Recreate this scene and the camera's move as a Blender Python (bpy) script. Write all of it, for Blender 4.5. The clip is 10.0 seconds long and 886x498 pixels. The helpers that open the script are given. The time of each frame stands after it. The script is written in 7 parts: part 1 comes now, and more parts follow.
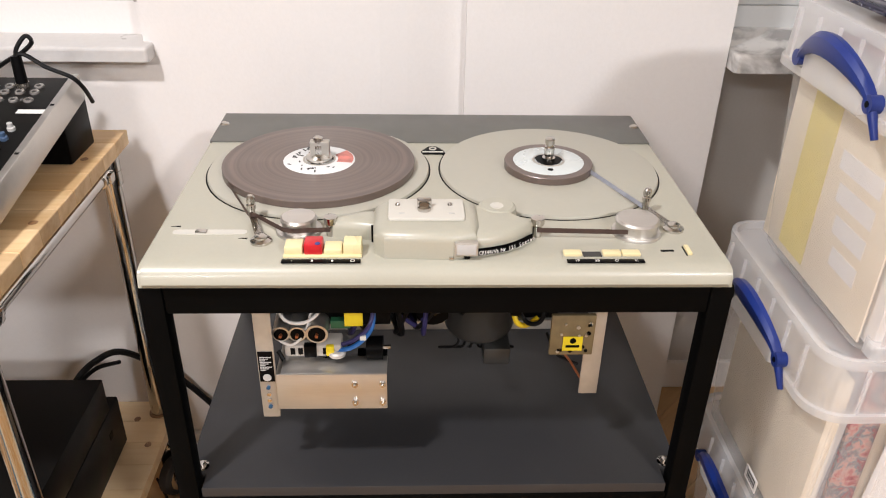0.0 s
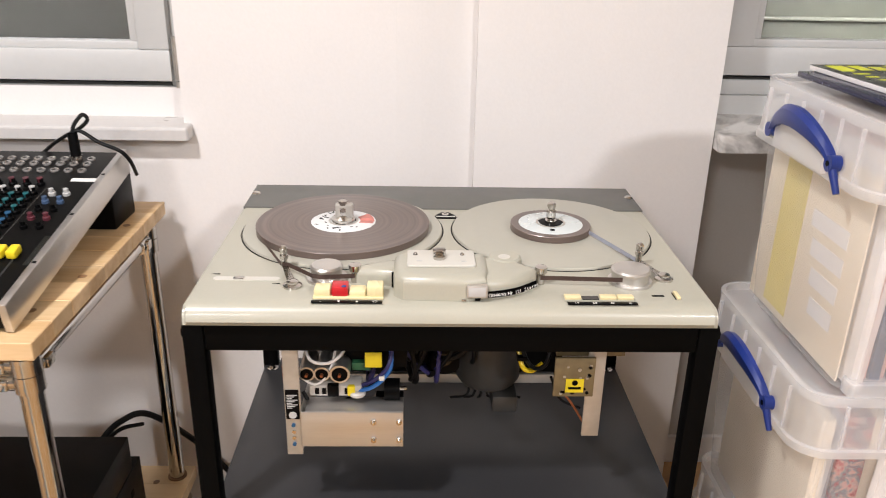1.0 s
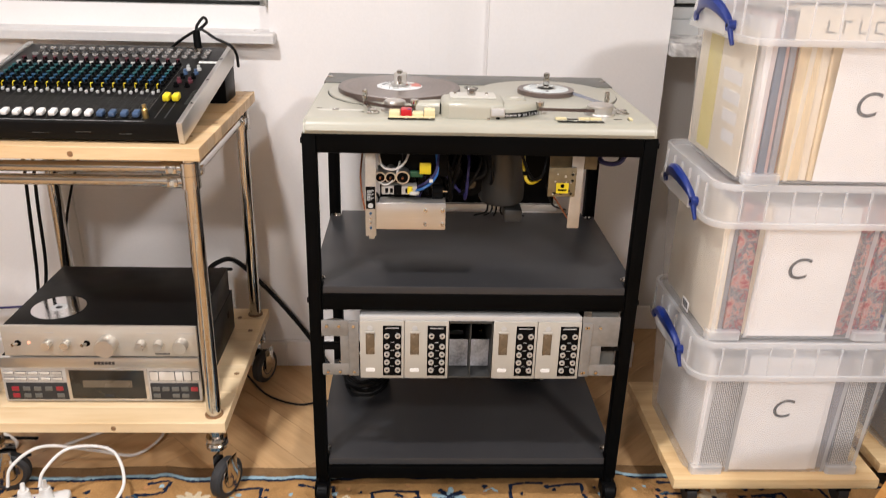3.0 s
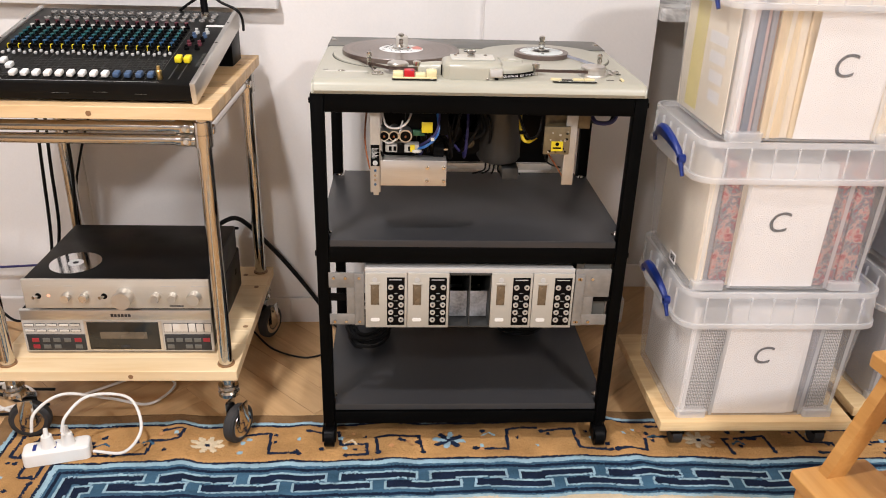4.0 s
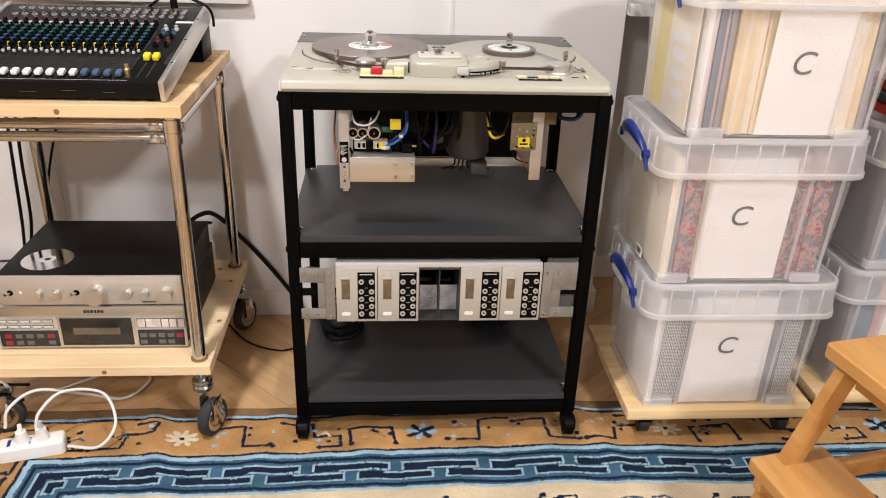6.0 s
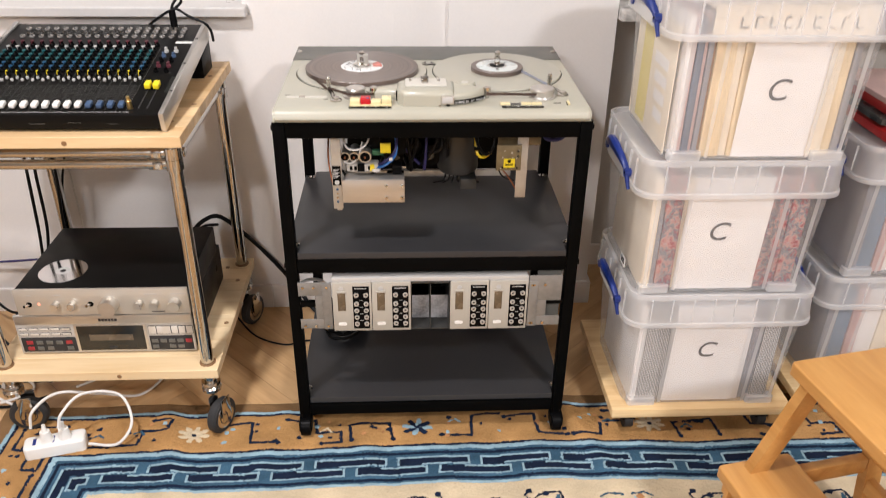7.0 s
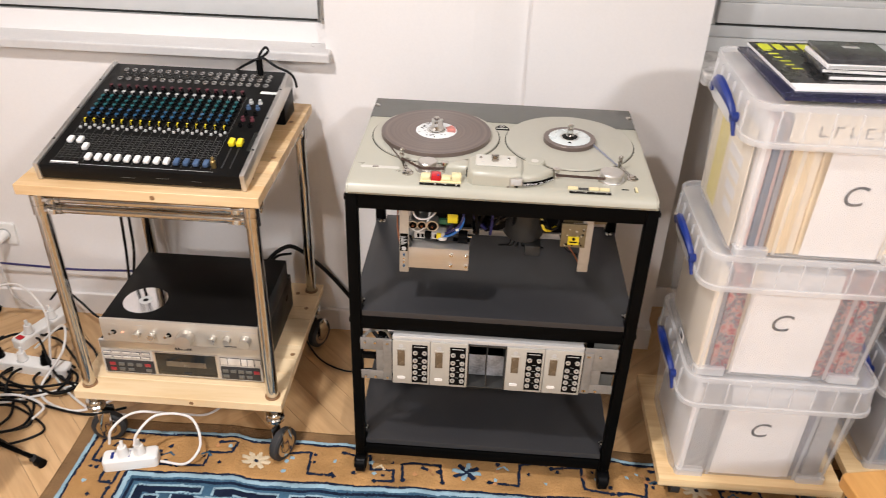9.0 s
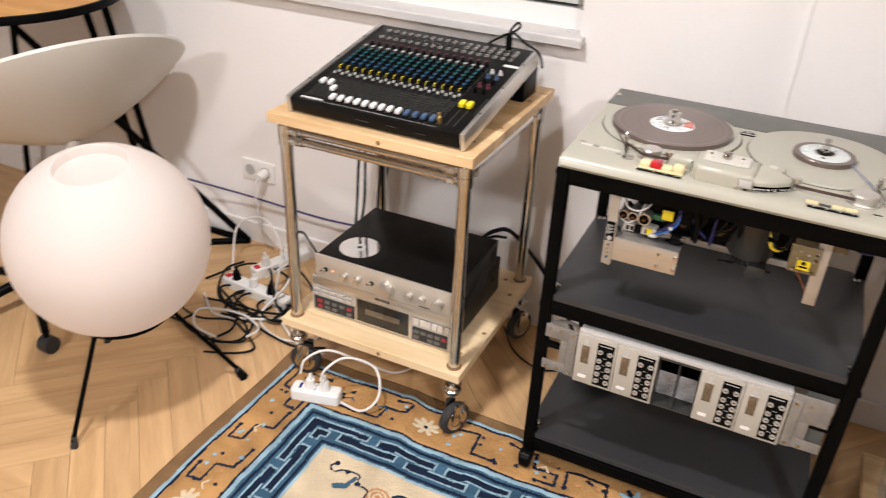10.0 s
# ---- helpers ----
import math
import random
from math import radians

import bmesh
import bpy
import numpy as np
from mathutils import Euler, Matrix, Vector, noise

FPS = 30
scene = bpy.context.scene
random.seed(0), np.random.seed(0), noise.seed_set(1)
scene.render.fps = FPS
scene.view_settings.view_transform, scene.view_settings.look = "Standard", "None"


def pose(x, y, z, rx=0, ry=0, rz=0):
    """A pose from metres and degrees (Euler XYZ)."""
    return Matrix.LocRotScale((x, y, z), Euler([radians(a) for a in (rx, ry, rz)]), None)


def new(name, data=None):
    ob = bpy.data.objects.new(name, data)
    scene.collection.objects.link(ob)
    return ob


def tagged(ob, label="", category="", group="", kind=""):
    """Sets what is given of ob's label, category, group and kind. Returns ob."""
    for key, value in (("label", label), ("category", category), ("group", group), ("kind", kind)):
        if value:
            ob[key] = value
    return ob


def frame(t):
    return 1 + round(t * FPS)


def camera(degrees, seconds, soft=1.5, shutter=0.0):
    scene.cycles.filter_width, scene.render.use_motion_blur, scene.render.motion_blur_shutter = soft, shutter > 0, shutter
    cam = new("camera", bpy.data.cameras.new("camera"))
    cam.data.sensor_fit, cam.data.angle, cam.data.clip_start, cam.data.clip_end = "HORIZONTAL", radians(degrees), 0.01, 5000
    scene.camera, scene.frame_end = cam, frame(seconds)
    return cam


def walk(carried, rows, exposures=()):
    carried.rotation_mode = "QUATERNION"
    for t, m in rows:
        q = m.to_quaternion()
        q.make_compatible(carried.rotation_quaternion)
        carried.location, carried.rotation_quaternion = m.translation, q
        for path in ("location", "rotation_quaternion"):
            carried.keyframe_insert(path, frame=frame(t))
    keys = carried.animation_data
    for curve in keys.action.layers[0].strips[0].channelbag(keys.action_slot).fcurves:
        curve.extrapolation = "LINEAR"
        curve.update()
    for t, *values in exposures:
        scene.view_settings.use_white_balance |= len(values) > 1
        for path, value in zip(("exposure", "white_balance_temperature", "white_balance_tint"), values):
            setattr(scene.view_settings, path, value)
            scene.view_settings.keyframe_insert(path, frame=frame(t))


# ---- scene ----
cam = camera(58.7, 10.0, soft=1.0, shutter=0.3)
METRES, EYE, TILT, LEAN, TURN = 1.65, 1.40, 0.0, 0.0, -2.5
ROWS = [
    (0.0, 0.0, 0.0, 0.0, 0.61, -29.63, -1.07),
    (0.5, 0.0049, -0.0142, -0.004, 1.03, -26.58, -1.05),
    (1.0, -0.005, -0.0788, -0.0101, 1.08, -22.16, -1.12),
    (1.5, -0.0331, -0.1797, -0.0052, -0.11, -20.31, -1.58),
    (2.0, -0.0267, -0.2933, -0.0017, 0.8, -19.27, -1.25),
    (2.5, -0.0225, -0.398, -0.0302, 0.94, -19.96, -1.25),
    (2.8, -0.0361, -0.4326, -0.0572, 0.52, -20.76, -1.29),
    (3.0, -0.0435, -0.4455, -0.0726, 0.62, -22.2, -1.43),
    (3.2, -0.0456, -0.4551, -0.0678, 0.93, -23.49, -1.35),
    (4.3, -0.0605, -0.5124, -0.0742, -0.76, -24.35, -1.64),
    (4.5, -0.0611, -0.5119, -0.0783, -1.2, -23.89, -1.65),
    (5.0, -0.0594, -0.5111, -0.0756, -1.89, -23.09, -1.81),
    (5.5, -0.0543, -0.5107, -0.0777, -2.52, -22.99, -1.96),
    (5.7, -0.0503, -0.5129, -0.0731, -2.13, -23.47, -1.96),
    (6.8, 0.0014, -0.5156, 0.0349, -0.07, -29.61, -0.77),
    (7.0, 0.0038, -0.518, 0.0636, -0.13, -29.36, -0.72),
    (7.2, 0.0058, -0.5166, 0.1166, 0.32, -29.79, -0.75),
    (7.5, 0.0024, -0.5004, 0.1483, 0.58, -30.68, -0.41),
    (8.0, -0.0007, -0.4845, 0.1879, 1.29, -32.33, -0.41),
    (8.5, -0.0012, -0.4712, 0.2114, 2.31, -32.42, -1.05),
    (9.0, 0.0124, -0.4652, 0.2102, 6.5, -32.21, -1.58),
    (9.5, 0.044, -0.4618, 0.1753, 15.64, -31.37, -1.59),
    (10.0, 0.0878, -0.4524, 0.1221, 28.26, -30.34, -2.35),
]
walk(cam, [(t, pose(0, 0, EYE, TILT, LEAN, TURN) @ pose(METRES * x, METRES * y, METRES * z, 90 + pitch, roll, yaw)) for t, x, y, z, yaw, pitch, roll in ROWS])

# ---------- light ----------
world = bpy.data.worlds.new("world")
scene.world = world
world.use_nodes = True
wn = world.node_tree.nodes
sky = wn.new("ShaderNodeTexSky")
sky.sky_type, sky.sun_disc = "NISHITA", False
sky.sun_elevation, sky.sun_rotation = radians(25), radians(200)
world.node_tree.links.new(sky.outputs[0], wn["Background"].inputs[0])
wn["Background"].inputs[1].default_value = 0.06


def ceiling_lamp_light(x, y, z, w, d, watts, colour):
    data = bpy.data.lights.new("ceiling_lamp_light", "AREA")
    data.shape, data.size, data.size_y, data.energy, data.color = "RECTANGLE", w, d, watts, colour
    ob = new("ceiling_lamp_light", data)
    ob.matrix_world = pose(x, y, z)
    return ob


WARM = (0.985, 0.955, 0.975)
# First two lamps follow the cast shadows; the third is an added frontal fill.
LAMPS = [(-0.85, -0.05, 0.15, 0.15, 52), (1.43, -1.6, 0.30, 0.30, 94), (-1.3, -2.7, 0.5, 0.5, 98)]
for lx, ly, lw, ld, watts in LAMPS:
    ceiling_lamp_light(lx, ly, 2.655, lw, ld, watts, WARM)


# ---------- materials ----------
def mat(name, col, rough=0.5, metal=0.0, var=0.12, scale=8.0, bump=0.0, fine=90.0, stretch=(1, 1, 1), coat=0.0, rvar=0.08, per=0.0, spec=0.5, lump=0.0):
    """Paint, metal or plastic with broad and fine variation, in metres."""
    m = bpy.data.materials.new(name)
    m.use_nodes = True
    t = m.node_tree
    n, l = t.nodes, t.links
    b = n["Principled BSDF"]
    b.inputs["Metallic"].default_value = metal
    b.inputs["Coat Weight"].default_value = coat
    b.inputs["Coat Roughness"].default_value = 0.12
    b.inputs["Specular IOR Level"].default_value = spec
    tc = n.new("ShaderNodeTexCoord")
    mp = n.new("ShaderNodeMapping")
    mp.inputs["Scale"].default_value = stretch
    l.new(tc.outputs["Object"], mp.inputs[0])
    big, small = n.new("ShaderNodeTexNoise"), n.new("ShaderNodeTexNoise")
    big.inputs["Scale"].default_value, big.inputs["Detail"].default_value = scale, 4
    small.inputs["Scale"].default_value, small.inputs["Detail"].default_value = fine, 3
    l.new(mp.outputs[0], big.inputs["Vector"])
    l.new(mp.outputs[0], small.inputs["Vector"])
    mixv = n.new("ShaderNodeMath")
    mixv.operation = "MULTIPLY_ADD"
    mixv.inputs[1].default_value, mixv.inputs[2].default_value = 0.35, 0.0
    l.new(small.outputs[0], mixv.inputs[0])
    add = n.new("ShaderNodeMath")
    add.operation = "MULTIPLY_ADD"
    add.inputs[1].default_value = 0.65
    l.new(big.outputs[0], add.inputs[0])
    l.new(mixv.outputs[0], add.inputs[2])
    val = add
    if per:
        info = n.new("ShaderNodeObjectInfo")
        pm = n.new("ShaderNodeMath")
        pm.operation = "MULTIPLY_ADD"
        pm.inputs[1].default_value = per
        l.new(info.outputs["Random"], pm.inputs[0])
        l.new(add.outputs[0], pm.inputs[2])
        val = pm
    ramp = n.new("ShaderNodeMapRange")
    ramp.inputs["From Min"].default_value, ramp.inputs["From Max"].default_value = 0.3, 0.7 + per
    ramp.inputs["To Min"].default_value, ramp.inputs["To Max"].default_value = 1 - var, 1 + var
    l.new(val.outputs[0], ramp.inputs[0])
    hsv = n.new("ShaderNodeHueSaturation")
    hsv.inputs["Color"].default_value = (*col, 1)
    l.new(ramp.outputs[0], hsv.inputs["Value"])
    l.new(hsv.outputs[0], b.inputs["Base Color"])
    rr = n.new("ShaderNodeMapRange")
    rr.inputs["From Min"].default_value, rr.inputs["From Max"].default_value = 0.3, 0.7
    rr.inputs["To Min"].default_value, rr.inputs["To Max"].default_value = max(rough - rvar, 0.02), min(rough + rvar, 1)
    l.new(big.outputs[0], rr.inputs[0])
    l.new(rr.outputs[0], b.inputs["Roughness"])
    if bump:
        bp = n.new("ShaderNodeBump")
        bp.inputs["Strength"].default_value, bp.inputs["Distance"].default_value = bump, 0.002
        l.new(small.outputs[0], bp.inputs["Height"])
        l.new(bp.outputs[0], b.inputs["Normal"])
        if lump:
            lp = n.new("ShaderNodeBump")
            lp.inputs["Strength"].default_value, lp.inputs["Distance"].default_value = 1.0, lump
            l.new(big.outputs[0], lp.inputs["Height"])
            l.new(lp.outputs[0], bp.inputs["Normal"])
    return m


def wood(name, light, dark, stretch=(3, 40, 40), rough=0.45, per=0.0, rings=1.0):
    """Planed timber: long grain, slow colour drift and knots."""
    m = bpy.data.materials.new(name)
    m.use_nodes = True
    n, l = m.node_tree.nodes, m.node_tree.links
    b = n["Principled BSDF"]
    tc, mp = n.new("ShaderNodeTexCoord"), n.new("ShaderNodeMapping")
    mp.inputs["Scale"].default_value = stretch
    l.new(tc.outputs["Object"], mp.inputs[0])
    info = n.new("ShaderNodeObjectInfo")
    shift = n.new("ShaderNodeVectorMath")
    shift.operation = "MULTIPLY_ADD"
    shift.inputs[1].default_value = (37, 53, 71)
    l.new(info.outputs["Random"], shift.inputs[0])
    l.new(mp.outputs[0], shift.inputs[2])
    g, f = n.new("ShaderNodeTexNoise"), n.new("ShaderNodeTexNoise")
    g.inputs["Scale"].default_value, g.inputs["Detail"].default_value, g.inputs["Distortion"].default_value = rings, 5, 0.6
    f.inputs["Scale"].default_value, f.inputs["Detail"].default_value = 6.0, 3
    l.new(shift.outputs[0], g.inputs["Vector"])
    l.new(shift.outputs[0], f.inputs["Vector"])
    s = n.new("ShaderNodeMath")
    s.operation = "MULTIPLY_ADD"
    s.inputs[1].default_value = 0.3
    l.new(f.outputs[0], s.inputs[0])
    l.new(g.outputs[0], s.inputs[2])
    r = n.new("ShaderNodeValToRGB")
    r.color_ramp.elements[0].position, r.color_ramp.elements[1].position = 0.42, 0.86
    r.color_ramp.elements[0].color, r.color_ramp.elements[1].color = (*dark, 1), (*light, 1)
    l.new(s.outputs[0], r.inputs[0])
    hs = n.new("ShaderNodeHueSaturation")
    pr = n.new("ShaderNodeMapRange")
    pr.inputs["To Min"].default_value, pr.inputs["To Max"].default_value = 1 - per, 1 + per
    l.new(info.outputs["Random"], pr.inputs[0])
    l.new(pr.outputs[0], hs.inputs["Value"])
    l.new(r.outputs[0], hs.inputs["Color"])
    l.new(hs.outputs[0], b.inputs["Base Color"])
    b.inputs["Roughness"].default_value = rough
    bp = n.new("ShaderNodeBump")
    bp.inputs["Strength"].default_value, bp.inputs["Distance"].default_value = 0.15, 0.001
    l.new(f.outputs[0], bp.inputs["Height"])
    l.new(bp.outputs[0], b.inputs["Normal"])
    return m


def marble(name):
    m = bpy.data.materials.new(name)
    m.use_nodes = True
    n, l = m.node_tree.nodes, m.node_tree.links
    b = n["Principled BSDF"]
    tc = n.new("ShaderNodeTexCoord")
    w = n.new("ShaderNodeTexNoise")
    w.inputs["Scale"].default_value, w.inputs["Detail"].default_value, w.inputs["Distortion"].default_value = 6, 8, 1.8
    l.new(tc.outputs["Object"], w.inputs["Vector"])
    r = n.new("ShaderNodeValToRGB")
    r.color_ramp.elements[0].position, r.color_ramp.elements[1].position = 0.40, 0.56
    r.color_ramp.elements[0].color, r.color_ramp.elements[1].color = (0.34, 0.33, 0.32, 1), (0.74, 0.73, 0.71, 1)
    l.new(w.outputs[0], r.inputs[0])
    l.new(r.outputs[0], b.inputs["Base Color"])
    b.inputs["Roughness"].default_value = 0.25
    return m


def milky(name, density, tint=(0.86, 0.86, 0.86)):
    """Translucent polypropylene: part clear, part scattering."""
    m = bpy.data.materials.new(name)
    m.use_nodes = True
    n, l = m.node_tree.nodes, m.node_tree.links
    b = n["Principled BSDF"]
    b.inputs["Base Color"].default_value, b.inputs["Roughness"].default_value = (*tint, 1), 0.28
    tr, tl, m1, m2 = n.new("ShaderNodeBsdfTransparent"), n.new("ShaderNodeBsdfTranslucent"), n.new("ShaderNodeMixShader"), n.new("ShaderNodeMixShader")
    tr.inputs[0].default_value, tl.inputs[0].default_value = (1, 1, 1, 1), (*tint, 1)
    no, mr, tc = n.new("ShaderNodeTexNoise"), n.new("ShaderNodeMapRange"), n.new("ShaderNodeTexCoord")
    no.inputs["Scale"].default_value = 7
    l.new(tc.outputs["Object"], no.inputs["Vector"])
    mr.inputs["To Min"].default_value, mr.inputs["To Max"].default_value = density - 0.07, density + 0.07
    l.new(no.outputs[0], mr.inputs[0])
    m1.inputs[0].default_value = 0.42
    l.new(b.outputs[0], m1.inputs[1])
    l.new(tl.outputs[0], m1.inputs[2])
    l.new(mr.outputs[0], m2.inputs[0])
    l.new(tr.outputs[0], m2.inputs[1])
    l.new(m1.outputs[0], m2.inputs[2])
    l.new(m2.outputs[0], n["Material Output"].inputs[0])
    return m


def glass(name):
    m = bpy.data.materials.new(name)
    m.use_nodes = True
    b = m.node_tree.nodes["Principled BSDF"]
    b.inputs["Transmission Weight"].default_value, b.inputs["Roughness"].default_value, b.inputs["IOR"].default_value = 1.0, 0.0, 1.5
    return m


def tape_wound(name, col):
    """Tape pack: concentric sheen rings round the hub."""
    m = bpy.data.materials.new(name)
    m.use_nodes = True
    n, l = m.node_tree.nodes, m.node_tree.links
    b = n["Principled BSDF"]
    tc, flat, ln, wv = n.new("ShaderNodeTexCoord"), n.new("ShaderNodeVectorMath"), n.new("ShaderNodeVectorMath"), n.new("ShaderNodeTexNoise")
    flat.operation, ln.operation = "MULTIPLY", "LENGTH"
    flat.inputs[1].default_value = (1, 1, 0)
    l.new(tc.outputs["Object"], flat.inputs[0])
    l.new(flat.outputs[0], ln.inputs[0])
    wv.noise_dimensions = "1D"
    wv.inputs["Scale"].default_value, wv.inputs["Detail"].default_value, wv.inputs["Roughness"].default_value = 110, 7, 0.62
    l.new(ln.outputs["Value"], wv.inputs["W"])
    r = n.new("ShaderNodeValToRGB")
    r.color_ramp.elements[0].position, r.color_ramp.elements[1].position = 0.30, 0.66
    r.color_ramp.elements[0].color = (*[c * 0.72 for c in col], 1)
    r.color_ramp.elements[1].color = (*[c * 1.12 for c in col], 1)
    l.new(wv.outputs[0], r.inputs[0])
    l.new(r.outputs[0], b.inputs["Base Color"])
    b.inputs["Coat Weight"].default_value, b.inputs["Coat Roughness"].default_value = 0.45, 0.2
    b.inputs["Roughness"].default_value = 0.34
    b.inputs["Metallic"].default_value = 0.3
    b.inputs["Anisotropic"].default_value = 0.85
    tg = n.new("ShaderNodeTangent")
    tg.direction_type, tg.axis = "RADIAL", "Z"
    l.new(tg.outputs[0], b.inputs["Tangent"])
    bp = n.new("ShaderNodeBump")
    bp.inputs["Strength"].default_value, bp.inputs["Distance"].default_value = 0.03, 0.0006
    l.new(wv.outputs[0], bp.inputs["Height"])
    l.new(bp.outputs[0], b.inputs["Normal"])
    return m


def dotted(name, a, b, scale):
    """Printed card with a fine dot screen."""
    m = bpy.data.materials.new(name)
    m.use_nodes = True
    n, l = m.node_tree.nodes, m.node_tree.links
    tc, ck = n.new("ShaderNodeTexCoord"), n.new("ShaderNodeTexChecker")
    mp = n.new("ShaderNodeMapping")
    mp.inputs["Rotation"].default_value = (0, radians(45), 0)
    l.new(tc.outputs["Object"], mp.inputs[0])
    l.new(mp.outputs[0], ck.inputs["Vector"])
    ck.inputs["Scale"].default_value = scale
    ck.inputs["Color1"].default_value, ck.inputs["Color2"].default_value = (*a, 1), (*b, 1)
    l.new(ck.outputs[0], n["Principled BSDF"].inputs["Base Color"])
    n["Principled BSDF"].inputs["Roughness"].default_value = 0.55
    return m


def printed(name, colours, scale):
    """Printed card: irregular blots of several inks."""
    m = bpy.data.materials.new(name)
    m.use_nodes = True
    n, l = m.node_tree.nodes, m.node_tree.links
    tc, no, r = n.new("ShaderNodeTexCoord"), n.new("ShaderNodeTexNoise"), n.new("ShaderNodeValToRGB")
    no.inputs["Roughness"].default_value = 0.72
    no.inputs["Scale"].default_value, no.inputs["Detail"].default_value, no.inputs["Distortion"].default_value = scale, 11, 0.2
    l.new(tc.outputs["Object"], no.inputs["Vector"])
    l.new(no.outputs[0], r.inputs[0])
    e = r.color_ramp.elements
    while len(e) < len(colours):
        e.new(0.5)
    for k, c in enumerate(colours):
        e[k].position, e[k].color = 0.34 + 0.32 * k / (len(colours) - 1), (*c, 1)
    l.new(r.outputs[0], n["Principled BSDF"].inputs["Base Color"])
    n["Principled BSDF"].inputs["Roughness"].default_value = 0.5
    return m


def starred(name):
    """Glossy midnight blue print with pale specks."""
    m = bpy.data.materials.new(name)
    m.use_nodes = True
    n, l = m.node_tree.nodes, m.node_tree.links
    tc, vo, no, r, mx = n.new("ShaderNodeTexCoord"), n.new("ShaderNodeTexVoronoi"), n.new("ShaderNodeTexNoise"), n.new("ShaderNodeValToRGB"), n.new("ShaderNodeMix")
    vo.inputs["Scale"].default_value, no.inputs["Scale"].default_value = 130, 9
    for q in (vo, no):
        l.new(tc.outputs["Object"], q.inputs["Vector"])
    r.color_ramp.elements[0].position, r.color_ramp.elements[1].position = 0.10, 0.22
    r.color_ramp.elements[0].color, r.color_ramp.elements[1].color = (1, 1, 1, 1), (0, 0, 0, 1)
    l.new(vo.outputs["Distance"], r.inputs[0])
    cut = n.new("ShaderNodeMath")
    cut.operation = "MULTIPLY"
    l.new(r.outputs[0], cut.inputs[0])
    l.new(no.outputs[0], cut.inputs[1])
    mx.data_type = "RGBA"
    l.new(cut.outputs[0], mx.inputs[0])
    mx.inputs[6].default_value, mx.inputs[7].default_value = (0.012, 0.013, 0.045, 1), (0.5, 0.5, 0.6, 1)
    l.new(mx.outputs[2], n["Principled BSDF"].inputs["Base Color"])
    n["Principled BSDF"].inputs["Roughness"].default_value = 0.2
    return m


def opal(name, colour):
    """Thin frosted shell: half of the light is thrown back, half passes through."""
    m = bpy.data.materials.new(name)
    m.use_nodes = True
    n, l = m.node_tree.nodes, m.node_tree.links
    df, tl, mx = n.new("ShaderNodeBsdfDiffuse"), n.new("ShaderNodeBsdfTranslucent"), n.new("ShaderNodeMixShader")
    tc, no, hs, mr = n.new("ShaderNodeTexCoord"), n.new("ShaderNodeTexNoise"), n.new("ShaderNodeHueSaturation"), n.new("ShaderNodeMapRange")
    no.inputs["Scale"].default_value = 4
    l.new(tc.outputs["Object"], no.inputs["Vector"])
    mr.inputs["To Min"].default_value, mr.inputs["To Max"].default_value = 0.95, 1.05
    l.new(no.outputs[0], mr.inputs[0])
    l.new(mr.outputs[0], hs.inputs["Value"])
    hs.inputs["Color"].default_value = (*colour, 1)
    for b in (df, tl):
        l.new(hs.outputs[0], b.inputs[0])
    mx.inputs[0].default_value = 0.5
    l.new(df.outputs[0], mx.inputs[1])
    l.new(tl.outputs[0], mx.inputs[2])
    l.new(mx.outputs[0], n["Material Output"].inputs[0])
    return m


WALL = mat("wall_paint", (0.80, 0.775, 0.755), 0.75, var=0.03, scale=2.5, bump=0.12, fine=160)
# Unseen walls are kept dark so they bounce less light into the blacks.
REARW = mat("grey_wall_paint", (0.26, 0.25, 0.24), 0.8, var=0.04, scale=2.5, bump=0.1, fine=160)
# Niche wall: one even tone, darker than the pier's.
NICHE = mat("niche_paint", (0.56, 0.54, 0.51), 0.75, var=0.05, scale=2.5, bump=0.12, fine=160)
CEIL = mat("ceiling_paint", (0.82, 0.81, 0.79), 0.85, var=0.02)
SILL = marble("sill_marble")
SILLW = mat("sill_white_stone", (0.60, 0.585, 0.57), 0.35, var=0.08, scale=5)
WINGREY = mat("window_frame_grey", (0.57, 0.58, 0.575), 0.4, var=0.03)
GASKET = mat("window_gasket", (0.05, 0.052, 0.05), 0.7)
GLASS = glass("window_glass")
NIGHT = mat("dark_yard", (0.02, 0.022, 0.02), 0.9)
BLIND = mat("blind_slat", (0.25, 0.27, 0.205), 0.45, var=0.08, scale=5)
SLATLIP = mat("slat_rolled_edge", (0.66, 0.70, 0.58), 0.4)
# Grey that stands in for the room's reflection in the left window.
REFLGREY = mat("shutter_grey", (0.085, 0.088, 0.078), 0.6, var=0.15, scale=3)
BLINDBACK = mat("screen_green_grey", (0.20, 0.22, 0.16), 0.6, var=0.2, scale=4)
SOCKETDARK = mat("dark_socket", (0.030, 0.028, 0.026), 0.3, 0.3, var=0.3, scale=60)
NICKEL = mat("nickel_socket", (0.42, 0.40, 0.38), 0.28, 0.6, var=0.4, scale=60)
OAK = wood("oak_parquet", (0.62, 0.40, 0.205), (0.46, 0.28, 0.13), (2.2, 26, 26), 0.38, per=0.07)
OAKBASE = wood("oak_joint", (0.30, 0.19, 0.10), (0.20, 0.12, 0.06))
PINE = wood("pine_board", (0.78, 0.58, 0.34), (0.52, 0.31, 0.13), (1.6, 15, 15), 0.45, per=0.16)
PINEPALE = wood("pale_pine_board", (0.84, 0.66, 0.42), (0.70, 0.50, 0.27), (1.6, 15, 15), 0.45, per=0.07)
PINEDARK = wood("pine_knot", (0.30, 0.16, 0.07), (0.18, 0.09, 0.04))
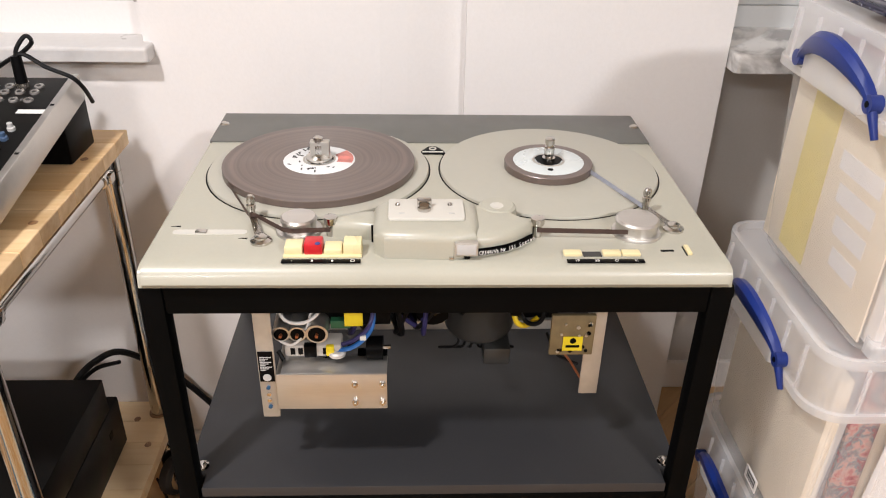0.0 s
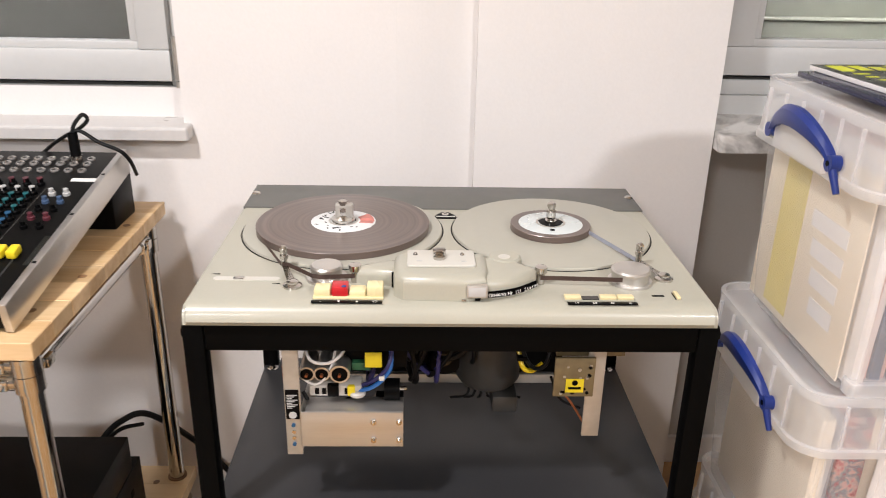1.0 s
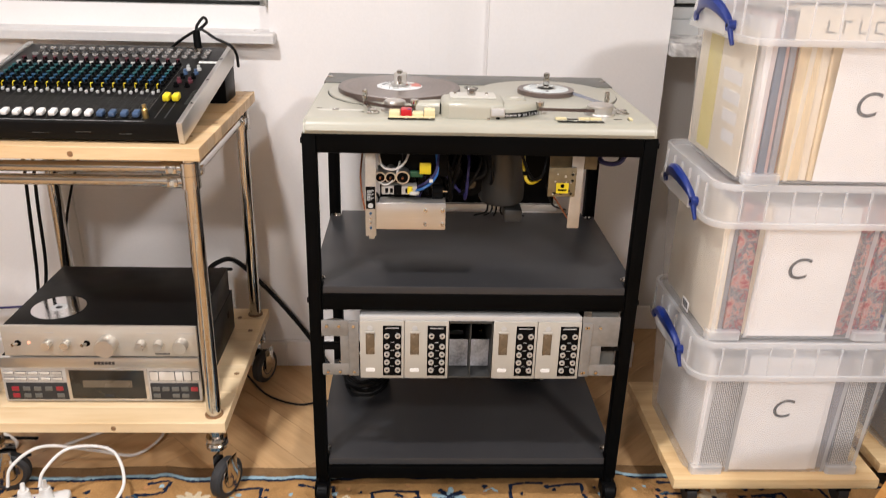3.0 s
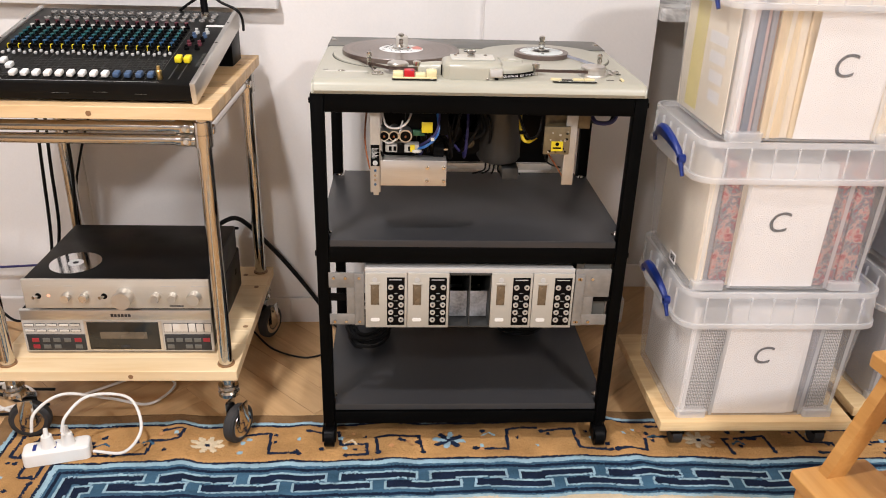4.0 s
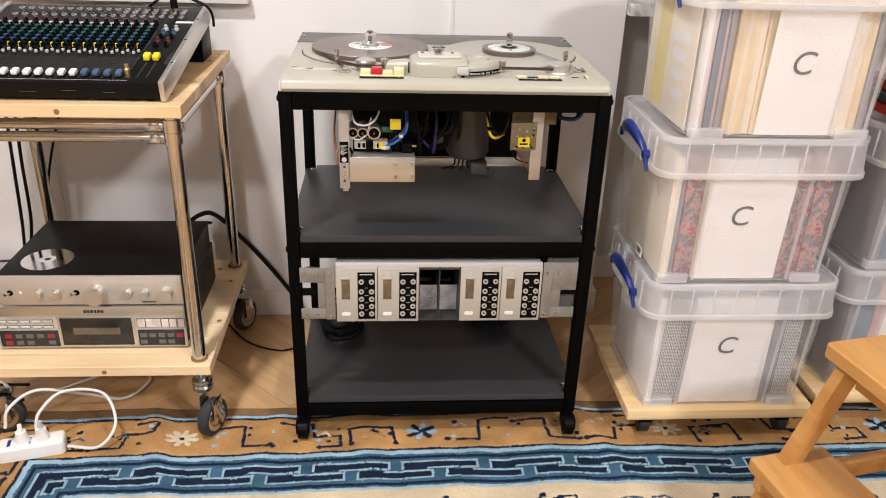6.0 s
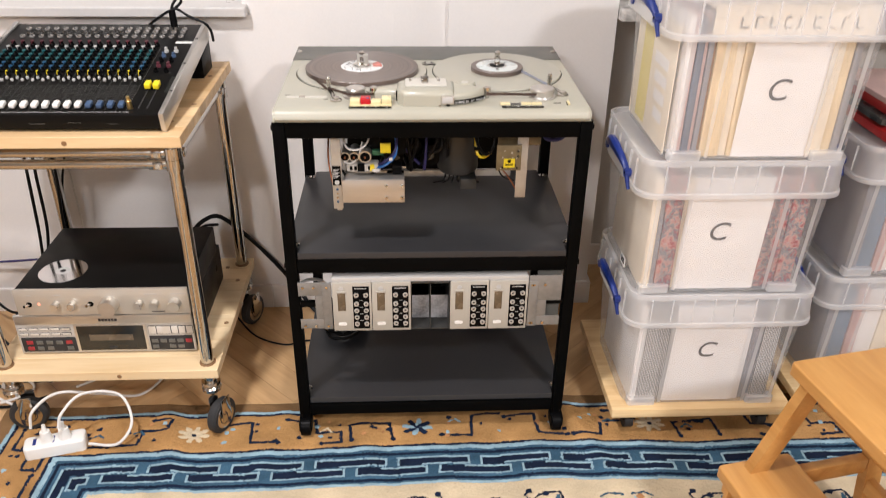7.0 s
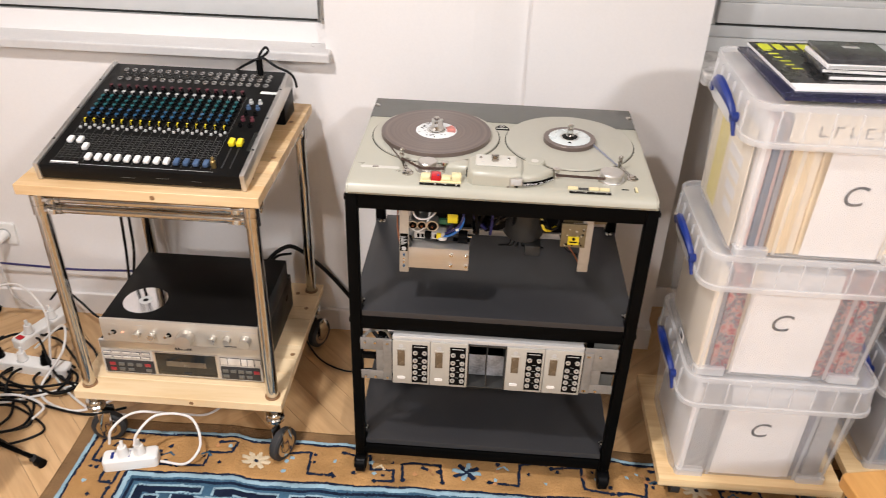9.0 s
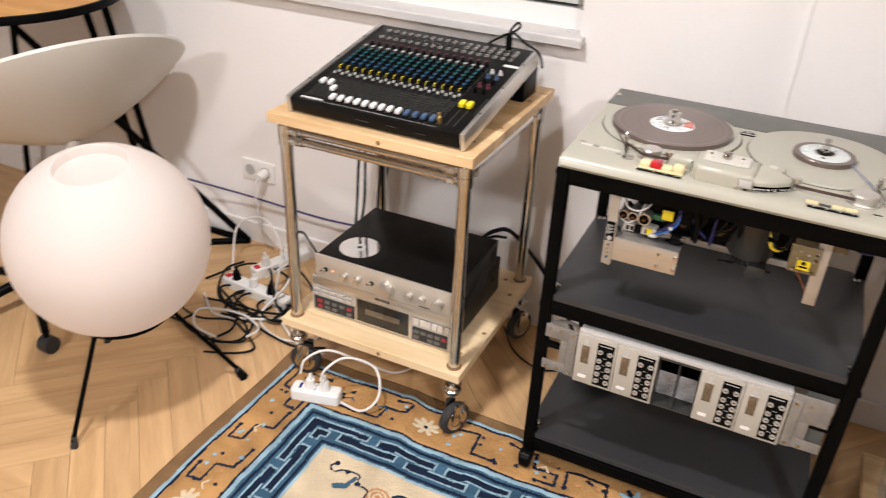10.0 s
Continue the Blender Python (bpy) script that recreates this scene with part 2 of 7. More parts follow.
BIRCH = wood("stool_wood", (0.62, 0.33, 0.105), (0.47, 0.225, 0.06), (2.5, 22, 22), 0.4, per=0.06)
PLY = wood("dolly_ply", (0.84, 0.64, 0.36), (0.62, 0.40, 0.19), (2.0, 26, 40), 0.45, per=0.05)
CREAM = mat("cream_enamel", (0.405, 0.395, 0.325), 0.36, var=0.035, scale=4, bump=0.05, fine=260, coat=0.12)
CREAM2 = mat("cream_platter", (0.405, 0.395, 0.335), 0.38, var=0.03, scale=6)
CREAMLT = mat("pale_plate", (0.56, 0.545, 0.49), 0.35, var=0.03)
GREYPL = mat("grey_back_plate", (0.115, 0.115, 0.105), 0.42, var=0.06)
BLACKST = mat("black_steel", (0.0022, 0.0022, 0.0022), 0.42, var=0.25, bump=0.05, fine=300, spec=0.04)
SHELFGREY = mat("dark_grey_sheet", (0.028, 0.028, 0.030), 0.36, var=0.12, scale=3, bump=0.06, fine=400)
BAYPLATE = mat("scuffed_bare_metal", (0.40, 0.41, 0.43), 0.42, var=0.6, scale=22, fine=160)
CHROME = mat("chrome", (0.56, 0.54, 0.51), 0.12, 1.0, var=0.06, rvar=0.05)
ALU = mat("brushed_aluminium", (0.62, 0.60, 0.57), 0.36, 0.9, var=0.07, stretch=(0.25, 6, 6), fine=140, bump=0.05)
JACKRING = mat("nickel_ring", (0.58, 0.57, 0.55), 0.3, 0.5, var=0.06)
ALUDULL = mat("dull_aluminium", (0.52, 0.50, 0.46), 0.45, 0.75, var=0.12, scale=10)
TRAYMETAL = mat("pale_tray_metal", (0.56, 0.55, 0.53), 0.35, 0.2, var=0.08, stretch=(0.25, 6, 6))
ZINC = mat("zinc_bracket", (0.25, 0.242, 0.228), 0.42, 0.35, var=0.2, scale=14)
TAPE = tape_wound("tape_pack", (0.150, 0.112, 0.096))
TAPEEDGE = mat("tape_edge", (0.13, 0.085, 0.07), 0.4, var=0.15, stretch=(1, 1, 12))
PAPERW = mat("white_label", (0.70, 0.72, 0.72), 0.4, var=0.04)
RED = mat("red_plastic", (0.50, 0.012, 0.02), 0.3)
IVORY = mat("ivory_key", (0.76, 0.66, 0.38), 0.32, var=0.03)
BLUE = mat("blue_plastic", (0.010, 0.030, 0.20), 0.35, var=0.08)
BLKPL = mat("black_plastic", (0.0028, 0.0028, 0.0030), 0.40, var=0.2, spec=0.06)
BLKSAT = mat("black_satin_lid", (0.0055, 0.0052, 0.0050), 0.36, var=0.12, bump=0.05, fine=500, spec=0.10)
RUBBER = mat("rubber", (0.022, 0.022, 0.023), 0.65, var=0.2)
WHITEPL = mat("white_plastic", (0.78, 0.77, 0.74), 0.35, var=0.03)
YELLOW = mat("yellow_plastic", (0.78, 0.62, 0.02), 0.4)
TEAL = mat("teal_cap", (0.012, 0.10, 0.115), 0.4)
BLUECAP = mat("blue_cap", (0.014, 0.075, 0.16), 0.4)
NAVYCAP = mat("slate_blue_cap", (0.05, 0.09, 0.17), 0.4)
WINECAP = mat("wine_cap", (0.10, 0.02, 0.03), 0.45)
GREYCAP = mat("grey_button", (0.45, 0.45, 0.44), 0.45)
BRASS = mat("brass", (0.55, 0.40, 0.16), 0.3, 0.9)
SILVERFACE = mat("silver_faceplate", (0.56, 0.525, 0.465), 0.40, 0.55, var=0.05, stretch=(0.2, 5, 8), fine=120)
GREYFACE = mat("light_grey_faceplate", (0.50, 0.475, 0.44), 0.42, 0.1, var=0.04)
KEYCREAM = mat("pale_key", (0.66, 0.625, 0.57), 0.4, var=0.04)
SMOKE = mat("smoked_window", (0.018, 0.018, 0.016), 0.12, var=0.1)
LCD = mat("display", (0.13, 0.105, 0.075), 0.25)
MODGREY = mat("module_enamel", (0.42, 0.395, 0.345), 0.42, var=0.05, scale=12)
AMBER = mat("meter_glass", (0.13, 0.095, 0.06), 0.25, var=0.3, scale=30)
COPPER = mat("copper_wire", (0.35, 0.12, 0.05), 0.4, 0.6)
PCB = mat("tan_circuit_board", (0.16, 0.12, 0.06), 0.5, var=0.25, scale=60)
GREENPCB = mat("green_terminal", (0.02, 0.10, 0.045), 0.5)
MOTOR = mat("motor_can_grey", (0.04, 0.04, 0.038), 0.42, 0.1)
MILK = milky("milky_polypropylene", 0.20, (0.97, 0.975, 0.985))
MILKD = milky("milky_polypropylene_rim", 0.42, (0.97, 0.975, 0.985))
CARD = mat("white_card", (0.88, 0.86, 0.85), 0.6, var=0.03)
LETTERINK = mat("grey_marker", (0.075, 0.072, 0.075), 0.6)
INK = mat("grey_ink", (0.035, 0.032, 0.034), 0.6)
CREAMPAPER = mat("cream_sleeve", (0.87, 0.78, 0.64), 0.6, var=0.08)
GREYSLEEVE = mat("grey_sleeve", (0.30, 0.30, 0.33), 0.6, var=0.1)
PINKSLEEVE = mat("pink_sleeve", (0.62, 0.44, 0.42), 0.6, var=0.12, scale=14)
REDSLEEVE = printed("red_patterned_sleeve", ((0.26, 0.03, 0.04), (0.42, 0.10, 0.11), (0.58, 0.34, 0.30), (0.16, 0.22, 0.25), (0.34, 0.06, 0.08), (0.62, 0.44, 0.40)), 34)
KEYRED = mat("dull_red_key", (0.30, 0.02, 0.03), 0.4)
BLUEGREY = mat("blue_grey_spine", (0.16, 0.19, 0.25), 0.55, var=0.1)
BROWNSLEEVE = mat("brown_spine", (0.30, 0.17, 0.09), 0.6, var=0.1)
TANSLEEVE = mat("straw_sleeve", (0.82, 0.66, 0.43), 0.6, var=0.14, scale=18, stretch=(4, 1, 0.6))
BLUESLEEVE = mat("blue_sleeve", (0.22, 0.28, 0.36), 0.6, var=0.1)
YELSLEEVE = mat("yellow_sleeve", (0.80, 0.68, 0.27), 0.6, var=0.1)
MESHSLEEVE = dotted("grey_dotted_sleeve", (0.66, 0.65, 0.64), (0.16, 0.16, 0.165), 330)
REDREC = mat("red_record_sleeve", (0.45, 0.02, 0.02), 0.4)
MAGBLUE = starred("midnight_blue_cover")
MAGDARK = mat("dark_cover", (0.035, 0.035, 0.035), 0.28, var=0.6, scale=26)
MAGYEL = mat("yellow_print", (0.72, 0.78, 0.05), 0.4)
CDCASE = mat("jewel_case", (0.06, 0.06, 0.065), 0.1, var=0.5, scale=35)
LAMPGLASS = opal("opal_globe", (0.90, 0.845, 0.81))
TAPEYEL = mat("masking_tape", (0.66, 0.48, 0.20), 0.6, var=0.1)
SHELLW = mat("white_shell", (0.60, 0.58, 0.525), 0.4, var=0.03, scale=3)
CABLEBLK = mat("black_cable", (0.005, 0.005, 0.0055), 0.45, spec=0.2)
CABLEWHT = mat("white_cable", (0.72, 0.70, 0.67), 0.45)
CABLEBLU = mat("violet_cable", (0.03, 0.028, 0.12), 0.45)
CABLEYEL = mat("yellow_cable", (0.72, 0.52, 0.01), 0.4)
RUGTAN = mat("rug_ochre_pile", (0.40, 0.225, 0.088), 0.95, var=0.45, scale=9, bump=0.9, fine=420, spec=0.1)
RUGBROWN = mat("rug_brown_edge", (0.21, 0.125, 0.06), 0.95, var=0.3, scale=12, bump=0.9, fine=420, spec=0.1)
RUGBLUE = mat("rug_blue_pile", (0.045, 0.105, 0.165), 0.95, var=0.45, scale=7, bump=0.9, fine=380, stretch=(1, 2.5, 1), spec=0.1)
RUGNAVY = mat("rug_navy_pile", (0.010, 0.017, 0.038), 0.95, var=0.35, scale=20, bump=0.8, fine=420, spec=0.1)
RUGLIGHT = mat("rug_pale_blue_pile", (0.27, 0.40, 0.47), 0.95, var=0.3, scale=16, bump=0.8, fine=420, spec=0.1)
RUGCREAM = mat("rug_cream_pile", (0.58, 0.48, 0.33), 0.95, var=0.25, scale=10, bump=0.9, fine=420, spec=0.1)
RUGRUST = mat("rug_rust_pile", (0.46, 0.23, 0.10), 0.95, var=0.35, scale=12, bump=0.9, fine=420, spec=0.1)


# ---------- mesh helpers ----------
ORIGIN = {}


def thing(name, base, label, category, group="", kind=""):
    ob = new(name)
    ob.location = base
    ob.empty_display_size = 0.05
    ORIGIN[ob] = Vector(base)
    return tagged(ob, label, category, group, kind)


def part(name, bm, material, parent=None, label="", smooth=True):
    me = bpy.data.meshes.new(name)
    o = ORIGIN.get(parent, Vector())
    if o.length:
        bmesh.ops.translate(bm, verts=bm.verts, vec=-o)
    bm.normal_update()
    bm.to_mesh(me)
    bm.free()
    if smooth:
        me.shade_smooth()
        me.set_sharp_from_angle(angle=radians(35))
    me.materials.append(material)
    ob = new(name, me)
    if parent is not None:
        ob.parent = parent
        ORIGIN[ob] = o
    if label:
        tagged(ob, label)
    return ob


def again(name, ob, loc, parent=None, rot=(0, 0, 0)):
    """A further piece that shares ob's mesh, moved by loc from where ob stands."""
    o = new(name, ob.data)
    o.parent = parent or ob.parent
    o.location = ob.location + Vector(loc)
    o.rotation_euler = [radians(a) for a in rot]
    ORIGIN[o] = ORIGIN.get(ob, Vector())
    return o


def box(bm, x0, x1, y0, y1, z0, z1, bevel=0.0, seg=2, m=None):
    r = bmesh.ops.create_cube(bm, size=1.0)
    vs = r["verts"]
    for v in vs:
        v.co = Vector((x0 + (v.co.x + 0.5) * (x1 - x0), y0 + (v.co.y + 0.5) * (y1 - y0), z0 + (v.co.z + 0.5) * (z1 - z0)))
    if m is not None:
        bmesh.ops.transform(bm, matrix=m, verts=vs)
    if bevel:
        es = list({e for v in vs for e in v.link_edges})
        bmesh.ops.bevel(bm, geom=es, offset=bevel, segments=seg, profile=0.5, affect="EDGES")
    return bm


def B(*a, **k):
    return box(bmesh.new(), *a, **k)


def rod(bm, p0, p1, r0, r1=None, seg=20):
    """A round bar from p0 to p1."""
    p0, p1 = Vector(p0), Vector(p1)
    r1 = r0 if r1 is None else r1
    d = p1 - p0
    m = Matrix.Translation((p0 + p1) / 2) @ d.to_track_quat("Z", "Y").to_matrix().to_4x4()
    bmesh.ops.create_cone(bm, cap_ends=True, segments=seg, radius1=r0, radius2=r1, depth=d.length, matrix=m)
    return bm


def R(*a, **k):
    return rod(bmesh.new(), *a, **k)


def lathe(bm, profile, centre, seg=40, m=None):
    """Turns (radius, height) pairs round the upright through centre."""
    c = Vector(centre)
    rings = []
    for r, z in profile:
        if r < 1e-5:
            rings.append([bm.verts.new(c + Vector((0, 0, z)))])
        else:
            rings.append([bm.verts.new(c + Vector((r * math.cos(2 * math.pi * i / seg), r * math.sin(2 * math.pi * i / seg), z))) for i in range(seg)])
    for a, b in zip(rings, rings[1:]):
        for i in range(seg):
            j = (i + 1) % seg
            q = [a[i % len(a)], a[j % len(a)], b[j % len(b)], b[i % len(b)]]
            q = list(dict.fromkeys(q))
            if len(q) > 2:
                bm.faces.new(q)
    if m is not None:
        bmesh.ops.transform(bm, matrix=m, verts=bm.verts)
    return bm


def L(profile, centre, seg=40):
    return lathe(bmesh.new(), profile, centre, seg)


def smooth_line(points, steps=10):
    """A soft curve through the points."""
    p = [Vector(q) for q in points]
    p = [2 * p[0] - p[1]] + p + [2 * p[-1] - p[-2]]
    out = []
    for i in range(1, len(p) - 2):
        for k in range(steps):
            t = k / steps
            a, b, c, d = p[i - 1], p[i], p[i + 1], p[i + 2]
            out.append(0.5 * ((2 * b) + (c - a) * t + (2 * a - 5 * b + 4 * c - d) * t * t + (3 * b - a - 3 * c + d) * t ** 3))
    out.append(p[-2])
    return out


def tube(bm, points, r, seg=8, steps=8, straight=False):
    pts = [Vector(q) for q in points] if straight else smooth_line(points, steps)
    rings = []
    up = Vector((0, 0, 1))
    for i, q in enumerate(pts):
        d = (pts[min(i + 1, len(pts) - 1)] - pts[max(i - 1, 0)]).normalized()
        side = d.cross(up)
        if side.length < 1e-3:
            side = d.cross(Vector((0, 1, 0)))
        side.normalize()
        n2 = side.cross(d).normalized()
        rings.append([bm.verts.new(q + r * (math.cos(2 * math.pi * k / seg) * side + math.sin(2 * math.pi * k / seg) * n2)) for k in range(seg)])
    for a, b in zip(rings, rings[1:]):
        for k in range(seg):
            bm.faces.new([a[k], a[(k + 1) % seg], b[(k + 1) % seg], b[k]])
    bm.faces.new(rings[0][::-1])
    bm.faces.new(rings[-1])
    return bm


def T(points, r, **k):
    return tube(bmesh.new(), points, r, **k)


def slab(bm, outline, z0, z1, bevel=0.0, seg=3, both=False):
    """A flat outline raised to a solid, its upper rim rounded."""
    vs = [bm.verts.new((x, y, z0)) for x, y in outline]
    f = bm.faces.new(vs)
    bm.normal_update()
    if f.normal.z > 0:
        f.normal_flip()
    ext = bmesh.ops.extrude_face_region(bm, geom=[f])
    top = [v for v in ext["geom"] if isinstance(v, bmesh.types.BMVert)]
    bmesh.ops.translate(bm, verts=top, vec=(0, 0, z1 - z0))
    if bevel:
        tset = set(top)
        es = [e for v in top for e in v.link_edges if e.other_vert(v) in tset]
        bmesh.ops.bevel(bm, geom=list(set(es)), offset=bevel, segments=seg, profile=0.5, affect="EDGES")
    return bm


def S(*a, **k):
    return slab(bmesh.new(), *a, **k)


def round_rect(x0, x1, y0, y1, r, n=6):
    out = []
    for cx, cy, a0 in ((x1 - r, y1 - r, 0), (x0 + r, y1 - r, 90), (x0 + r, y0 + r, 180), (x1 - r, y0 + r, 270)):
        for i in range(n + 1):
            a = radians(a0 + 90 * i / n)
            out.append((cx + r * math.cos(a), cy + r * math.sin(a)))
    return out


def circle(cx, cy, r, n=40):
    return [(cx + r * math.cos(2 * math.pi * i / n), cy + r * math.sin(2 * math.pi * i / n)) for i in range(n)]


def writing(name, text, size, m, material, parent, depth=0.0004, bold=0.0):
    cu = bpy.data.curves.new(name, "FONT")
    cu.body, cu.size, cu.extrude, cu.align_x, cu.align_y, cu.offset = text, size, depth, "CENTER", "CENTER", bold
    tmp = new(name, cu)
    me = bpy.data.meshes.new_from_object(tmp.evaluated_get(bpy.context.evaluated_depsgraph_get()))
    bpy.data.objects.remove(tmp)
    me.transform(Matrix.Translation(-ORIGIN.get(parent, Vector())) @ m)
    me.materials.clear()
    me.materials.append(material)
    ob = new(name, me)
    ob.parent = parent
    ORIGIN[ob] = ORIGIN.get(parent, Vector())
    return ob


def structure(name, bm, material, label, smooth=False):
    return tagged(part(name, bm, material, None, smooth=smooth), label, name.split("_")[0], kind="structure")


# ---------- the room ----------
XL, XR, YB, CEILZ = -3.4, 2.6, -3.6, 2.7
structure("floor", B(XL, XR, YB, 1.9, -0.06, -0.004), OAKBASE, "oak herringbone parquet floor with dark joints")
structure("ceiling", B(XL, XR, YB, 1.9, CEILZ, CEILZ + 0.1), CEIL, "plain white painted ceiling")
structure("wall_left", B(XL - 0.12, XL, YB, 1.9, -0.004, CEILZ), REARW, "plain unseen side wall, darkened to cut bounced light")
structure("wall_right", B(XR, XR + 0.12, YB, 1.9, -0.004, CEILZ), REARW, "plain unseen side wall, darkened to cut bounced light")
structure("wall_back", B(XL - 0.12, XR + 0.12, YB - 0.12, YB, -0.004, CEILZ), REARW, "plain unseen rear wall, darkened to cut bounced light")
# front wall: a pier between two windows
WY = 1.44
PL, PR, STEP = -0.487, 0.588, 0.097
structure("wall_pier", slab(bmesh.new(), [(PL, WY), (-0.06, WY), (-0.01, WY + 0.005), (STEP, WY + 0.022), (STEP, WY), (PR, WY), (PR, 1.86), (PL, 1.86)], -0.004, CEILZ), WALL, "white painted wall pier between two windows")
structure("wall_under_window", B(XL, PL, WY, 1.56, -0.004, 0.985), WALL, "white painted wall below the window sill")
structure("wall_over_window", B(XL, PL, WY, 1.56, 2.35, CEILZ), WALL, "white painted lintel over the window")
structure("wall_window_side", B(XL, -2.05, WY, 1.56, 0.985, 2.35), WALL, "white painted wall beside the window")
structure("wall_niche", B(PR, XR, 1.70, 1.82, -0.004, 1.008), NICHE, "niche wall below the marble sill, greyer than the pier")
structure("wall_over_niche", B(PR, XR, 1.58, 1.80, 2.35, CEILZ), WALL, "white painted lintel over the second window")
structure("wall_niche_side", B(2.35, XR, 1.58, 1.70, 1.02, 2.35), WALL, "white painted wall beside the second window")
bb = bmesh.new()
box(bb, XL, PL, WY - 0.014, WY, -0.004, 0.085, 0.003)
box(bb, PL, STEP, WY - 0.014, WY + 0.001, -0.004, 0.085, 0.003)
box(bb, STEP, PR + 0.012, WY - 0.0145, WY - 0.0005, -0.004, 0.085, 0.003)
box(bb, PR + 0.001, PR + 0.012, WY - 0.006, 1.70, -0.004, 0.085, 0.003)
box(bb, PR + 0.012, XR, 1.687, 1.70, -0.004, 0.085, 0.003)
structure("baseboard", bb, WALL, "low white painted baseboard along the wall")

sill = structure("sill_left", S(round_rect(-2.15, -0.470, 1.398, 1.54, 0.006, 3), 0.986, 1.012, 0.006), SILLW, "pale stone window sill with rounded edge")
sill2 = structure("sill_right", S(round_rect(PR + 0.002, 2.34, 1.40, 1.72, 0.01, 3), 0.974, 1.008, 0.006), SILL, "veined grey and white marble window sill")


def window(name, x0, x1, z0, z1, y, label, blind=False):
    """A casement: fixed frame, opening sash, gasket, glass, hinge."""
    w = thing(name, ((x0 + x1) / 2, y, z0), label, "window", kind="structure")
    e = 0.026 if blind else 0.0

    def ring(nm, a, b, c, d, width, y0, y1, m, parent, bev=0.004):
        bm = bmesh.new()
        box(bm, a, b, y0, y1, c, c + width, bev)
        box(bm, a, b, y0, y1, d - width, d, bev)
        box(bm, a, a + width, y0 + 0.0005, y1 - 0.0005, c + width, d - width, bev)
        box(bm, b - width, b, y0 + 0.0005, y1 - 0.0005, c + width, d - width, bev)
        return part(nm, bm, m, parent)
    ring("window_frame", x0, x1, z0, z1, 0.034, y, y + 0.06, WINGREY, w)
    ring("gasket", x0 + 0.034 + e, x1 - 0.034, z0 + 0.034, z1 - 0.034, 0.006, y + 0.004, y + 0.03, GASKET, w, 0)
    s = ring("sash", x0 + 0.030 + e, x1 - 0.026, z0 + 0.046, z1 - 0.03, 0.062, y - 0.02, y + 0.03, WINGREY, w)
    ring("glazing_bead", x0 + 0.092 + e, x1 - 0.088, z0 + 0.108, z1 - 0.092, 0.016, y - 0.012, y + 0.02, WINGREY, s, 0.002)
    pane = part("pane", B(x0 + 0.106 + e, x1 - 0.102, y + 0.006, y + 0.012, z0 + 0.122, z1 - 0.106), GLASS, s, "dark reflecting window glass")
    pane.visible_shadow = False
    h = bmesh.new()
    hx = x1 - 0.012 if not blind else x0 + 0.012
    rod(h, (hx, y - 0.022, z0 + 0.05), (hx, y - 0.022, z0 + 0.135), 0.008)
    rod(h, (hx, y - 0.022, z0 + 0.035), (hx, y - 0.022, z0 + 0.047), 0.0065)
    part("hinge", h, ALUDULL, w)
    if blind:
        part("hinge_stile", B(x0 + 0.0345, x0 + 0.0335 + e, y + 0.002, y + 0.055, z0 + 0.036, z1 - 0.036, 0.002), WINGREY, w)
        k = z0 + 0.158
        lip = part("slat_lip", R((x0 + 0.05, y + 0.094, k), (x1 - 0.05, y + 0.094, k), 0.0045, seg=8), SLATLIP, w, "bright rolled lower edge of a blind slat")
        sl = part("slat", B(x0 + 0.05, x1 - 0.05, -0.0015, 0.0015, 0.0, 0.068, 0.001, m=pose(0, y + 0.096, k, -14)), BLIND, w)
        for i in range(-1, 18):
            if i:
                again("slat", sl, (0, 0, 0.0625 * i), w)
                again("slat_lip", lip, (0, 0, 0.0625 * i), w)
    return w


structure("trim_sill_left", B(-2.05, PL - 0.0005, 1.493, 1.4995, 1.0115, 1.0725), WALL, "white painted strip under the window")
window("window_1", -2.05, PL, 1.040, 2.35, 1.50, "light grey framed casement window with dark glass")
window("window_2", PR + 0.002, 2.35, 1.050, 2.35, 1.62, "light grey framed window with slatted blind outside", True)
structure("trim_sill_right", B(PR + 0.002, 2.35, 1.612, 1.70, 1.008, 1.050), WINGREY, "grey sub-frame strip under the window")
# Added flat panel: gives the left pane its grey reflected tone.
structure("roller_shutter", B(-2.05, PL, 1.64, 1.65, 1.0, 2.4), REFLGREY, "plain grey panel behind the window, standing in for reflections in its glass")
structure("blind_backing", B(PR, 2.35, 1.80, 1.81, 1.0, 2.4), BLINDBACK, "grey green screen behind the blind")
structure("backdrop_yard", B(-4, 3.5, 2.6, 2.62, 0.5, 3.2), NIGHT, "dark yard outside the windows at night")

# ceiling lamp panels; the last one goes with the added fill light
for lx, ly, lw, ld, watts in LAMPS:
    t = thing("ceiling_lamp", (lx, ly, CEILZ), "flat white panel over an unseen ceiling light, the last an added fill", "lamp", "ceiling lamps")
    part("frame", B(lx - lw / 2 - 0.03, lx + lw / 2 + 0.03, ly - ld / 2 - 0.03, ly + ld / 2 + 0.03, 2.662, CEILZ, 0.006), WHITEPL, t)

# ---------- black steel rack ----------
RX0, RX1, RY0, RY1 = -0.322, 0.386, 0.785, 1.275


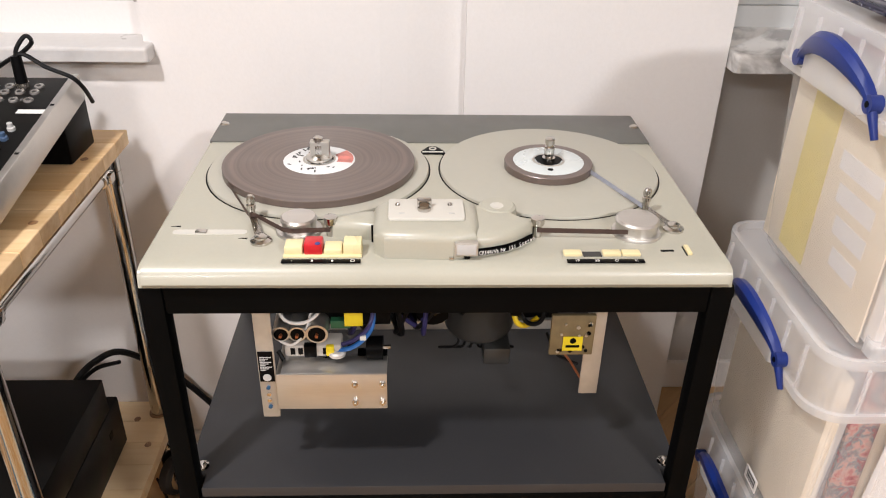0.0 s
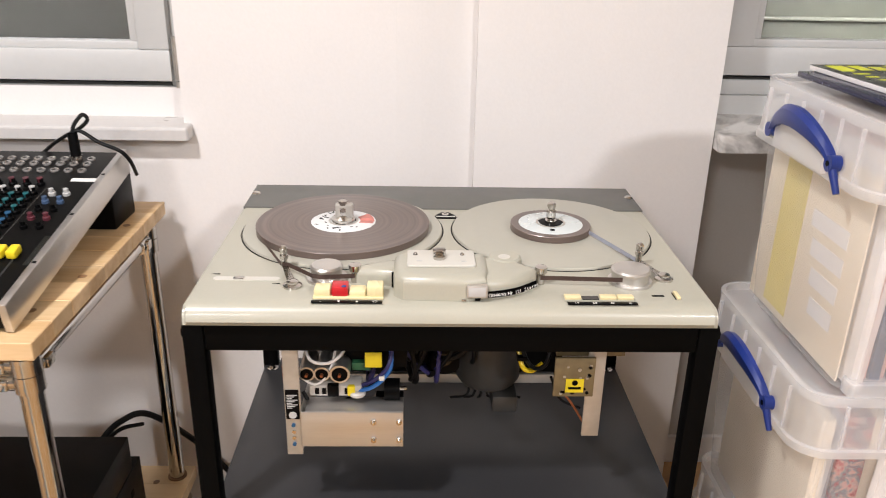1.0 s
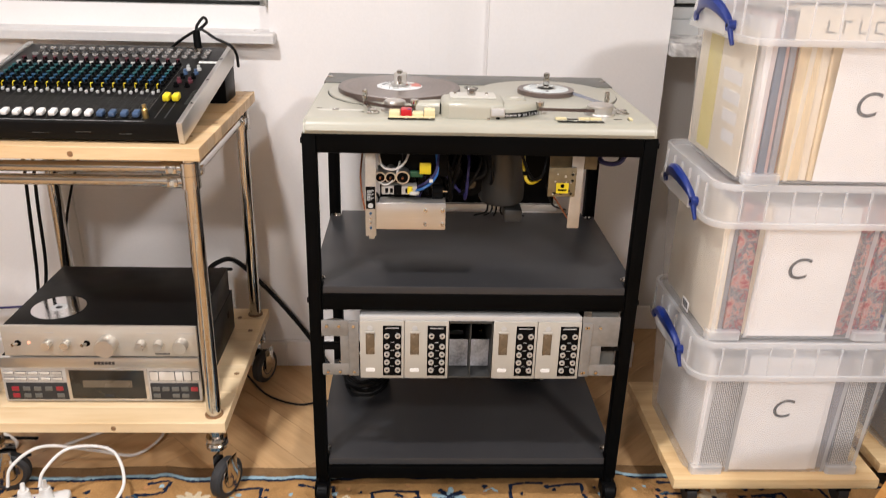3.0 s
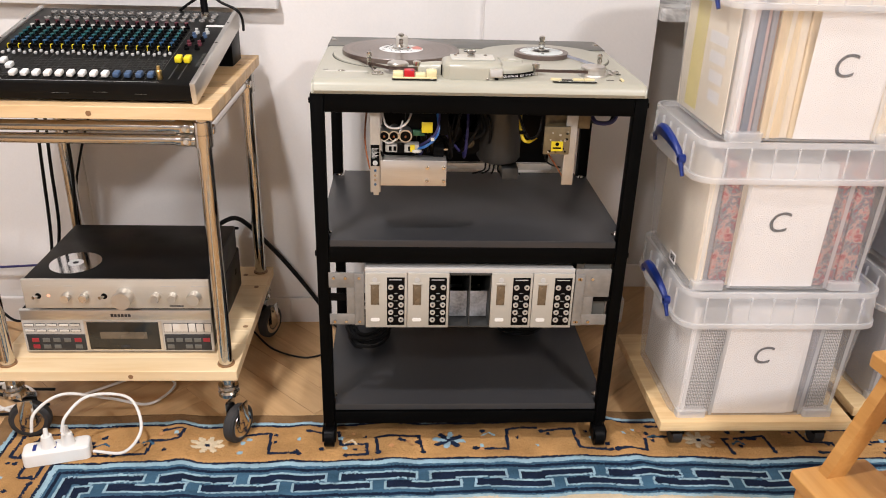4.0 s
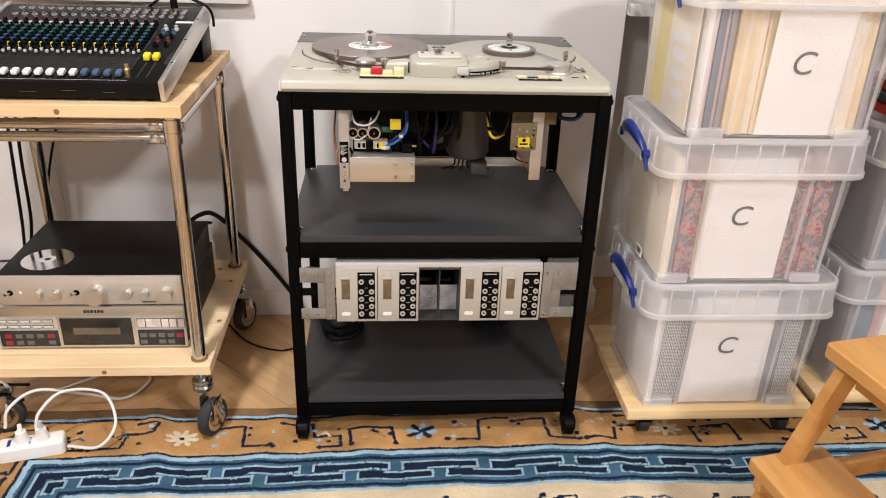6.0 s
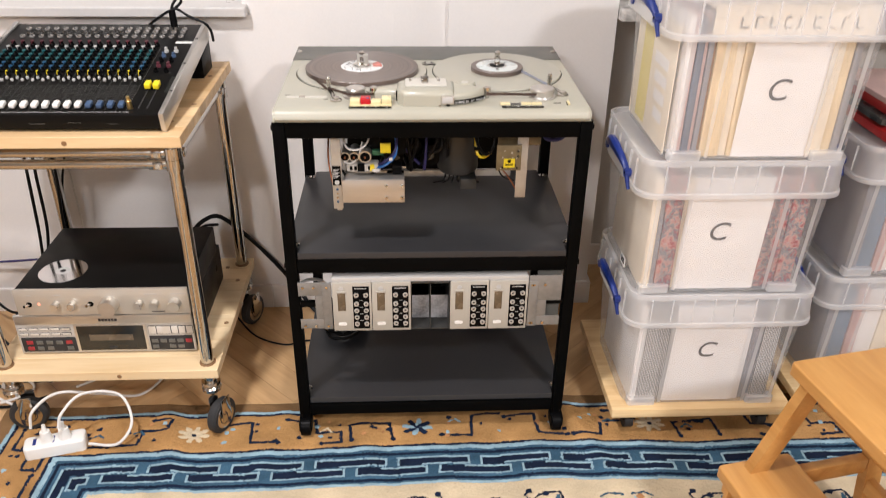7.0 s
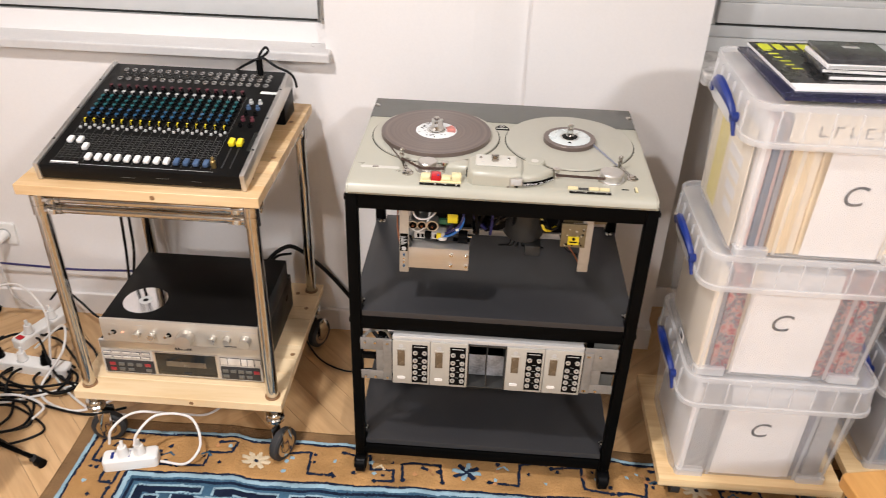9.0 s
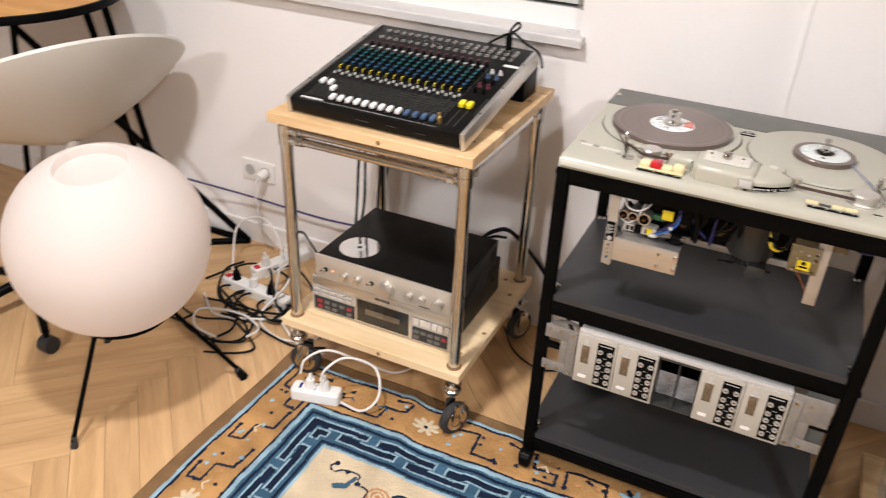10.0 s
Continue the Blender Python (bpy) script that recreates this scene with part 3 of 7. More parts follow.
def steel_rack():
    r = thing("equipment_rack", (0.03, 1.03, 0.012), "black steel rack on casters holding a tape deck", "rack")
    p = 0.028
    post = part("post", B(RX0, RX0 + p, RY0, RY0 + p, 0.075, 0.902, 0.003), BLACKST, r)
    for dx, dy in ((RX1 - p - RX0, 0), (0, RY1 - p - RY0), (RX1 - p - RX0, RY1 - p - RY0)):
        again("post", post, (dx, dy, 0), r)
    for z0, z1 in ((0.862, 0.9005), (0.516, 0.556), (0.073, 0.108)):
        f = part("rail", B(RX0 + p, RX1 - p, RY0 + 0.002, RY0 + 0.026, z0, z1, 0.003), BLACKST, r)
        again("rail", f, (0, RY1 - RY0 - p, 0), r)
        s = part("side_rail", B(RX0 + 0.002, RX0 + 0.026, RY0 + p, RY1 - p, z0, z1, 0.003), BLACKST, r)
        again("side_rail", s, (RX1 - RX0 - p, 0, 0), r)
    for z in (0.556, 0.114):
        a, c = 0.004, 0.031
        x0, x1, y0, y1 = RX0, RX1, RY0, RY1
        outline = [(x0 + c, y0 + a), (x1 - c, y0 + a), (x1 - c, y0 + c), (x1 - a, y0 + c), (x1 - a, y1 - c), (x1 - c, y1 - c), (x1 - c, y1 - a), (x0 + c, y1 - a), (x0 + c, y1 - c), (x0 + a, y1 - c), (x0 + a, y0 + c), (x0 + c, y0 + c)]
        bm = S(outline, z, z + 0.0165, 0.0025, 2)
        part("shelf", bm, SHELFGREY, r, "dark grey sheet steel shelf")
        for bx in (RX0 + 0.022, RX1 - 0.022):
            for by in (RY0 + 0.045, RY1 - 0.045):
                b = L([(0.0, 0.007), (0.005, 0.006), (0.008, 0.002), (0.011, 0.001), (0.011, 0)], (bx, by, z + 0.017), 12)
                part("bolt", b, CHROME, r)
    for bx in (RX0 - 0.004, RX1 + 0.001):
        for bz in (0.885, 0.535):
            part("bolt", B(bx, bx + 0.004, RY0 + 0.008, RY0 + 0.02, bz - 0.006, bz + 0.006, 0.002), BLKPL, r)
    for cx in (RX0 + 0.014, RX1 - 0.014):
        for cy in (RY0 + 0.014, RY1 - 0.014):
            c = part("caster", R((cx, cy, 0.058), (cx, cy, 0.075), 0.012), BLKPL, r)
            w = bmesh.new()
            rod(w, (cx - 0.012, cy - 0.012, 0.036), (cx + 0.012, cy - 0.012, 0.036), 0.026, seg=24)
            part("wheel", w, BLKPL, c)
            f = bmesh.new()
            box(f, cx - 0.017, cx - 0.013, cy - 0.03, cy + 0.012, 0.03, 0.06, 0.002)
            box(f, cx + 0.013, cx + 0.017, cy - 0.03, cy + 0.012, 0.03, 0.06, 0.002)
            box(f, cx - 0.017, cx + 0.017, cy - 0.02, cy + 0.014, 0.055, 0.061, 0.002)
            part("fork", f, BLKPL, c)
    return r


steel_rack()


# ---------- tape recorder ----------
DX0, DX1, DY0, DY1, DT = -0.318, 0.379, 0.778, 1.282, 0.932


def screw(parent, x, y, z, r=0.008, material=CHROME):
    part("screw", L([(0.0, 0.0035), (r * 0.55, 0.003), (r * 0.9, 0.0012), (r, 0)], (x, y, z), 14), material, parent)


def platter(parent, cx, cy, r):
    p = part("platter", L([(0, 0.0045), (r - 0.003, 0.0045), (r - 0.001, 0.004), (r, 0.002), (r, -0.01), (0, -0.01)], (cx, cy, DT), 96), CREAM2, parent, "cream turntable platter")
    part("platter_gap", L([(r + 0.0002, 0.0004), (r + 0.0022, 0.0005), (r + 0.0022, -0.006), (r + 0.0002, -0.006)], (cx, cy, DT), 96), BLKPL, p)
    return p


def tape_recorder():
    d = thing("tape_recorder", (0.03, 1.03, 0.9025), "cream enamelled open reel tape recorder deck on the rack", "tape recorder")
    bm = bmesh.new()
    # front edge is rolled over, ends slightly waisted towards the back
    prof = [(DY0 + 0.004, 0.9025), (DY0 - 0.002, 0.910), (DY0, 0.9195), (DY0 + 0.006, 0.9275), (DY0 + 0.016, 0.9315), (DY0 + 0.03, DT), (DY1, DT), (DY1, 0.9025)]
    a = [bm.verts.new((DX0, y, z)) for y, z in prof]
    b = [bm.verts.new((DX1, y, z)) for y, z in prof]
    for i in range(len(prof)):
        j = (i + 1) % len(prof)
        bm.faces.new([a[i], a[j], b[j], b[i]])
    bm.faces.new(a[::-1])
    bm.faces.new(b)
    bmesh.ops.recalc_face_normals(bm, faces=bm.faces)
    side = [e for e in bm.edges if (e.verts[0].co.x == e.verts[1].co.x) and min(v.co.z for v in e.verts) > 0.9096]
    bmesh.ops.bevel(bm, geom=side, offset=0.006, segments=3, affect="EDGES")
    part("top_plate", bm, CREAM, d)
    part("back_plate", B(DX0 + 0.002, DX1 - 0.004, 1.158, DY1 + 0.001, DT - 0.002, DT + 0.0024, 0.001), GREYPL, d, "grey painted back plate")
    screw(d, -0.308, 1.232, DT + 0.0024)
    screw(d, 0.367, 1.229, DT + 0.0024)
    cl, cr, cy, pr = (-0.135, 1.056), (0.197, 1.056), 1.056, 0.158
    platter(d, *cl, pr)
    platter(d, *cr, pr)
    bdg = part("badge", S([(0.010, 1.112), (0.050, 1.112), (0.046, 1.126), (0.036, 1.141), (0.024, 1.141), (0.014, 1.126)], DT, DT + 0.002, 0.0006), BLKPL, d, "black maker's badge")
    part("badge_line", B(0.014, 0.046, 1.1165, 1.1205, DT + 0.002, DT + 0.0024), CREAMLT, bdg)
    part("badge_mark", L([(0.0035, 0.0), (0.0035, 0.0006), (0.006, 0.0006), (0.006, 0)], (0.030, 1.131, DT + 0.002), 20), CREAMLT, bdg)

    # spindles
    for (x, y), name in ((cl, "flat_key_spindle"), (cr, "round_spindle")):
        fl = 0.019 if name == "flat_key_spindle" else 0.0095
        s = part(name, L([(fl, 0.0), (fl, 0.004), (fl * 0.63, 0.005), (0.0075, 0.009), (0.0075, 0.021), (0.0055, 0.0225), (0.0055, 0.025), (0.007, 0.026), (0.007, 0.032), (0.004, 0.034), (0, 0.034)], (x, y, DT + 0.017), 20), CHROME, d)
        if name == "flat_key_spindle":
            part("key", B(x - 0.012, x + 0.016, y - 0.006, y + 0.006, DT + 0.021, DT + 0.045, 0.002), ALUDULL, s)
    # cover over the heads
    main = [(-0.048, 0.835), (-0.046, 0.812), (-0.034, 0.800), (0.045, 0.797), (0.058, 0.800), (0.075, 0.806), (0.080, 0.830), (0.080, 0.885), (0.045, 0.894), (-0.030, 0.894), (-0.048, 0.880)]
    cover = part("head_cover", S(main, DT, DT + 0.034, 0.013, 5), CREAM, d, "rounded cream cover over the heads")
    part("cover_wing", S([(-0.103, 0.862), (-0.098, 0.851), (-0.04, 0.842), (-0.04, 0.885), (-0.062, 0.885), (-0.097, 0.870)], DT, DT + 0.023, 0.011, 4), CREAM, cover)
    part("cover_wing", S([(0.055, 0.804), (0.088, 0.806), (0.118, 0.818), (0.144, 0.840), (0.147, 0.852), (0.128, 0.870), (0.115, 0.892), (0.06, 0.892)], DT, DT + 0.026, 0.010, 4), CREAM, cover)
    boss = part("boss", L([(0, 0.0275), (0.020, 0.0275), (0.0235, 0.025), (0.0245, 0.02), (0.0245, 0)], (0.106, 0.888, DT), 30), CREAM, cover)
    part("boss_slot", S(circle(0.105, 0.884, 0.0085, 20), DT + 0.0275, DT + 0.0281), CREAMLT, boss)
    part("cover_plate", S(round_rect(-0.030, 0.062, 0.829, 0.883, 0.004, 4), DT + 0.0345, DT + 0.0375, 0.001), CREAMLT, cover, "pale plate with a lever")
    part("plate_mark", B(-0.017, -0.010, 0.842, 0.8445, DT + 0.0375, DT + 0.0378), GREYCAP, cover)
    part("plate_mark", B(0.043, 0.050, 0.842, 0.8445, DT + 0.0375, DT + 0.0378), GREYCAP, cover)
    for x in (-0.019, 0.045):
        screw(cover, x, 0.866, DT + 0.0375, 0.0032)
    k = part("lever_knob", L([(0.0085, 0), (0.0085, 0.004), (0.006, 0.006), (0, 0.006)], (0.0135, 0.853, DT + 0.0375), 18), CHROME, cover)
    part("lever_flag", B(0.0045, 0.0225, 0.858, 0.864, DT + 0.038, DT + 0.050, 0.003), CHROME, k)
    part("cover_slot", B(-0.0505, -0.0465, 0.839, 0.842, DT, DT + 0.022), BLKPL, cover)
    part("front_latch", B(0.042, 0.048, 0.7945, 0.799, DT, DT + 0.004, 0.001), CHROME, cover)
    lv = part("lifting_tab", B(0.048, 0.076, 0.793, 0.803, DT + 0.006, DT + 0.024, 0.002), ALUDULL, cover, "grey metal lifting tab")
    part("tab_face", B(0.0505, 0.0735, 0.7923, 0.794, DT + 0.0085, DT + 0.0215, 0.0005), GREYCAP, lv)
    part("tab_foot", B(0.060, 0.067, 0.796, 0.806, DT + 0.001, DT + 0.007, 0.001), BLKPL, lv)
    # embossed name strip that follows the cover's curved flank
    pts = smooth_line([(0.077, 0.8000, 0), (0.098, 0.8055, 0), (0.120, 0.816, 0), (0.146, 0.8375, 0)], 6)
    bm = bmesh.new()
    lo = [bm.verts.new((p.x, p.y, DT + 0.0035)) for p in pts]
    hi = [bm.verts.new((p.x - 0.0005, p.y + 0.0015, DT + 0.0125)) for p in pts]
    for i in range(len(pts) - 1):
        bm.faces.new([lo[i], lo[i + 1], hi[i + 1], hi[i]])
    bmesh.ops.solidify(bm, geom=bm.faces, thickness=0.002)
    st = part("name_strip", bm, BLKPL, cover, "black embossed label strip")
    text = "CR144/Vs Nr 121 Stereo"
    for i, ch in enumerate(text):
        if ch == " ":
            continue
        f = (i + 0.6) / len(text) * (len(pts) - 1)
        q = pts[int(f)].lerp(pts[min(int(f) + 1, len(pts) - 1)], f - int(f))
        d2 = pts[min(int(f) + 1, len(pts) - 1)] - pts[int(f)]
        ang = math.degrees(math.atan2(d2.y, d2.x))
        n2 = Vector((d2.y, -d2.x, 0)).normalized() * 0.0026
        writing("letter", ch, 0.0066, pose(q.x + n2.x, q.y + n2.y, DT + 0.008, 80, 0, ang), WHITEPL, st, 0.0002)

    # keys, with one red
    kb = part("key_row", B(-0.152, -0.060, 0.800, 0.8265, DT, DT + 0.003, 0.001), IVORY, d)
    for i, (m, h) in enumerate(((IVORY, 0.013), (RED, 0.0165), (IVORY, 0.010), (IVORY, 0.017))):
        x = -0.1515 + i * 0.0230
        part("key", B(x + 0.0006, x + 0.0222, 0.8035, 0.826, DT + 0.002, DT + h, 0.0022), m, kb, "red push key" if m is RED else "ivory push key")
    part("blue_dot", L([(0, 0.0006), (0.003, 0.0004), (0.0034, 0)], (-0.1115, 0.8062, DT + 0.0165), 14), BLUE, kb)
    for x0, x1, nm in ((-0.153, -0.061, "a"), (0.181, 0.273, "b")):
        s = part("legend_strip", B(x0, x1, 0.7885, 0.7965, DT, DT + 0.0012, 0.0003), BLKPL, d)
        for i in range(4):
            xx = x0 + 0.012 + i * 0.0235
            if nm == "b":
                writing("legend", ("19", "38", "O", "K")[i], 0.0062, pose(xx, 0.7925, DT + 0.0013), WHITEPL, s, 0.0001)
            elif i in (0, 3):
                writing("legend", ("-", "", "", "O")[i], 0.0075, pose(xx, 0.7925, DT + 0.0013), WHITEPL, s, 0.0001)
            else:
                part("legend_mark", B(xx - 0.0012, xx + 0.0012, 0.7905, 0.7945, DT + 0.0012, DT + 0.0015), WHITEPL, s)
    sk = part("switch_row", B(0.177, 0.272, 0.8, 0.814, DT, DT + 0.0012, 0.0004), CREAM, d)
    for i in range(4):
        x = 0.178 + i * 0.0234
        if i == 1:
            part("pressed_switch", B(x + 0.0006, x + 0.0226, 0.8015, 0.8125, DT + 0.0012, DT + 0.002), SMOKE, sk)
        else:
            part("switch", B(x + 0.0006, x + 0.0226, 0.8015, 0.8135, DT + 0.001, DT + 0.005, 0.0012), IVORY, sk)
    part("slit", B(0.299, 0.315, 0.8155, 0.8195, DT - 0.001, DT + 0.0006), BLKPL, d)
    part("slider", B(0.329, 0.3345, 0.806, 0.827, DT, DT + 0.004, 0.001), IVORY, d)
    part("slider_slot", B(0.3275, 0.3288, 0.806, 0.827, DT - 0.001, DT + 0.0006), BLKPL, d)

    # recessed counter slot
    sl = part("counter_slot", S(round_rect(-0.296, -0.205, 0.858, 0.870, 0.0058, 5), DT - 0.002, DT + 0.0007), CREAMLT, d)
    part("pointer", B(-0.268, -0.254, 0.8595, 0.8685, DT, DT + 0.003, 0.001), CHROME, sl)
    part("arrow", S([(-0.302, 0.879), (-0.290, 0.8775), (-0.290, 0.8805)], DT, DT + 0.0005), BLKPL, d)
    part("arrow", S([(-0.213, 0.848), (-0.202, 0.8465), (-0.202, 0.8495)], DT, DT + 0.0005), BLKPL, d)

    # rollers and tension arms
    def roller(x, y, rb, rt):
        b = part("roller_base", L([(0, 0.004), (rb, 0.004), (rb + 0.001, 0.002), (rb + 0.001, 0)], (x, y, DT), 40), ALU, d)
        part("roller", L([(rt * 0.94, 0.004), (rt * 0.94, 0.0145), (rt, 0.0155), (rt, 0.0185), (rt * 0.9, 0.021), (0, 0.0215)], (x, y, DT), 40), ALU, b, "bright metal tape roller")
    roller(-0.141, 0.868, 0.028, 0.0225)
    roller(0.280, 0.864, 0.030, 0.0275)

    def arm(px, py, tx, ty):
        a = part("tension_arm", L([(0.013, 0), (0.013, 0.003), (0.008, 0.005), (0.008, 0.008), (0.004, 0.010), (0, 0.010)], (px, py, DT), 24), CHROME, d)
        bm = bmesh.new()
        dirv = Vector((tx - px, ty - py, 0)).normalized()
        sd = Vector((-dirv.y, dirv.x, 0)) * 0.006
        p0, p1 = Vector((px, py, DT + 0.004)), Vector((tx, ty, DT + 0.010))
        vs = [bm.verts.new(v) for v in (p0 + sd, p0 - sd, p1 - sd * 0.6, p1 + sd * 0.6)]
        f = bm.faces.new(vs)
        bmesh.ops.solidify(bm, geom=[f], thickness=0.002)
        part("arm", bm, CHROME, a)
        part("arm_pin", L([(0.0045, 0.006), (0.0045, 0.018), (0.006, 0.019), (0.006, 0.024), (0.0045, 0.025), (0.0055, 0.027), (0.0055, 0.034), (0.003, 0.037), (0, 0.037)], (tx, ty, DT), 18), CHROME, a)
    arm(-0.184, 0.840, -0.203, 0.893)
    arm(0.330, 0.872, 0.305, 0.918)
    for gx, gy in ((-0.101, 0.858), (0.1535, 0.856)):
        part("tape_guide", L([(0.006, 0), (0.006, 0.014), (0.0085, 0.017), (0.0085, 0.025), (0.006, 0.026), (0, 0.026)], (gx, gy, DT), 20), CHROME, d)

    # chassis below the deck
    u = 0.852
    ch = part("chassis", B(-0.255, 0.318, 0.845, 1.20, 0.848, 0.9025, 0.002), BLKPL, d, "dark chassis tray with wiring")
    part("chassis_bar", B(-0.19, 0.245, 1.045, 1.052, 0.655, 0.672, 0.001), ALUDULL, ch)
    part("chassis_bar", B(-0.195, -0.183, 0.84, 1.06, 0.66, 0.69, 0.001), ALUDULL, ch)
    part("chassis_wall", B(-0.18, 0.235, 1.054, 1.058, 0.672, 0.848, 0.001), BLKPL, ch)
    lb = part("bracket", B(-0.2005, -0.178, 0.816, 0.820, 0.676, 0.862, 0.001), ALUDULL, ch)
    part("rating_plate", B(-0.199, -0.180, 0.8148, 0.8158, 0.737, 0.785), BLKPL, lb)
    for i in range(9):
        part("rating_line", B(-0.197, -0.182 - 0.004 * (i % 3), 0.8142, 0.8149, 0.776 - i * 0.0026, 0.7771 - i * 0.0026), GREYCAP, lb)
    part("rating_mark", R((-0.1895, 0.8149, 0.744), (-0.1895, 0.8138, 0.744), 0.0055), GREYCAP, lb)
    for z in (0.695, 0.706, 0.716, 0.727):
        part("rivet", R((-0.1895, 0.816, z), (-0.1895, 0.8135, z), 0.0028, seg=12), BLUECAP if z in (0.695, 0.727) else CHROME, lb)
    pl = part("mounting_plate", B(-0.178, -0.034, 0.810, 0.8125, 0.694, 0.752, 0.0012), ALU, ch, "plain aluminium mounting plate")
    part("plate_flange", B(-0.172, -0.034, 0.8126, 0.85, 0.7495, 0.752, 0.001), ALU, pl)
    for x in (-0.076, -0.040):
        for z in (0.707, 0.737):
            s = bmesh.new()
            rod(s, (x, 0.810, z), (x, 0.8065, z), 0.0042, seg=14)
            rod(s, (x, 0.8065, z), (x, 0.803, z), 0.0022, seg=10)
            part("bolt", s, CHROME, pl)
    rb = part("bracket", B(0.229, 0.2545, 0.845, 0.849, 0.688, 0.862, 0.001), ALUDULL, ch)
    part("tan_board", B(0.180, 0.238, 0.836, 0.842, 0.762, 0.825, 0.001), PCB, ch, "tan perforated circuit board")
    part("tan_board", B(0.185, 0.285, 0.86, 0.865, 0.815, 0.85, 0.001), PCB, ch)
    bdl = part("yellow_label", B(0.197, 0.223, 0.8345, 0.8358, 0.770, 0.792), YELLOW, ch, "yellow maker's label")
    part("label_mark", R((0.210, 0.8345, 0.786), (0.210, 0.8338, 0.786), 0.0042, seg=16), BLKPL, bdl)
    part("label_line", B(0.201, 0.219, 0.8338, 0.8345, 0.7755, 0.779), BLKPL, bdl)
    rnd = random.Random(4)
    for i in range(16):
        x, z = 0.183 + rnd.random() * 0.052, 0.764 + rnd.random() * 0.058
        part("solder_pad", R((x, 0.836, z), (x, 0.8348, z), 0.0016 + rnd.random() * 0.0014, seg=10), ALUDULL if i % 2 else BLKPL, ch)
    part("motor", L([(0, 0.648), (0.030, 0.650), (0.046, 0.656), (0.052, 0.665), (0.052, 0.80), (0, 0.80)], (0.100, 0.99, 0.045), 40), MOTOR, ch, "grey motor can")
    part("motor_base", B(0.105, 0.145, 0.94, 1.0, 0.665, 0.694, 0.003), MOTOR, ch)
    for i in range(6):
        x = 0.070 + i * 0.011
        part("motor_lead", T([(x, 0.985, 0.70), (x - 0.004, 0.97, 0.68), (x + 0.012 * (i - 2.5), 0.985, 0.665)], 0.0022, seg=6), CABLEBLK, ch)
    for x, r in ((-0.170, 0.0115), (-0.149, 0.0115), (-0.124, 0.0145)):
        c = part("capacitor", R((x, 0.832, 0.800), (x, 0.88, 0.803), r, seg=24), ALU, ch, "capacitor can with dark end")
        part("end_cap", R((x, 0.8325, 0.800), (x, 0.8312, 0.800), r * 0.78, seg=24), BLKPL, c)
        part("terminal", R((x, 0.8312, 0.800), (x, 0.826, 0.800), 0.0022, seg=8), COPPER, c)
    part("relay_socket", B(-0.168, -0.094, 0.835, 0.865, 0.762, 0.780, 0.003), GREYFACE, ch, "off-white relay socket")
    sock = L([(0, 0.0), (0.0115, 0.0), (0.0115, 0.004), (0.009, 0.006), (0, 0.006)], (-0.100, 0.838, 0.764), 20)
    part("relay_end", sock, GREYFACE, ch)
    for rx0 in (-0.160, -0.150, -0.118):
        part("relay_slot", B(rx0, rx0 + 0.006, 0.8342, 0.8352, 0.766, 0.776), BLKPL, ch)
    part("cable_tie", B(0.132, 0.147, 0.880, 0.895, 0.794, 0.800, 0.001), BLKPL, ch)
    part("blue_lead", T([(-0.098, 0.838, 0.770), (-0.080, 0.833, 0.778), (-0.062, 0.836, 0.792), (-0.052, 0.842, 0.812), (-0.054, 0.86, 0.85)], 0.0032, seg=8), mat("bright_blue_cable", (0.02, 0.13, 0.42), 0.4), ch, "bright blue insulated lead")
    part("terminal_clip", B(-0.069, -0.061, 0.831, 0.837, 0.790, 0.797, 0.001), WHITEPL, ch)
    part("relay", B(-0.142, -0.126, 0.830, 0.84, 0.764, 0.782, 0.001), BLKPL, ch)
    part("yellow_coil", B(-0.114, -0.103, 0.832, 0.84, 0.764, 0.78, 0.002), YELLOW, ch)
    part("green_terminal_block", B(-0.108, -0.082, 0.85, 0.87, 0.796, 0.808, 0.001), GREENPCB, ch)
    part("yellow_tag", B(-0.089, -0.065, 0.842, 0.845, 0.805, 0.829, 0.001), YELLOW, ch)
    part("black_module", B(-0.125, -0.03, 0.86, 0.90, 0.795, 0.848, 0.002), BLKPL, ch)
    part("solenoid", R((-0.062, 0.85, 0.765), (-0.040, 0.85, 0.765), 0.016, seg=20), BLKPL, ch)
    part("solenoid_pin", R((-0.040, 0.85, 0.766), (-0.030, 0.85, 0.766), 0.003, seg=10), CHROME, ch)
    part("solenoid_frame", B(-0.075, -0.035, 0.846, 0.87, 0.744, 0.750, 0.001), BLKPL, ch)
    part("roll_holder", R((-0.046, 0.86, 0.70), (-0.046, 0.86, 0.76), 0.006), BLKPL, ch)
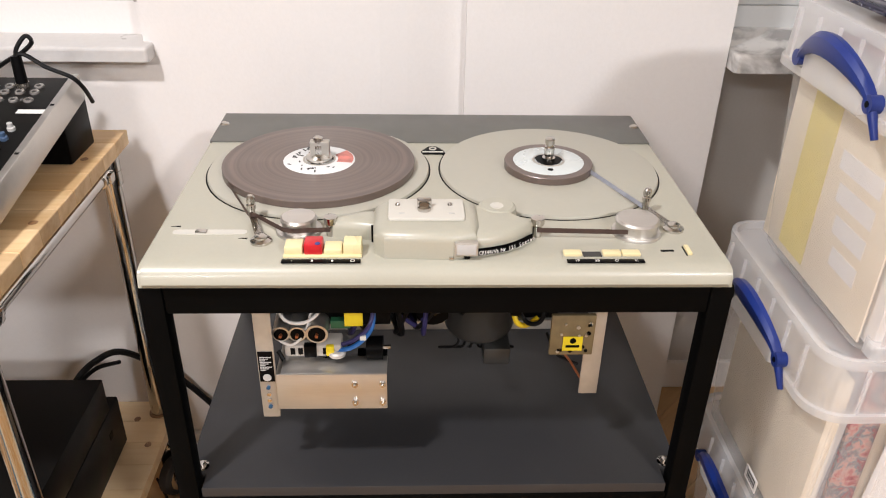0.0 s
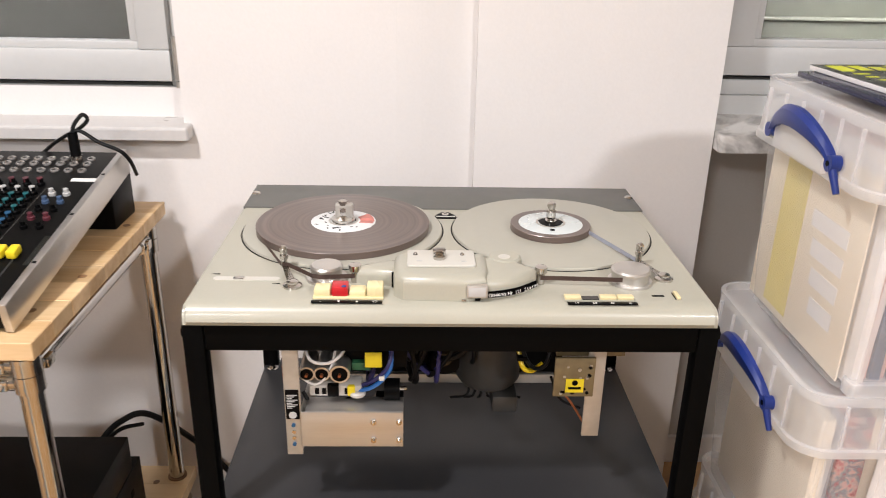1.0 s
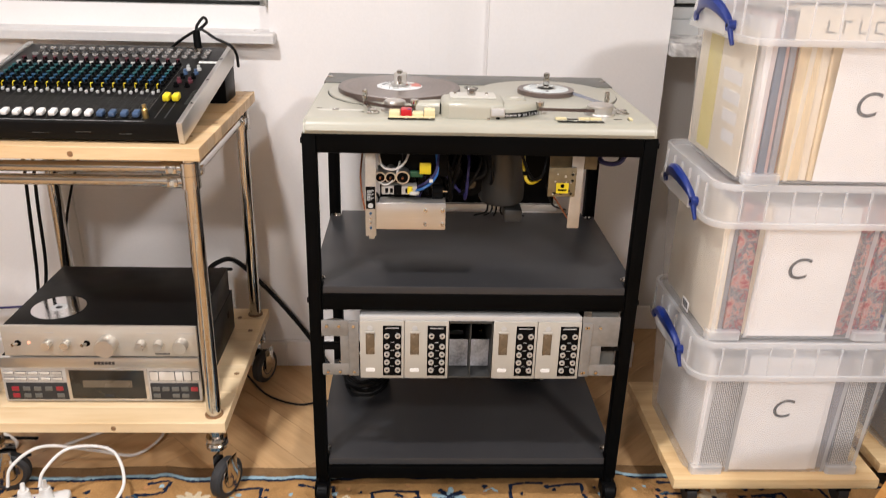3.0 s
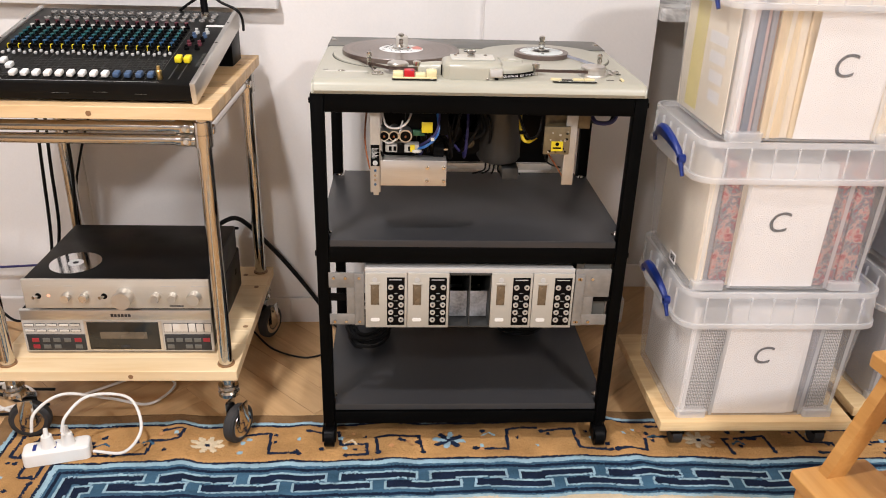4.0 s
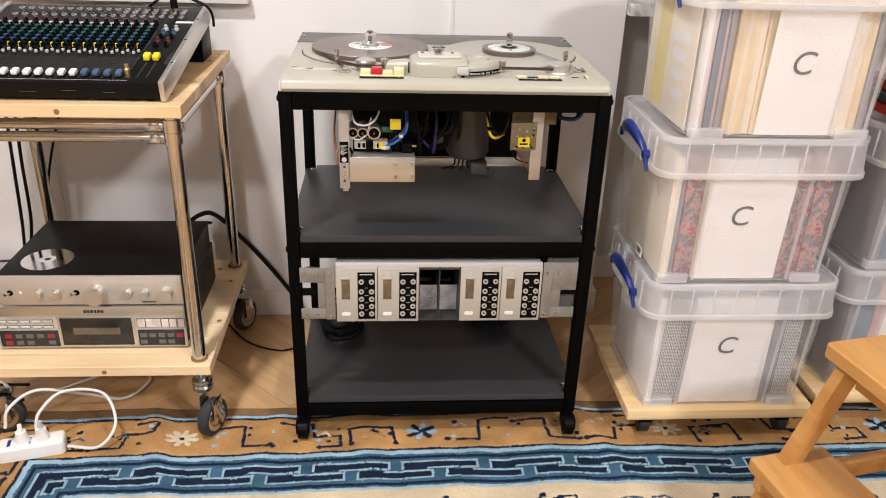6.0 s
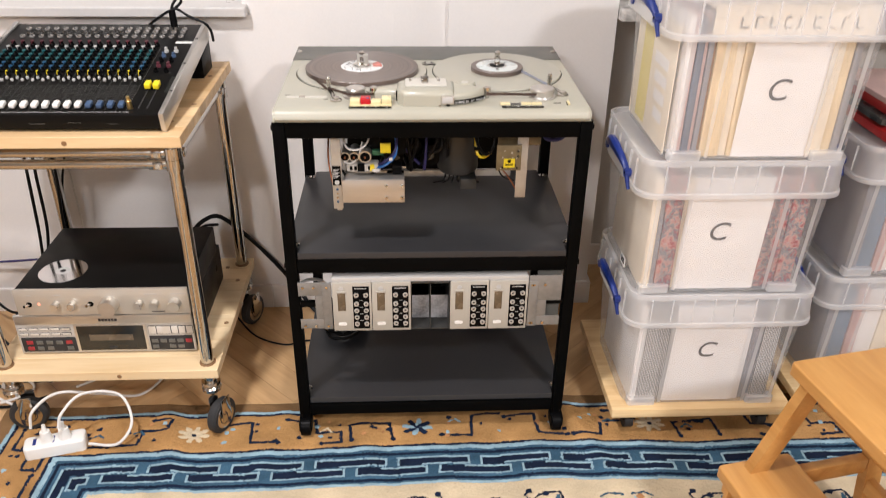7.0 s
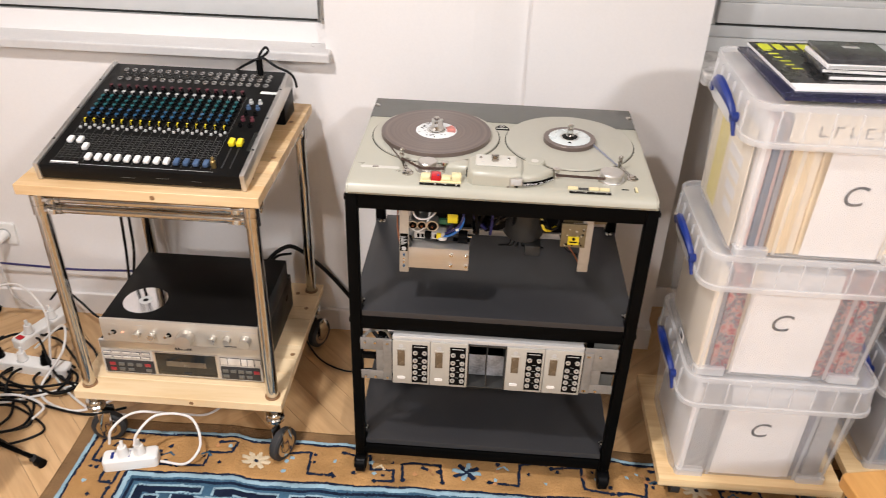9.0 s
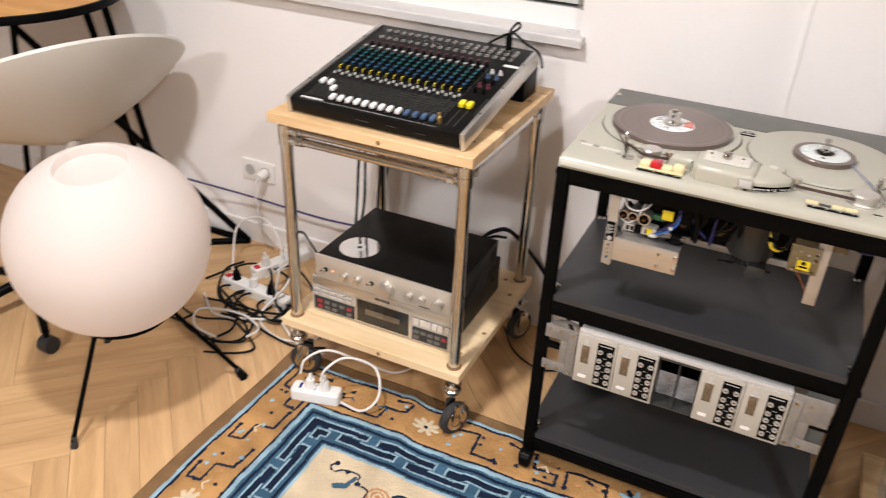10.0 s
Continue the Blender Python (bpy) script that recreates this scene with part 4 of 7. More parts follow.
    wires = [([(-0.10, 0.845, 0.772), (-0.075, 0.835, 0.79), (-0.055, 0.84, 0.812), (-0.05, 0.86, 0.85)], CABLEBLU, 0.003),
             ([(0.138, 0.93, 0.85), (0.136, 0.90, 0.81), (0.141, 0.885, 0.783), (0.155, 0.885, 0.776), (0.172, 0.89, 0.785)], CABLEYEL, 0.0038),
             ([(0.126, 0.90, 0.845), (0.150, 0.88, 0.79), (0.17, 0.86, 0.80), (0.18, 0.87, 0.84)], CABLEBLK, 0.0032),
             ([(-0.21, 0.95, 0.85), (-0.215, 0.90, 0.78), (-0.205, 0.87, 0.72), (-0.19, 0.86, 0.70)], COPPER, 0.002),
             ([(-0.175, 0.85, 0.848), (-0.165, 0.835, 0.822), (-0.14, 0.832, 0.818), (-0.12, 0.84, 0.83), (-0.11, 0.86, 0.85)], CABLEWHT, 0.0024),
             ([(-0.19, 0.84, 0.80), (-0.16, 0.83, 0.785), (-0.14, 0.835, 0.80), (-0.13, 0.85, 0.83)], CABLEWHT, 0.0018),
             ([(-0.18, 0.85, 0.76), (-0.16, 0.84, 0.745), (-0.10, 0.85, 0.755), (-0.06, 0.86, 0.79)], CABLEBLK, 0.003),
             ([(0.19, 0.86, 0.765), (0.215, 0.87, 0.73), (0.235, 0.86, 0.70)], COPPER, 0.0018),
             ([(0.18, 0.86, 0.78), (0.20, 0.88, 0.73), (0.23, 0.87, 0.72)], CABLEBLK, 0.002),
             ([(0.29, 0.90, 0.845), (0.30, 0.87, 0.828), (0.33, 0.87, 0.826), (0.35, 0.89, 0.838), (0.35, 0.92, 0.86)], CABLEBLU, 0.0045),
             ([(0.285, 0.92, 0.845), (0.30, 0.90, 0.822), (0.34, 0.90, 0.82), (0.352, 0.92, 0.85)], CABLEBLK, 0.005)]
    for pts2, m, r in wires:
        part("wire", T(pts2, r, seg=8), m, ch)
    for i in range(14):
        x = -0.09 + 0.011 * i
        pts2 = [(x, 0.95 + 0.02 * rnd.random(), 0.85), (x + rnd.uniform(-0.02, 0.02), 0.93, 0.80 + rnd.uniform(-0.02, 0.02)), (x + rnd.uniform(-0.03, 0.03), 0.95, 0.745 + rnd.uniform(-0.03, 0.02)), (x + rnd.uniform(-0.03, 0.03), 1.03, 0.78)]
        part("wire", T(pts2, 0.0032 + 0.002 * rnd.random(), seg=7), (CABLEBLK, CABLEBLK, CABLEBLU, CABLEBLK)[i % 4], ch)
    for i in range(5):
        x, z = -0.055 + 0.042 * i, 0.745 + 0.02 * (i % 2)
        part("dark_component", R((x, 0.97, z), (x, 1.0, z), 0.02 + 0.004 * (i % 3), seg=22), BLKPL, ch)
        part("component_face", R((x, 0.971, z), (x, 0.9685, z), 0.011, seg=18), MOTOR if i % 2 else SMOKE, ch)
    return d


tape_recorder()


def pancake(cx, cy, r, z, name, label, lab):
    p = thing(name, (cx, cy, DT + 0.0045), label, "tape reel", "tape packs")
    part("tape", L([(0.05, 0.0105), (r - 0.0006, 0.0105), (r, 0.0097), (r, 0.0005), (0.05, 0.0005)], (cx, cy, z), 96), TAPE, p)
    h = part("hub", L([(0.012, 0.0115), (0.049, 0.0115), (0.0525, 0.010), (0.0525, 0.0006), (0.012, 0.0006)], (cx, cy, z), 56), PAPERW if lab else ALU, p)
    part("hub_hole", L([(0.0205, 0.0121), (0.0235, 0.0121), (0.0235, 0.0112), (0.0205, 0.0112)], (cx, cy, z), 30), ALUDULL, h)
    for i in range(3):
        a = radians(20 + 120 * i)
        part("hub_notch", B(-0.008, 0.008, -0.0035, 0.0035, 0.0113, 0.0119, 0, m=pose(cx + 0.0185 * math.cos(a), cy + 0.0185 * math.sin(a), z, 0, 0, 90 + 20 + 120 * i)), BLKPL, h)
    return p, h


p, h = pancake(-0.135, 1.056, 0.137, DT + 0.0045, "tape_reel", "full brown tape pack with a printed white hub", True)
# printed ring on the hub: a red patch and small dark marks
rn = random.Random(2)
bm = bmesh.new()
for a0, a1 in ((-20, 42),):
    pts = [(-0.135 + r * math.cos(radians(a)), 1.056 + r * math.sin(radians(a))) for r, aa in ((0.027, range(a0, a1, 8)), (0.049, range(a1, a0, -8))) for a in aa]
    slab(bm, pts, DT + 0.0160, DT + 0.0163)
part("red_print", bm, mat("red_print", (0.50, 0.16, 0.13), 0.4, var=0.5, scale=60), h)
for i in range(26):
    a = radians(rn.choice((120, 150, 160, 205, 230, 250, 265, 285, 305)) + rn.uniform(-9, 9))
    r = rn.uniform(0.028, 0.046)
    x, y = -0.135 + r * math.cos(a), 1.056 + r * math.sin(a)
    w = rn.uniform(0.0015, 0.0045)
    part("print_mark", B(-w, w, -0.0011, 0.0011, DT + 0.0160, DT + 0.0163, m=pose(x, y, 0, 0, 0, rn.uniform(0, 180))), INK, h)
PALEHUB = mat("pale_hub_disc", (0.66, 0.72, 0.72), 0.3, 0.2, var=0.03)
p, h = pancake(0.197, 1.056, 0.064, DT + 0.0045, "tape_reel", "nearly empty tape pack on a bright metal hub", False)
h.data.materials[0] = PALEHUB
part("hub_recess", L([(0.008, 0.0124), (0.0185, 0.0124), (0.0185, 0.0117), (0.008, 0.0117)], (0.197, 1.056, DT + 0.0045), 30), BLKPL, h, "dark open centre of the hub")
part("hub_hole", L([(0, 0.0006), (0.0042, 0.0004), (0.0042, 0)], (0.195, 1.022, DT + 0.016), 16), BLKPL, h)

# tape threaded from reel to reel
tp = thing("tape_strand", (0.0, 0.86, DT), "brown magnetic tape threaded past the heads", "tape")


def ribbon(name, pts, z0, z1, material):
    bm = bmesh.new()
    a = [bm.verts.new((x, y, z0)) for x, y in pts]
    b = [bm.verts.new((x, y, z1)) for x, y in pts]
    for i in range(len(pts) - 1):
        bm.faces.new([a[i], a[i + 1], b[i + 1], b[i]])
    bmesh.ops.solidify(bm, geom=bm.faces, thickness=0.0006)
    part(name, bm, material, tp)


ribbon("strand", [(-0.2545, 0.990), (-0.2085, 0.893), (-0.2035, 0.8865), (-0.1975, 0.888), (-0.158, 0.850), (-0.146, 0.8458), (-0.130, 0.8478), (-0.101, 0.8505)], DT + 0.008, DT + 0.0145, TAPEEDGE)
ribbon("strand", [(0.152, 0.8495), (0.262, 0.8445), (0.277, 0.8385), (0.293, 0.842), (0.303, 0.852), (0.307, 0.866)], DT + 0.008, DT + 0.0145, TAPEEDGE)
ribbon("leader", [(0.300, 0.917), (0.2535, 1.026)], DT + 0.008, DT + 0.0145, mat("pale_leader_tape", (0.55, 0.57, 0.66), 0.3))


# ---------- module strip in the rack ----------
def module_strip():
    MX0, MX1, MZ0, MZ1, MY = -0.2135, 0.266, 0.360, 0.500, 0.768
    s = thing("amplifier_rack", (0.026, 0.9, 0.36), "bright metal tray for amplifier modules hung in the rack", "module tray")
    fr = bmesh.new()
    box(fr, MX0, MX1, MY + 0.012, MY + 0.24, MZ1 + 0.001, MZ1 + 0.004, 0.001)
    box(fr, MX0, MX1, MY + 0.006, MY + 0.012, MZ1 - 0.002, MZ1 + 0.010, 0.001)
    box(fr, MX0, MX1, MY + 0.012, MY + 0.24, MZ0 - 0.003, MZ0 - 0.001, 0.001)
    part("tray", fr, TRAYMETAL, s, "bright aluminium module tray")
    w = (MX1 - MX0) / 5
    for i in range(5):
        x0 = MX0 + i * w
        if i == 2:
            gap = bmesh.new()
            for gx in (x0 + 0.001, x0 + w / 2, x0 + w - 0.001):
                box(gap, gx - 0.001, gx + 0.001, MY + 0.004, MY + 0.23, MZ0, MZ1, 0)
            box(gap, x0, x0 + w, MY + 0.004, MY + 0.2, MZ0 - 0.0005, MZ0 + 0.002)
            box(gap, x0, x0 + w, MY + 0.004, MY + 0.012, MZ1 - 0.006, MZ1 - 0.001)
            part("empty_bay", gap, MOTOR, s, "empty bay with bare metal guides")
            part("bay_back", B(x0, x0 + w, MY + 0.225, MY + 0.228, MZ0, MZ1), BLKPL, s)
            for px in (x0 + 0.003, x0 + w / 2 + 0.002):
                part("bay_plate", B(px, px + w / 2 - 0.005, MY + 0.050, MY + 0.0515, MZ0 + 0.003, MZ0 + (MZ1 - MZ0) * 0.50), BAYPLATE, s, "scuffed bare metal plate")
            for gx in (x0 + 0.022, x0 + w - 0.026):
                for gz in (MZ0 + 0.045, MZ0 + 0.085):
                    part("bay_contact", B(gx - 0.012, gx + 0.012, MY + 0.215, MY + 0.222, gz, gz + 0.022, 0.002), BLKPL, s)
            part("wire", T([(x0 + 0.02, MY + 0.20, MZ0 + 0.12), (x0 + 0.04, MY + 0.12, MZ0 + 0.10), (x0 + 0.055, MY + 0.14, MZ0 + 0.05), (x0 + 0.08, MY + 0.18, MZ0 + 0.02)], 0.003), CABLEBLK, s)
            continue
        m = thing("module", (x0 + w / 2, MY, MZ0), "grey amplifier module with ten sockets", "module", "amplifier modules")
        part("body", B(x0 + 0.002, x0 + w - 0.002, MY + 0.004, MY + 0.21, MZ0, MZ1 - 0.001, 0.001), ALUDULL, m)
        part("faceplate", B(x0 + 0.0006, x0 + w - 0.0006, MY, MY + 0.004, MZ0, MZ1, 0.0012), MODGREY, m)
        part("meter_window", B(x0 + 0.013, x0 + 0.032, MY - 0.001, MY + 0.0005, MZ0 + 0.060, MZ0 + 0.112, 0.0005), AMBER, m)
        part("meter_hood", B(x0 + 0.0115, x0 + 0.0335, MY - 0.003, MY + 0.0005, MZ0 + 0.112, MZ0 + 0.1165, 0.0008), MODGREY, m)
        part("finger_hole", R((x0 + 0.0225, MY - 0.0005, MZ0 + 0.1235), (x0 + 0.0225, MY + 0.001, MZ0 + 0.1235), 0.006, seg=20), GREYCAP, m)
        part("white_button", S(round_rect(-0.0105, 0.0105, -0.0042, 0.0042, 0.004, 4), 0, 0.0015), WHITEPL, m)
        bpy.context.view_layer.update()
        btn = m.children[-1]
        btn.data.transform(Matrix.Translation(ORIGIN[m]) @ Matrix.Identity(4))
        btn.data.transform(Matrix.Translation(-ORIGIN[m]) @ pose(x0 + 0.0225, MY, MZ0 + 0.021, 90))
        jp = part("jack_panel", B(x0 + 0.050, x0 + w - 0.006, MY - 0.0012, MY + 0.0005, MZ0 + 0.007, MZ1 - 0.010, 0.0008), BLKPL, m, "black socket panel")
        j0 = None
        for c in range(2):
            for r in range(5):
                jx, jz = x0 + 0.0585 + c * 0.0235, MZ0 + 0.022 + r * 0.0195 + (0.006 if r == 4 else 0)
                if j0 is None:
                    bm = bmesh.new()
                    lathe(bm, [(0.0030, 0.0), (0.0030, 0.0035), (0.0058, 0.0035), (0.0062, 0.0015), (0.0062, 0)], (0, 0, 0), 18, pose(jx, MY - 0.0012, jz, 90))
                    j0, base = part("jack_socket", bm, JACKRING, m), (jx, jz)
                else:
                    again("jack_socket", j0, (jx - base[0], 0, jz - base[1]), m)
        part("panel_text", B(x0 + 0.055, x0 + 0.084, MY - 0.0018, MY - 0.0012, MZ1 - 0.0165, MZ1 - 0.0145), GREYCAP, m)
        for r in range(4):
            part("panel_text", B(x0 + 0.066, x0 + 0.0745, MY - 0.0016, MY - 0.0012, MZ0 + 0.031 + r * 0.0195, MZ0 + 0.0322 + r * 0.0195), GREYCAP, m)
    # brackets at both ends
    for sx, a, b in ((1, -0.2955, -0.2155), (-1, 0.268, 0.350)):
        bm = bmesh.new()
        inner = (b - 0.022, b) if sx > 0 else (a, a + 0.022)
        box(bm, *inner, MY + 0.003, MY + 0.006, MZ0 + 0.004, MZ1 - 0.004, 0.001)
        top = MZ1 - (0.040 if sx > 0 else 0.062)
        box(bm, a, b, MY + 0.0062, MY + 0.009, top, MZ1 - 0.002 + (0.0 if sx > 0 else 0.012), 0.001)
        box(bm, a, b, MY + 0.0062, MY + 0.009, MZ0 + 0.004, MZ0 + 0.032, 0.001)
        mid = (b - 0.040, b) if sx > 0 else (a, a + 0.046)
        box(bm, *mid, MY + 0.0064, MY + 0.0088, MZ0 + 0.032, top, 0.0005)
        br = part("bracket", bm, ZINC, s, "worn zinc bracket")
        for bx in (a + 0.012, (a + b) / 2 - 0.002, (b - 0.011) if sx > 0 else (a + 0.008)):
            for bz in (MZ0 + 0.014, MZ1 - 0.014):
                part("screw", R((bx, MY + 0.0062, bz), (bx, MY + 0.001, bz), 0.0034, seg=12), CHROME, br)
    part("side_panel", B(0.292, 0.352, MY + 0.03, MY + 0.034, MZ0 + 0.012, MZ1 + 0.018, 0.001), GREYPL, s)
    for xa, xb in ((-0.294, MX0 - 0.001), (MX1 + 0.001, 0.358)):
        part("cross_bar", B(xa, xb, MY + 0.018, MY + 0.03, MZ0 + 0.06, MZ0 + 0.075, 0.001), BLKPL, s)
    return s


module_strip()


# cables lying in the rack
def coil(name, cx, cy, z, n, rx, ry, seed, label):
    rn = random.Random(seed)
    c = thing(name, (cx, cy, z), label, "cable")
    for i in range(n):
        pts = []
        ph, ex, ey = rn.uniform(0, 6), rn.uniform(0.75, 1.1), rn.uniform(0.75, 1.1)
        for k in range(15):
            a = ph + k * 2 * math.pi / 13
            pts.append((cx + rx * ex * math.cos(a) + rn.uniform(-0.006, 0.006), cy + ry * ey * math.sin(a) + rn.uniform(-0.006, 0.006), z + 0.006 + 0.006 * i + rn.uniform(0, 0.006)))
        part("loop", T(pts, 0.0042, seg=7, steps=4), CABLEBLK, c)
    return c


coil("coiled_cable", -0.225, 1.13, 0.1305, 8, 0.055, 0.085, 1, "loosely coiled black cable on the lower shelf")
coil("coiled_cable", 0.215, 1.16, 0.1305, 6, 0.06, 0.06, 2, "loosely coiled black cable on the lower shelf")


# ---------- trolley with chrome posts ----------
CX0, CX1, CY0, CY1 = -1.112, -0.527, 0.803, 1.388


def trolley():
    t = thing("trolley", (-0.82, 1.095, 0.012), "pine board trolley with chrome tube frame on casters", "trolley")
    for z, n, board in ((0.836, "top_board", PINE), (0.190, "lower_board", PINEPALE)):
        b = part(n, B(CX0 + 0.004, CX1 - 0.004, CY0 + 0.004, CY1 - 0.004, z + 0.001, z + 0.0255), board, t, "glued pine board with knots")
        sw = (CY1 - CY0) / 9
        st0 = part("stave", B(CX0, CX1, CY0, CY0 + sw - 0.0002, z, z + 0.027, 0.0012, 1), board, b)
        for i in range(1, 9):
            again("stave", st0, (0, i * sw, 0), b)
        for kx, ky in ((-0.555, 1.25), (-0.60, 1.33), (-0.545, 1.02), (-0.57, 0.90), (-0.8, 0.9)):
            part("knot", L([(0, 0.0003), (0.006, 0.0003), (0.009, 0)], (kx, ky, z + 0.0268), 14), PINEDARK, b)
        part("knot", R((-0.78, CY0 + 0.0005, z + 0.012), (-0.78, CY0 - 0.0004, z + 0.012), 0.006, seg=14), PINEDARK, b)
    px = (CX0 + 0.032, CX1 - 0.032)
    py = (CY0 + 0.036, CY1 - 0.036)
    post = None
    for x in px:
        for y in py:
            if post is None:
                post, bx, by = part("post", R((x, y, 0.217), (x, y, 0.836), 0.0165, seg=28), CHROME, t), x, y
                col = part("floor_collar", L([(0.0168, 0.0), (0.021, 0.0), (0.0205, 0.003), (0.0168, 0.0035)], (x, y, 0.217), 28), PINEDARK, t)
            else:
                again("post", post, (x - bx, y - by, 0), t)
                again("floor_collar", col, (x - bx, y - by, 0), t)
    for z, y_off, x_off in ((0.812, 0.0, 0.0), (0.784, -0.002, 0.002)):
        for y in py:
            rl = part("tube_rail", R((px[0], y, z), (px[1], y, z), 0.0115, seg=22), CHROME, t)
            for x, s in ((px[0], 1), (px[1], -1)):
                jn = bmesh.new()
                rod(jn, (x + s * 0.012, y, z), (x + s * 0.056, y, z), 0.0145, seg=18)
                rod(jn, (x, y, z - 0.0135), (x, y, z + 0.0135), 0.0205, seg=22)
                box(jn, x + s * 0.034 - 0.011, x + s * 0.034 + 0.011, y - 0.018, y - 0.010, z - 0.009, z + 0.009, 0.003)
                j = part("joint", jn, CHROME, rl)
                part("joint_screw", R((x + s * 0.034, y - 0.018, z), (x + s * 0.034, y - 0.0215, z), 0.005, seg=12), ALUDULL, j)
    for z in (0.798,):
        for x in px:
            rl = part("side_tube", R((x, py[0], z), (x, py[1], z), 0.0115, seg=22), CHROME, t)
            for y, s in ((py[0], 1), (py[1], -1)):
                jn = bmesh.new()
                rod(jn, (x, y + s * 0.012, z), (x, y + s * 0.056, z), 0.0145, seg=18)
                box(jn, x - 0.010, x + 0.019, y + s * 0.034 - 0.011, y + s * 0.034 + 0.011, z - 0.009, z + 0.009, 0.003)
                part("joint", jn, CHROME, rl)
    for x, sw in ((px[0], -20), (px[1], 35)):
        for y in py:
            c = part("caster", L([(0.010, 0.035), (0.024, 0.036), (0.026, 0.030), (0.022, 0.022), (0.026, 0.017), (0.026, 0.008), (0.016, 0.004), (0.016, 0.045), (0.016, 0.068)], (x, y, 0.122), 26), CHROME, t)
            a = radians(sw)
            ox, oy = 0.026 * math.cos(a), -0.026 * math.sin(a) - 0.01
            M = pose(x + ox, y + oy, 0.058, 90, 0, sw + 90 - 60)
            part("wheel", lathe(bmesh.new(), [(0.020, -0.014), (0.043, -0.014), (0.049, -0.009), (0.050, 0.0), (0.049, 0.009), (0.043, 0.014), (0.020, 0.014)], (0, 0, 0), 36, M), RUBBER, c, "grey rubber wheel")
            part("wheel_disc", lathe(bmesh.new(), [(0, -0.019), (0.008, -0.019), (0.011, -0.0135), (0.034, -0.0145), (0.036, -0.012), (0.036, 0.012), (0.034, 0.0145), (0.011, 0.0135), (0.008, 0.019), (0, 0.019)], (0, 0, 0), 30, M), CHROME, c)
            fk = bmesh.new()
            box(fk, -0.018, 0.018, -0.006, 0.064, -0.021, -0.018, 0.002, m=M)
            box(fk, -0.018, 0.018, -0.006, 0.064, 0.018, 0.021, 0.002, m=M)
            part("fork", fk, CHROME, c)
    return t


trolley()


# ---------- mixing desk ----------
def mixing_desk():
    W, D, H = 0.498, 0.482, 0.040
    tilt = math.degrees(math.asin(0.083 / D))
    d = thing("mixing_desk", (0, 0, 0), "black audio mixing desk with coloured knobs, tilted up", "mixing desk")
    M = pose(0, 0, 0.0035, tilt)
    Z = H
    part("body", B(0.006, W - 0.012, 0, D, 0.002, H, 0.003, m=M), BLKSAT, d)
    for x in (-0.006, W - 0.012):
        sp = part("side_cheek", B(x, x + 0.012, -0.002, D + 0.006, -0.002, H + 0.004, 0.002, m=M), ALU, d, "bare aluminium side cheek")
        for y in (0.10, 0.24, 0.38):
            part("cheek_screw", B(x + 0.003, x + 0.009, y, y + 0.005, H + 0.004, H + 0.0045, m=M), BLKPL, sp)
    part("rear_foot", B(0.01, W - 0.006, D - 0.09, D + 0.012, 0.0, 0.088, 0.004), BLKPL, d, "black rear connector pod")
    pitch, x0 = 0.0236, 0.046
    cnt = 16

    def knob(name, u, v, r, h, material, cap=None):
        bm = lathe(bmesh.new(), [(r, 0), (r, h * 0.35), (r * 0.72, h * 0.5), (r * 0.66, h), (0, h)], (0, 0, 0), 10, M @ pose(u, v, Z))
        return part(name, bm, material, d)

    def rep(ob, du, dv):
        vec = M.to_3x3() @ Vector((du, dv, 0))
        return again(ob.name.split(".")[0], ob, vec, d)

    rows = [(0.183, BLKPL, YELLOW, "pan"), (0.208, BLKPL, BLUECAP, "aux"), (0.229, BLKPL, BLUECAP, "aux"), (0.251, BLKPL, TEAL, "tone"), (0.272, BLKPL, TEAL, "tone"), (0.293, BLKPL, TEAL, "tone"), (0.316, BLKPL, GREYCAP, "trim"), (0.347, BLKPL, WINECAP, "gain")]
    for v, base, capm, nm in rows:
        k = knob(nm + "_knob", x0, v, 0.0070, 0.0135, base)
        rc = 0.0026 if nm == "pan" else 0.0050
        c = lathe(bmesh.new(), [(rc, 0), (rc, 0.0012), (0, 0.0014)], (0, 0, 0), 10, M @ pose(x0, v, Z + 0.013))
        if nm == "pan":
            box(c, -0.0005, 0.0005, -0.0075, -0.002, -0.007, 0.0006, m=M @ pose(x0, v, Z + 0.013))
        else:
            box(c, -0.0008, 0.0008, -0.006, -0.002, -0.005, 0.0008, m=M @ pose(x0, v, Z + 0.013))
        c = part("knob_cap", c, capm, d)
        for i in range(1, cnt):
            rep(k, i * pitch, 0)
            rep(c, i * pitch, 0)
    # push buttons above the faders
    b = part("push_button", B(-0.003, 0.003, -0.003, 0.003, 0, 0.006, 0.001, m=M @ pose(x0 - 0.004, 0.158, Z)), GREYCAP, d)
    for i in range(cnt):
        for dv in (0, 0.011):
            if i or dv:
                rep(b, i * pitch + (0.008 if dv else 0), dv)
    # fader slots and caps
    sl = part("fader_slot", B(-0.0013, 0.0013, -0.055, 0.055, 0, 0.0006, m=M @ pose(x0, 0.083, Z)), RUBBER, d)
    for i in range(1, cnt):
        rep(sl, i * pitch, 0)
    for i in range(cnt + 1):
        xx = x0 + i * pitch - pitch / 2
        part("channel_line", B(xx - 0.0003, xx + 0.0003, 0.02, 0.34, Z, Z + 0.0003, m=M), GREYPL, d)
    ticks = bmesh.new()
    for j in range(11):
        box(ticks, -0.0085, -0.0028, -0.0005, 0.0005, 0, 0.0003, m=M @ pose(x0, 0.036 + j * 0.0098, Z))
        box(ticks, 0.0028, 0.0085, -0.0005, 0.0005, 0, 0.0003, m=M @ pose(x0, 0.036 + j * 0.0098, Z))
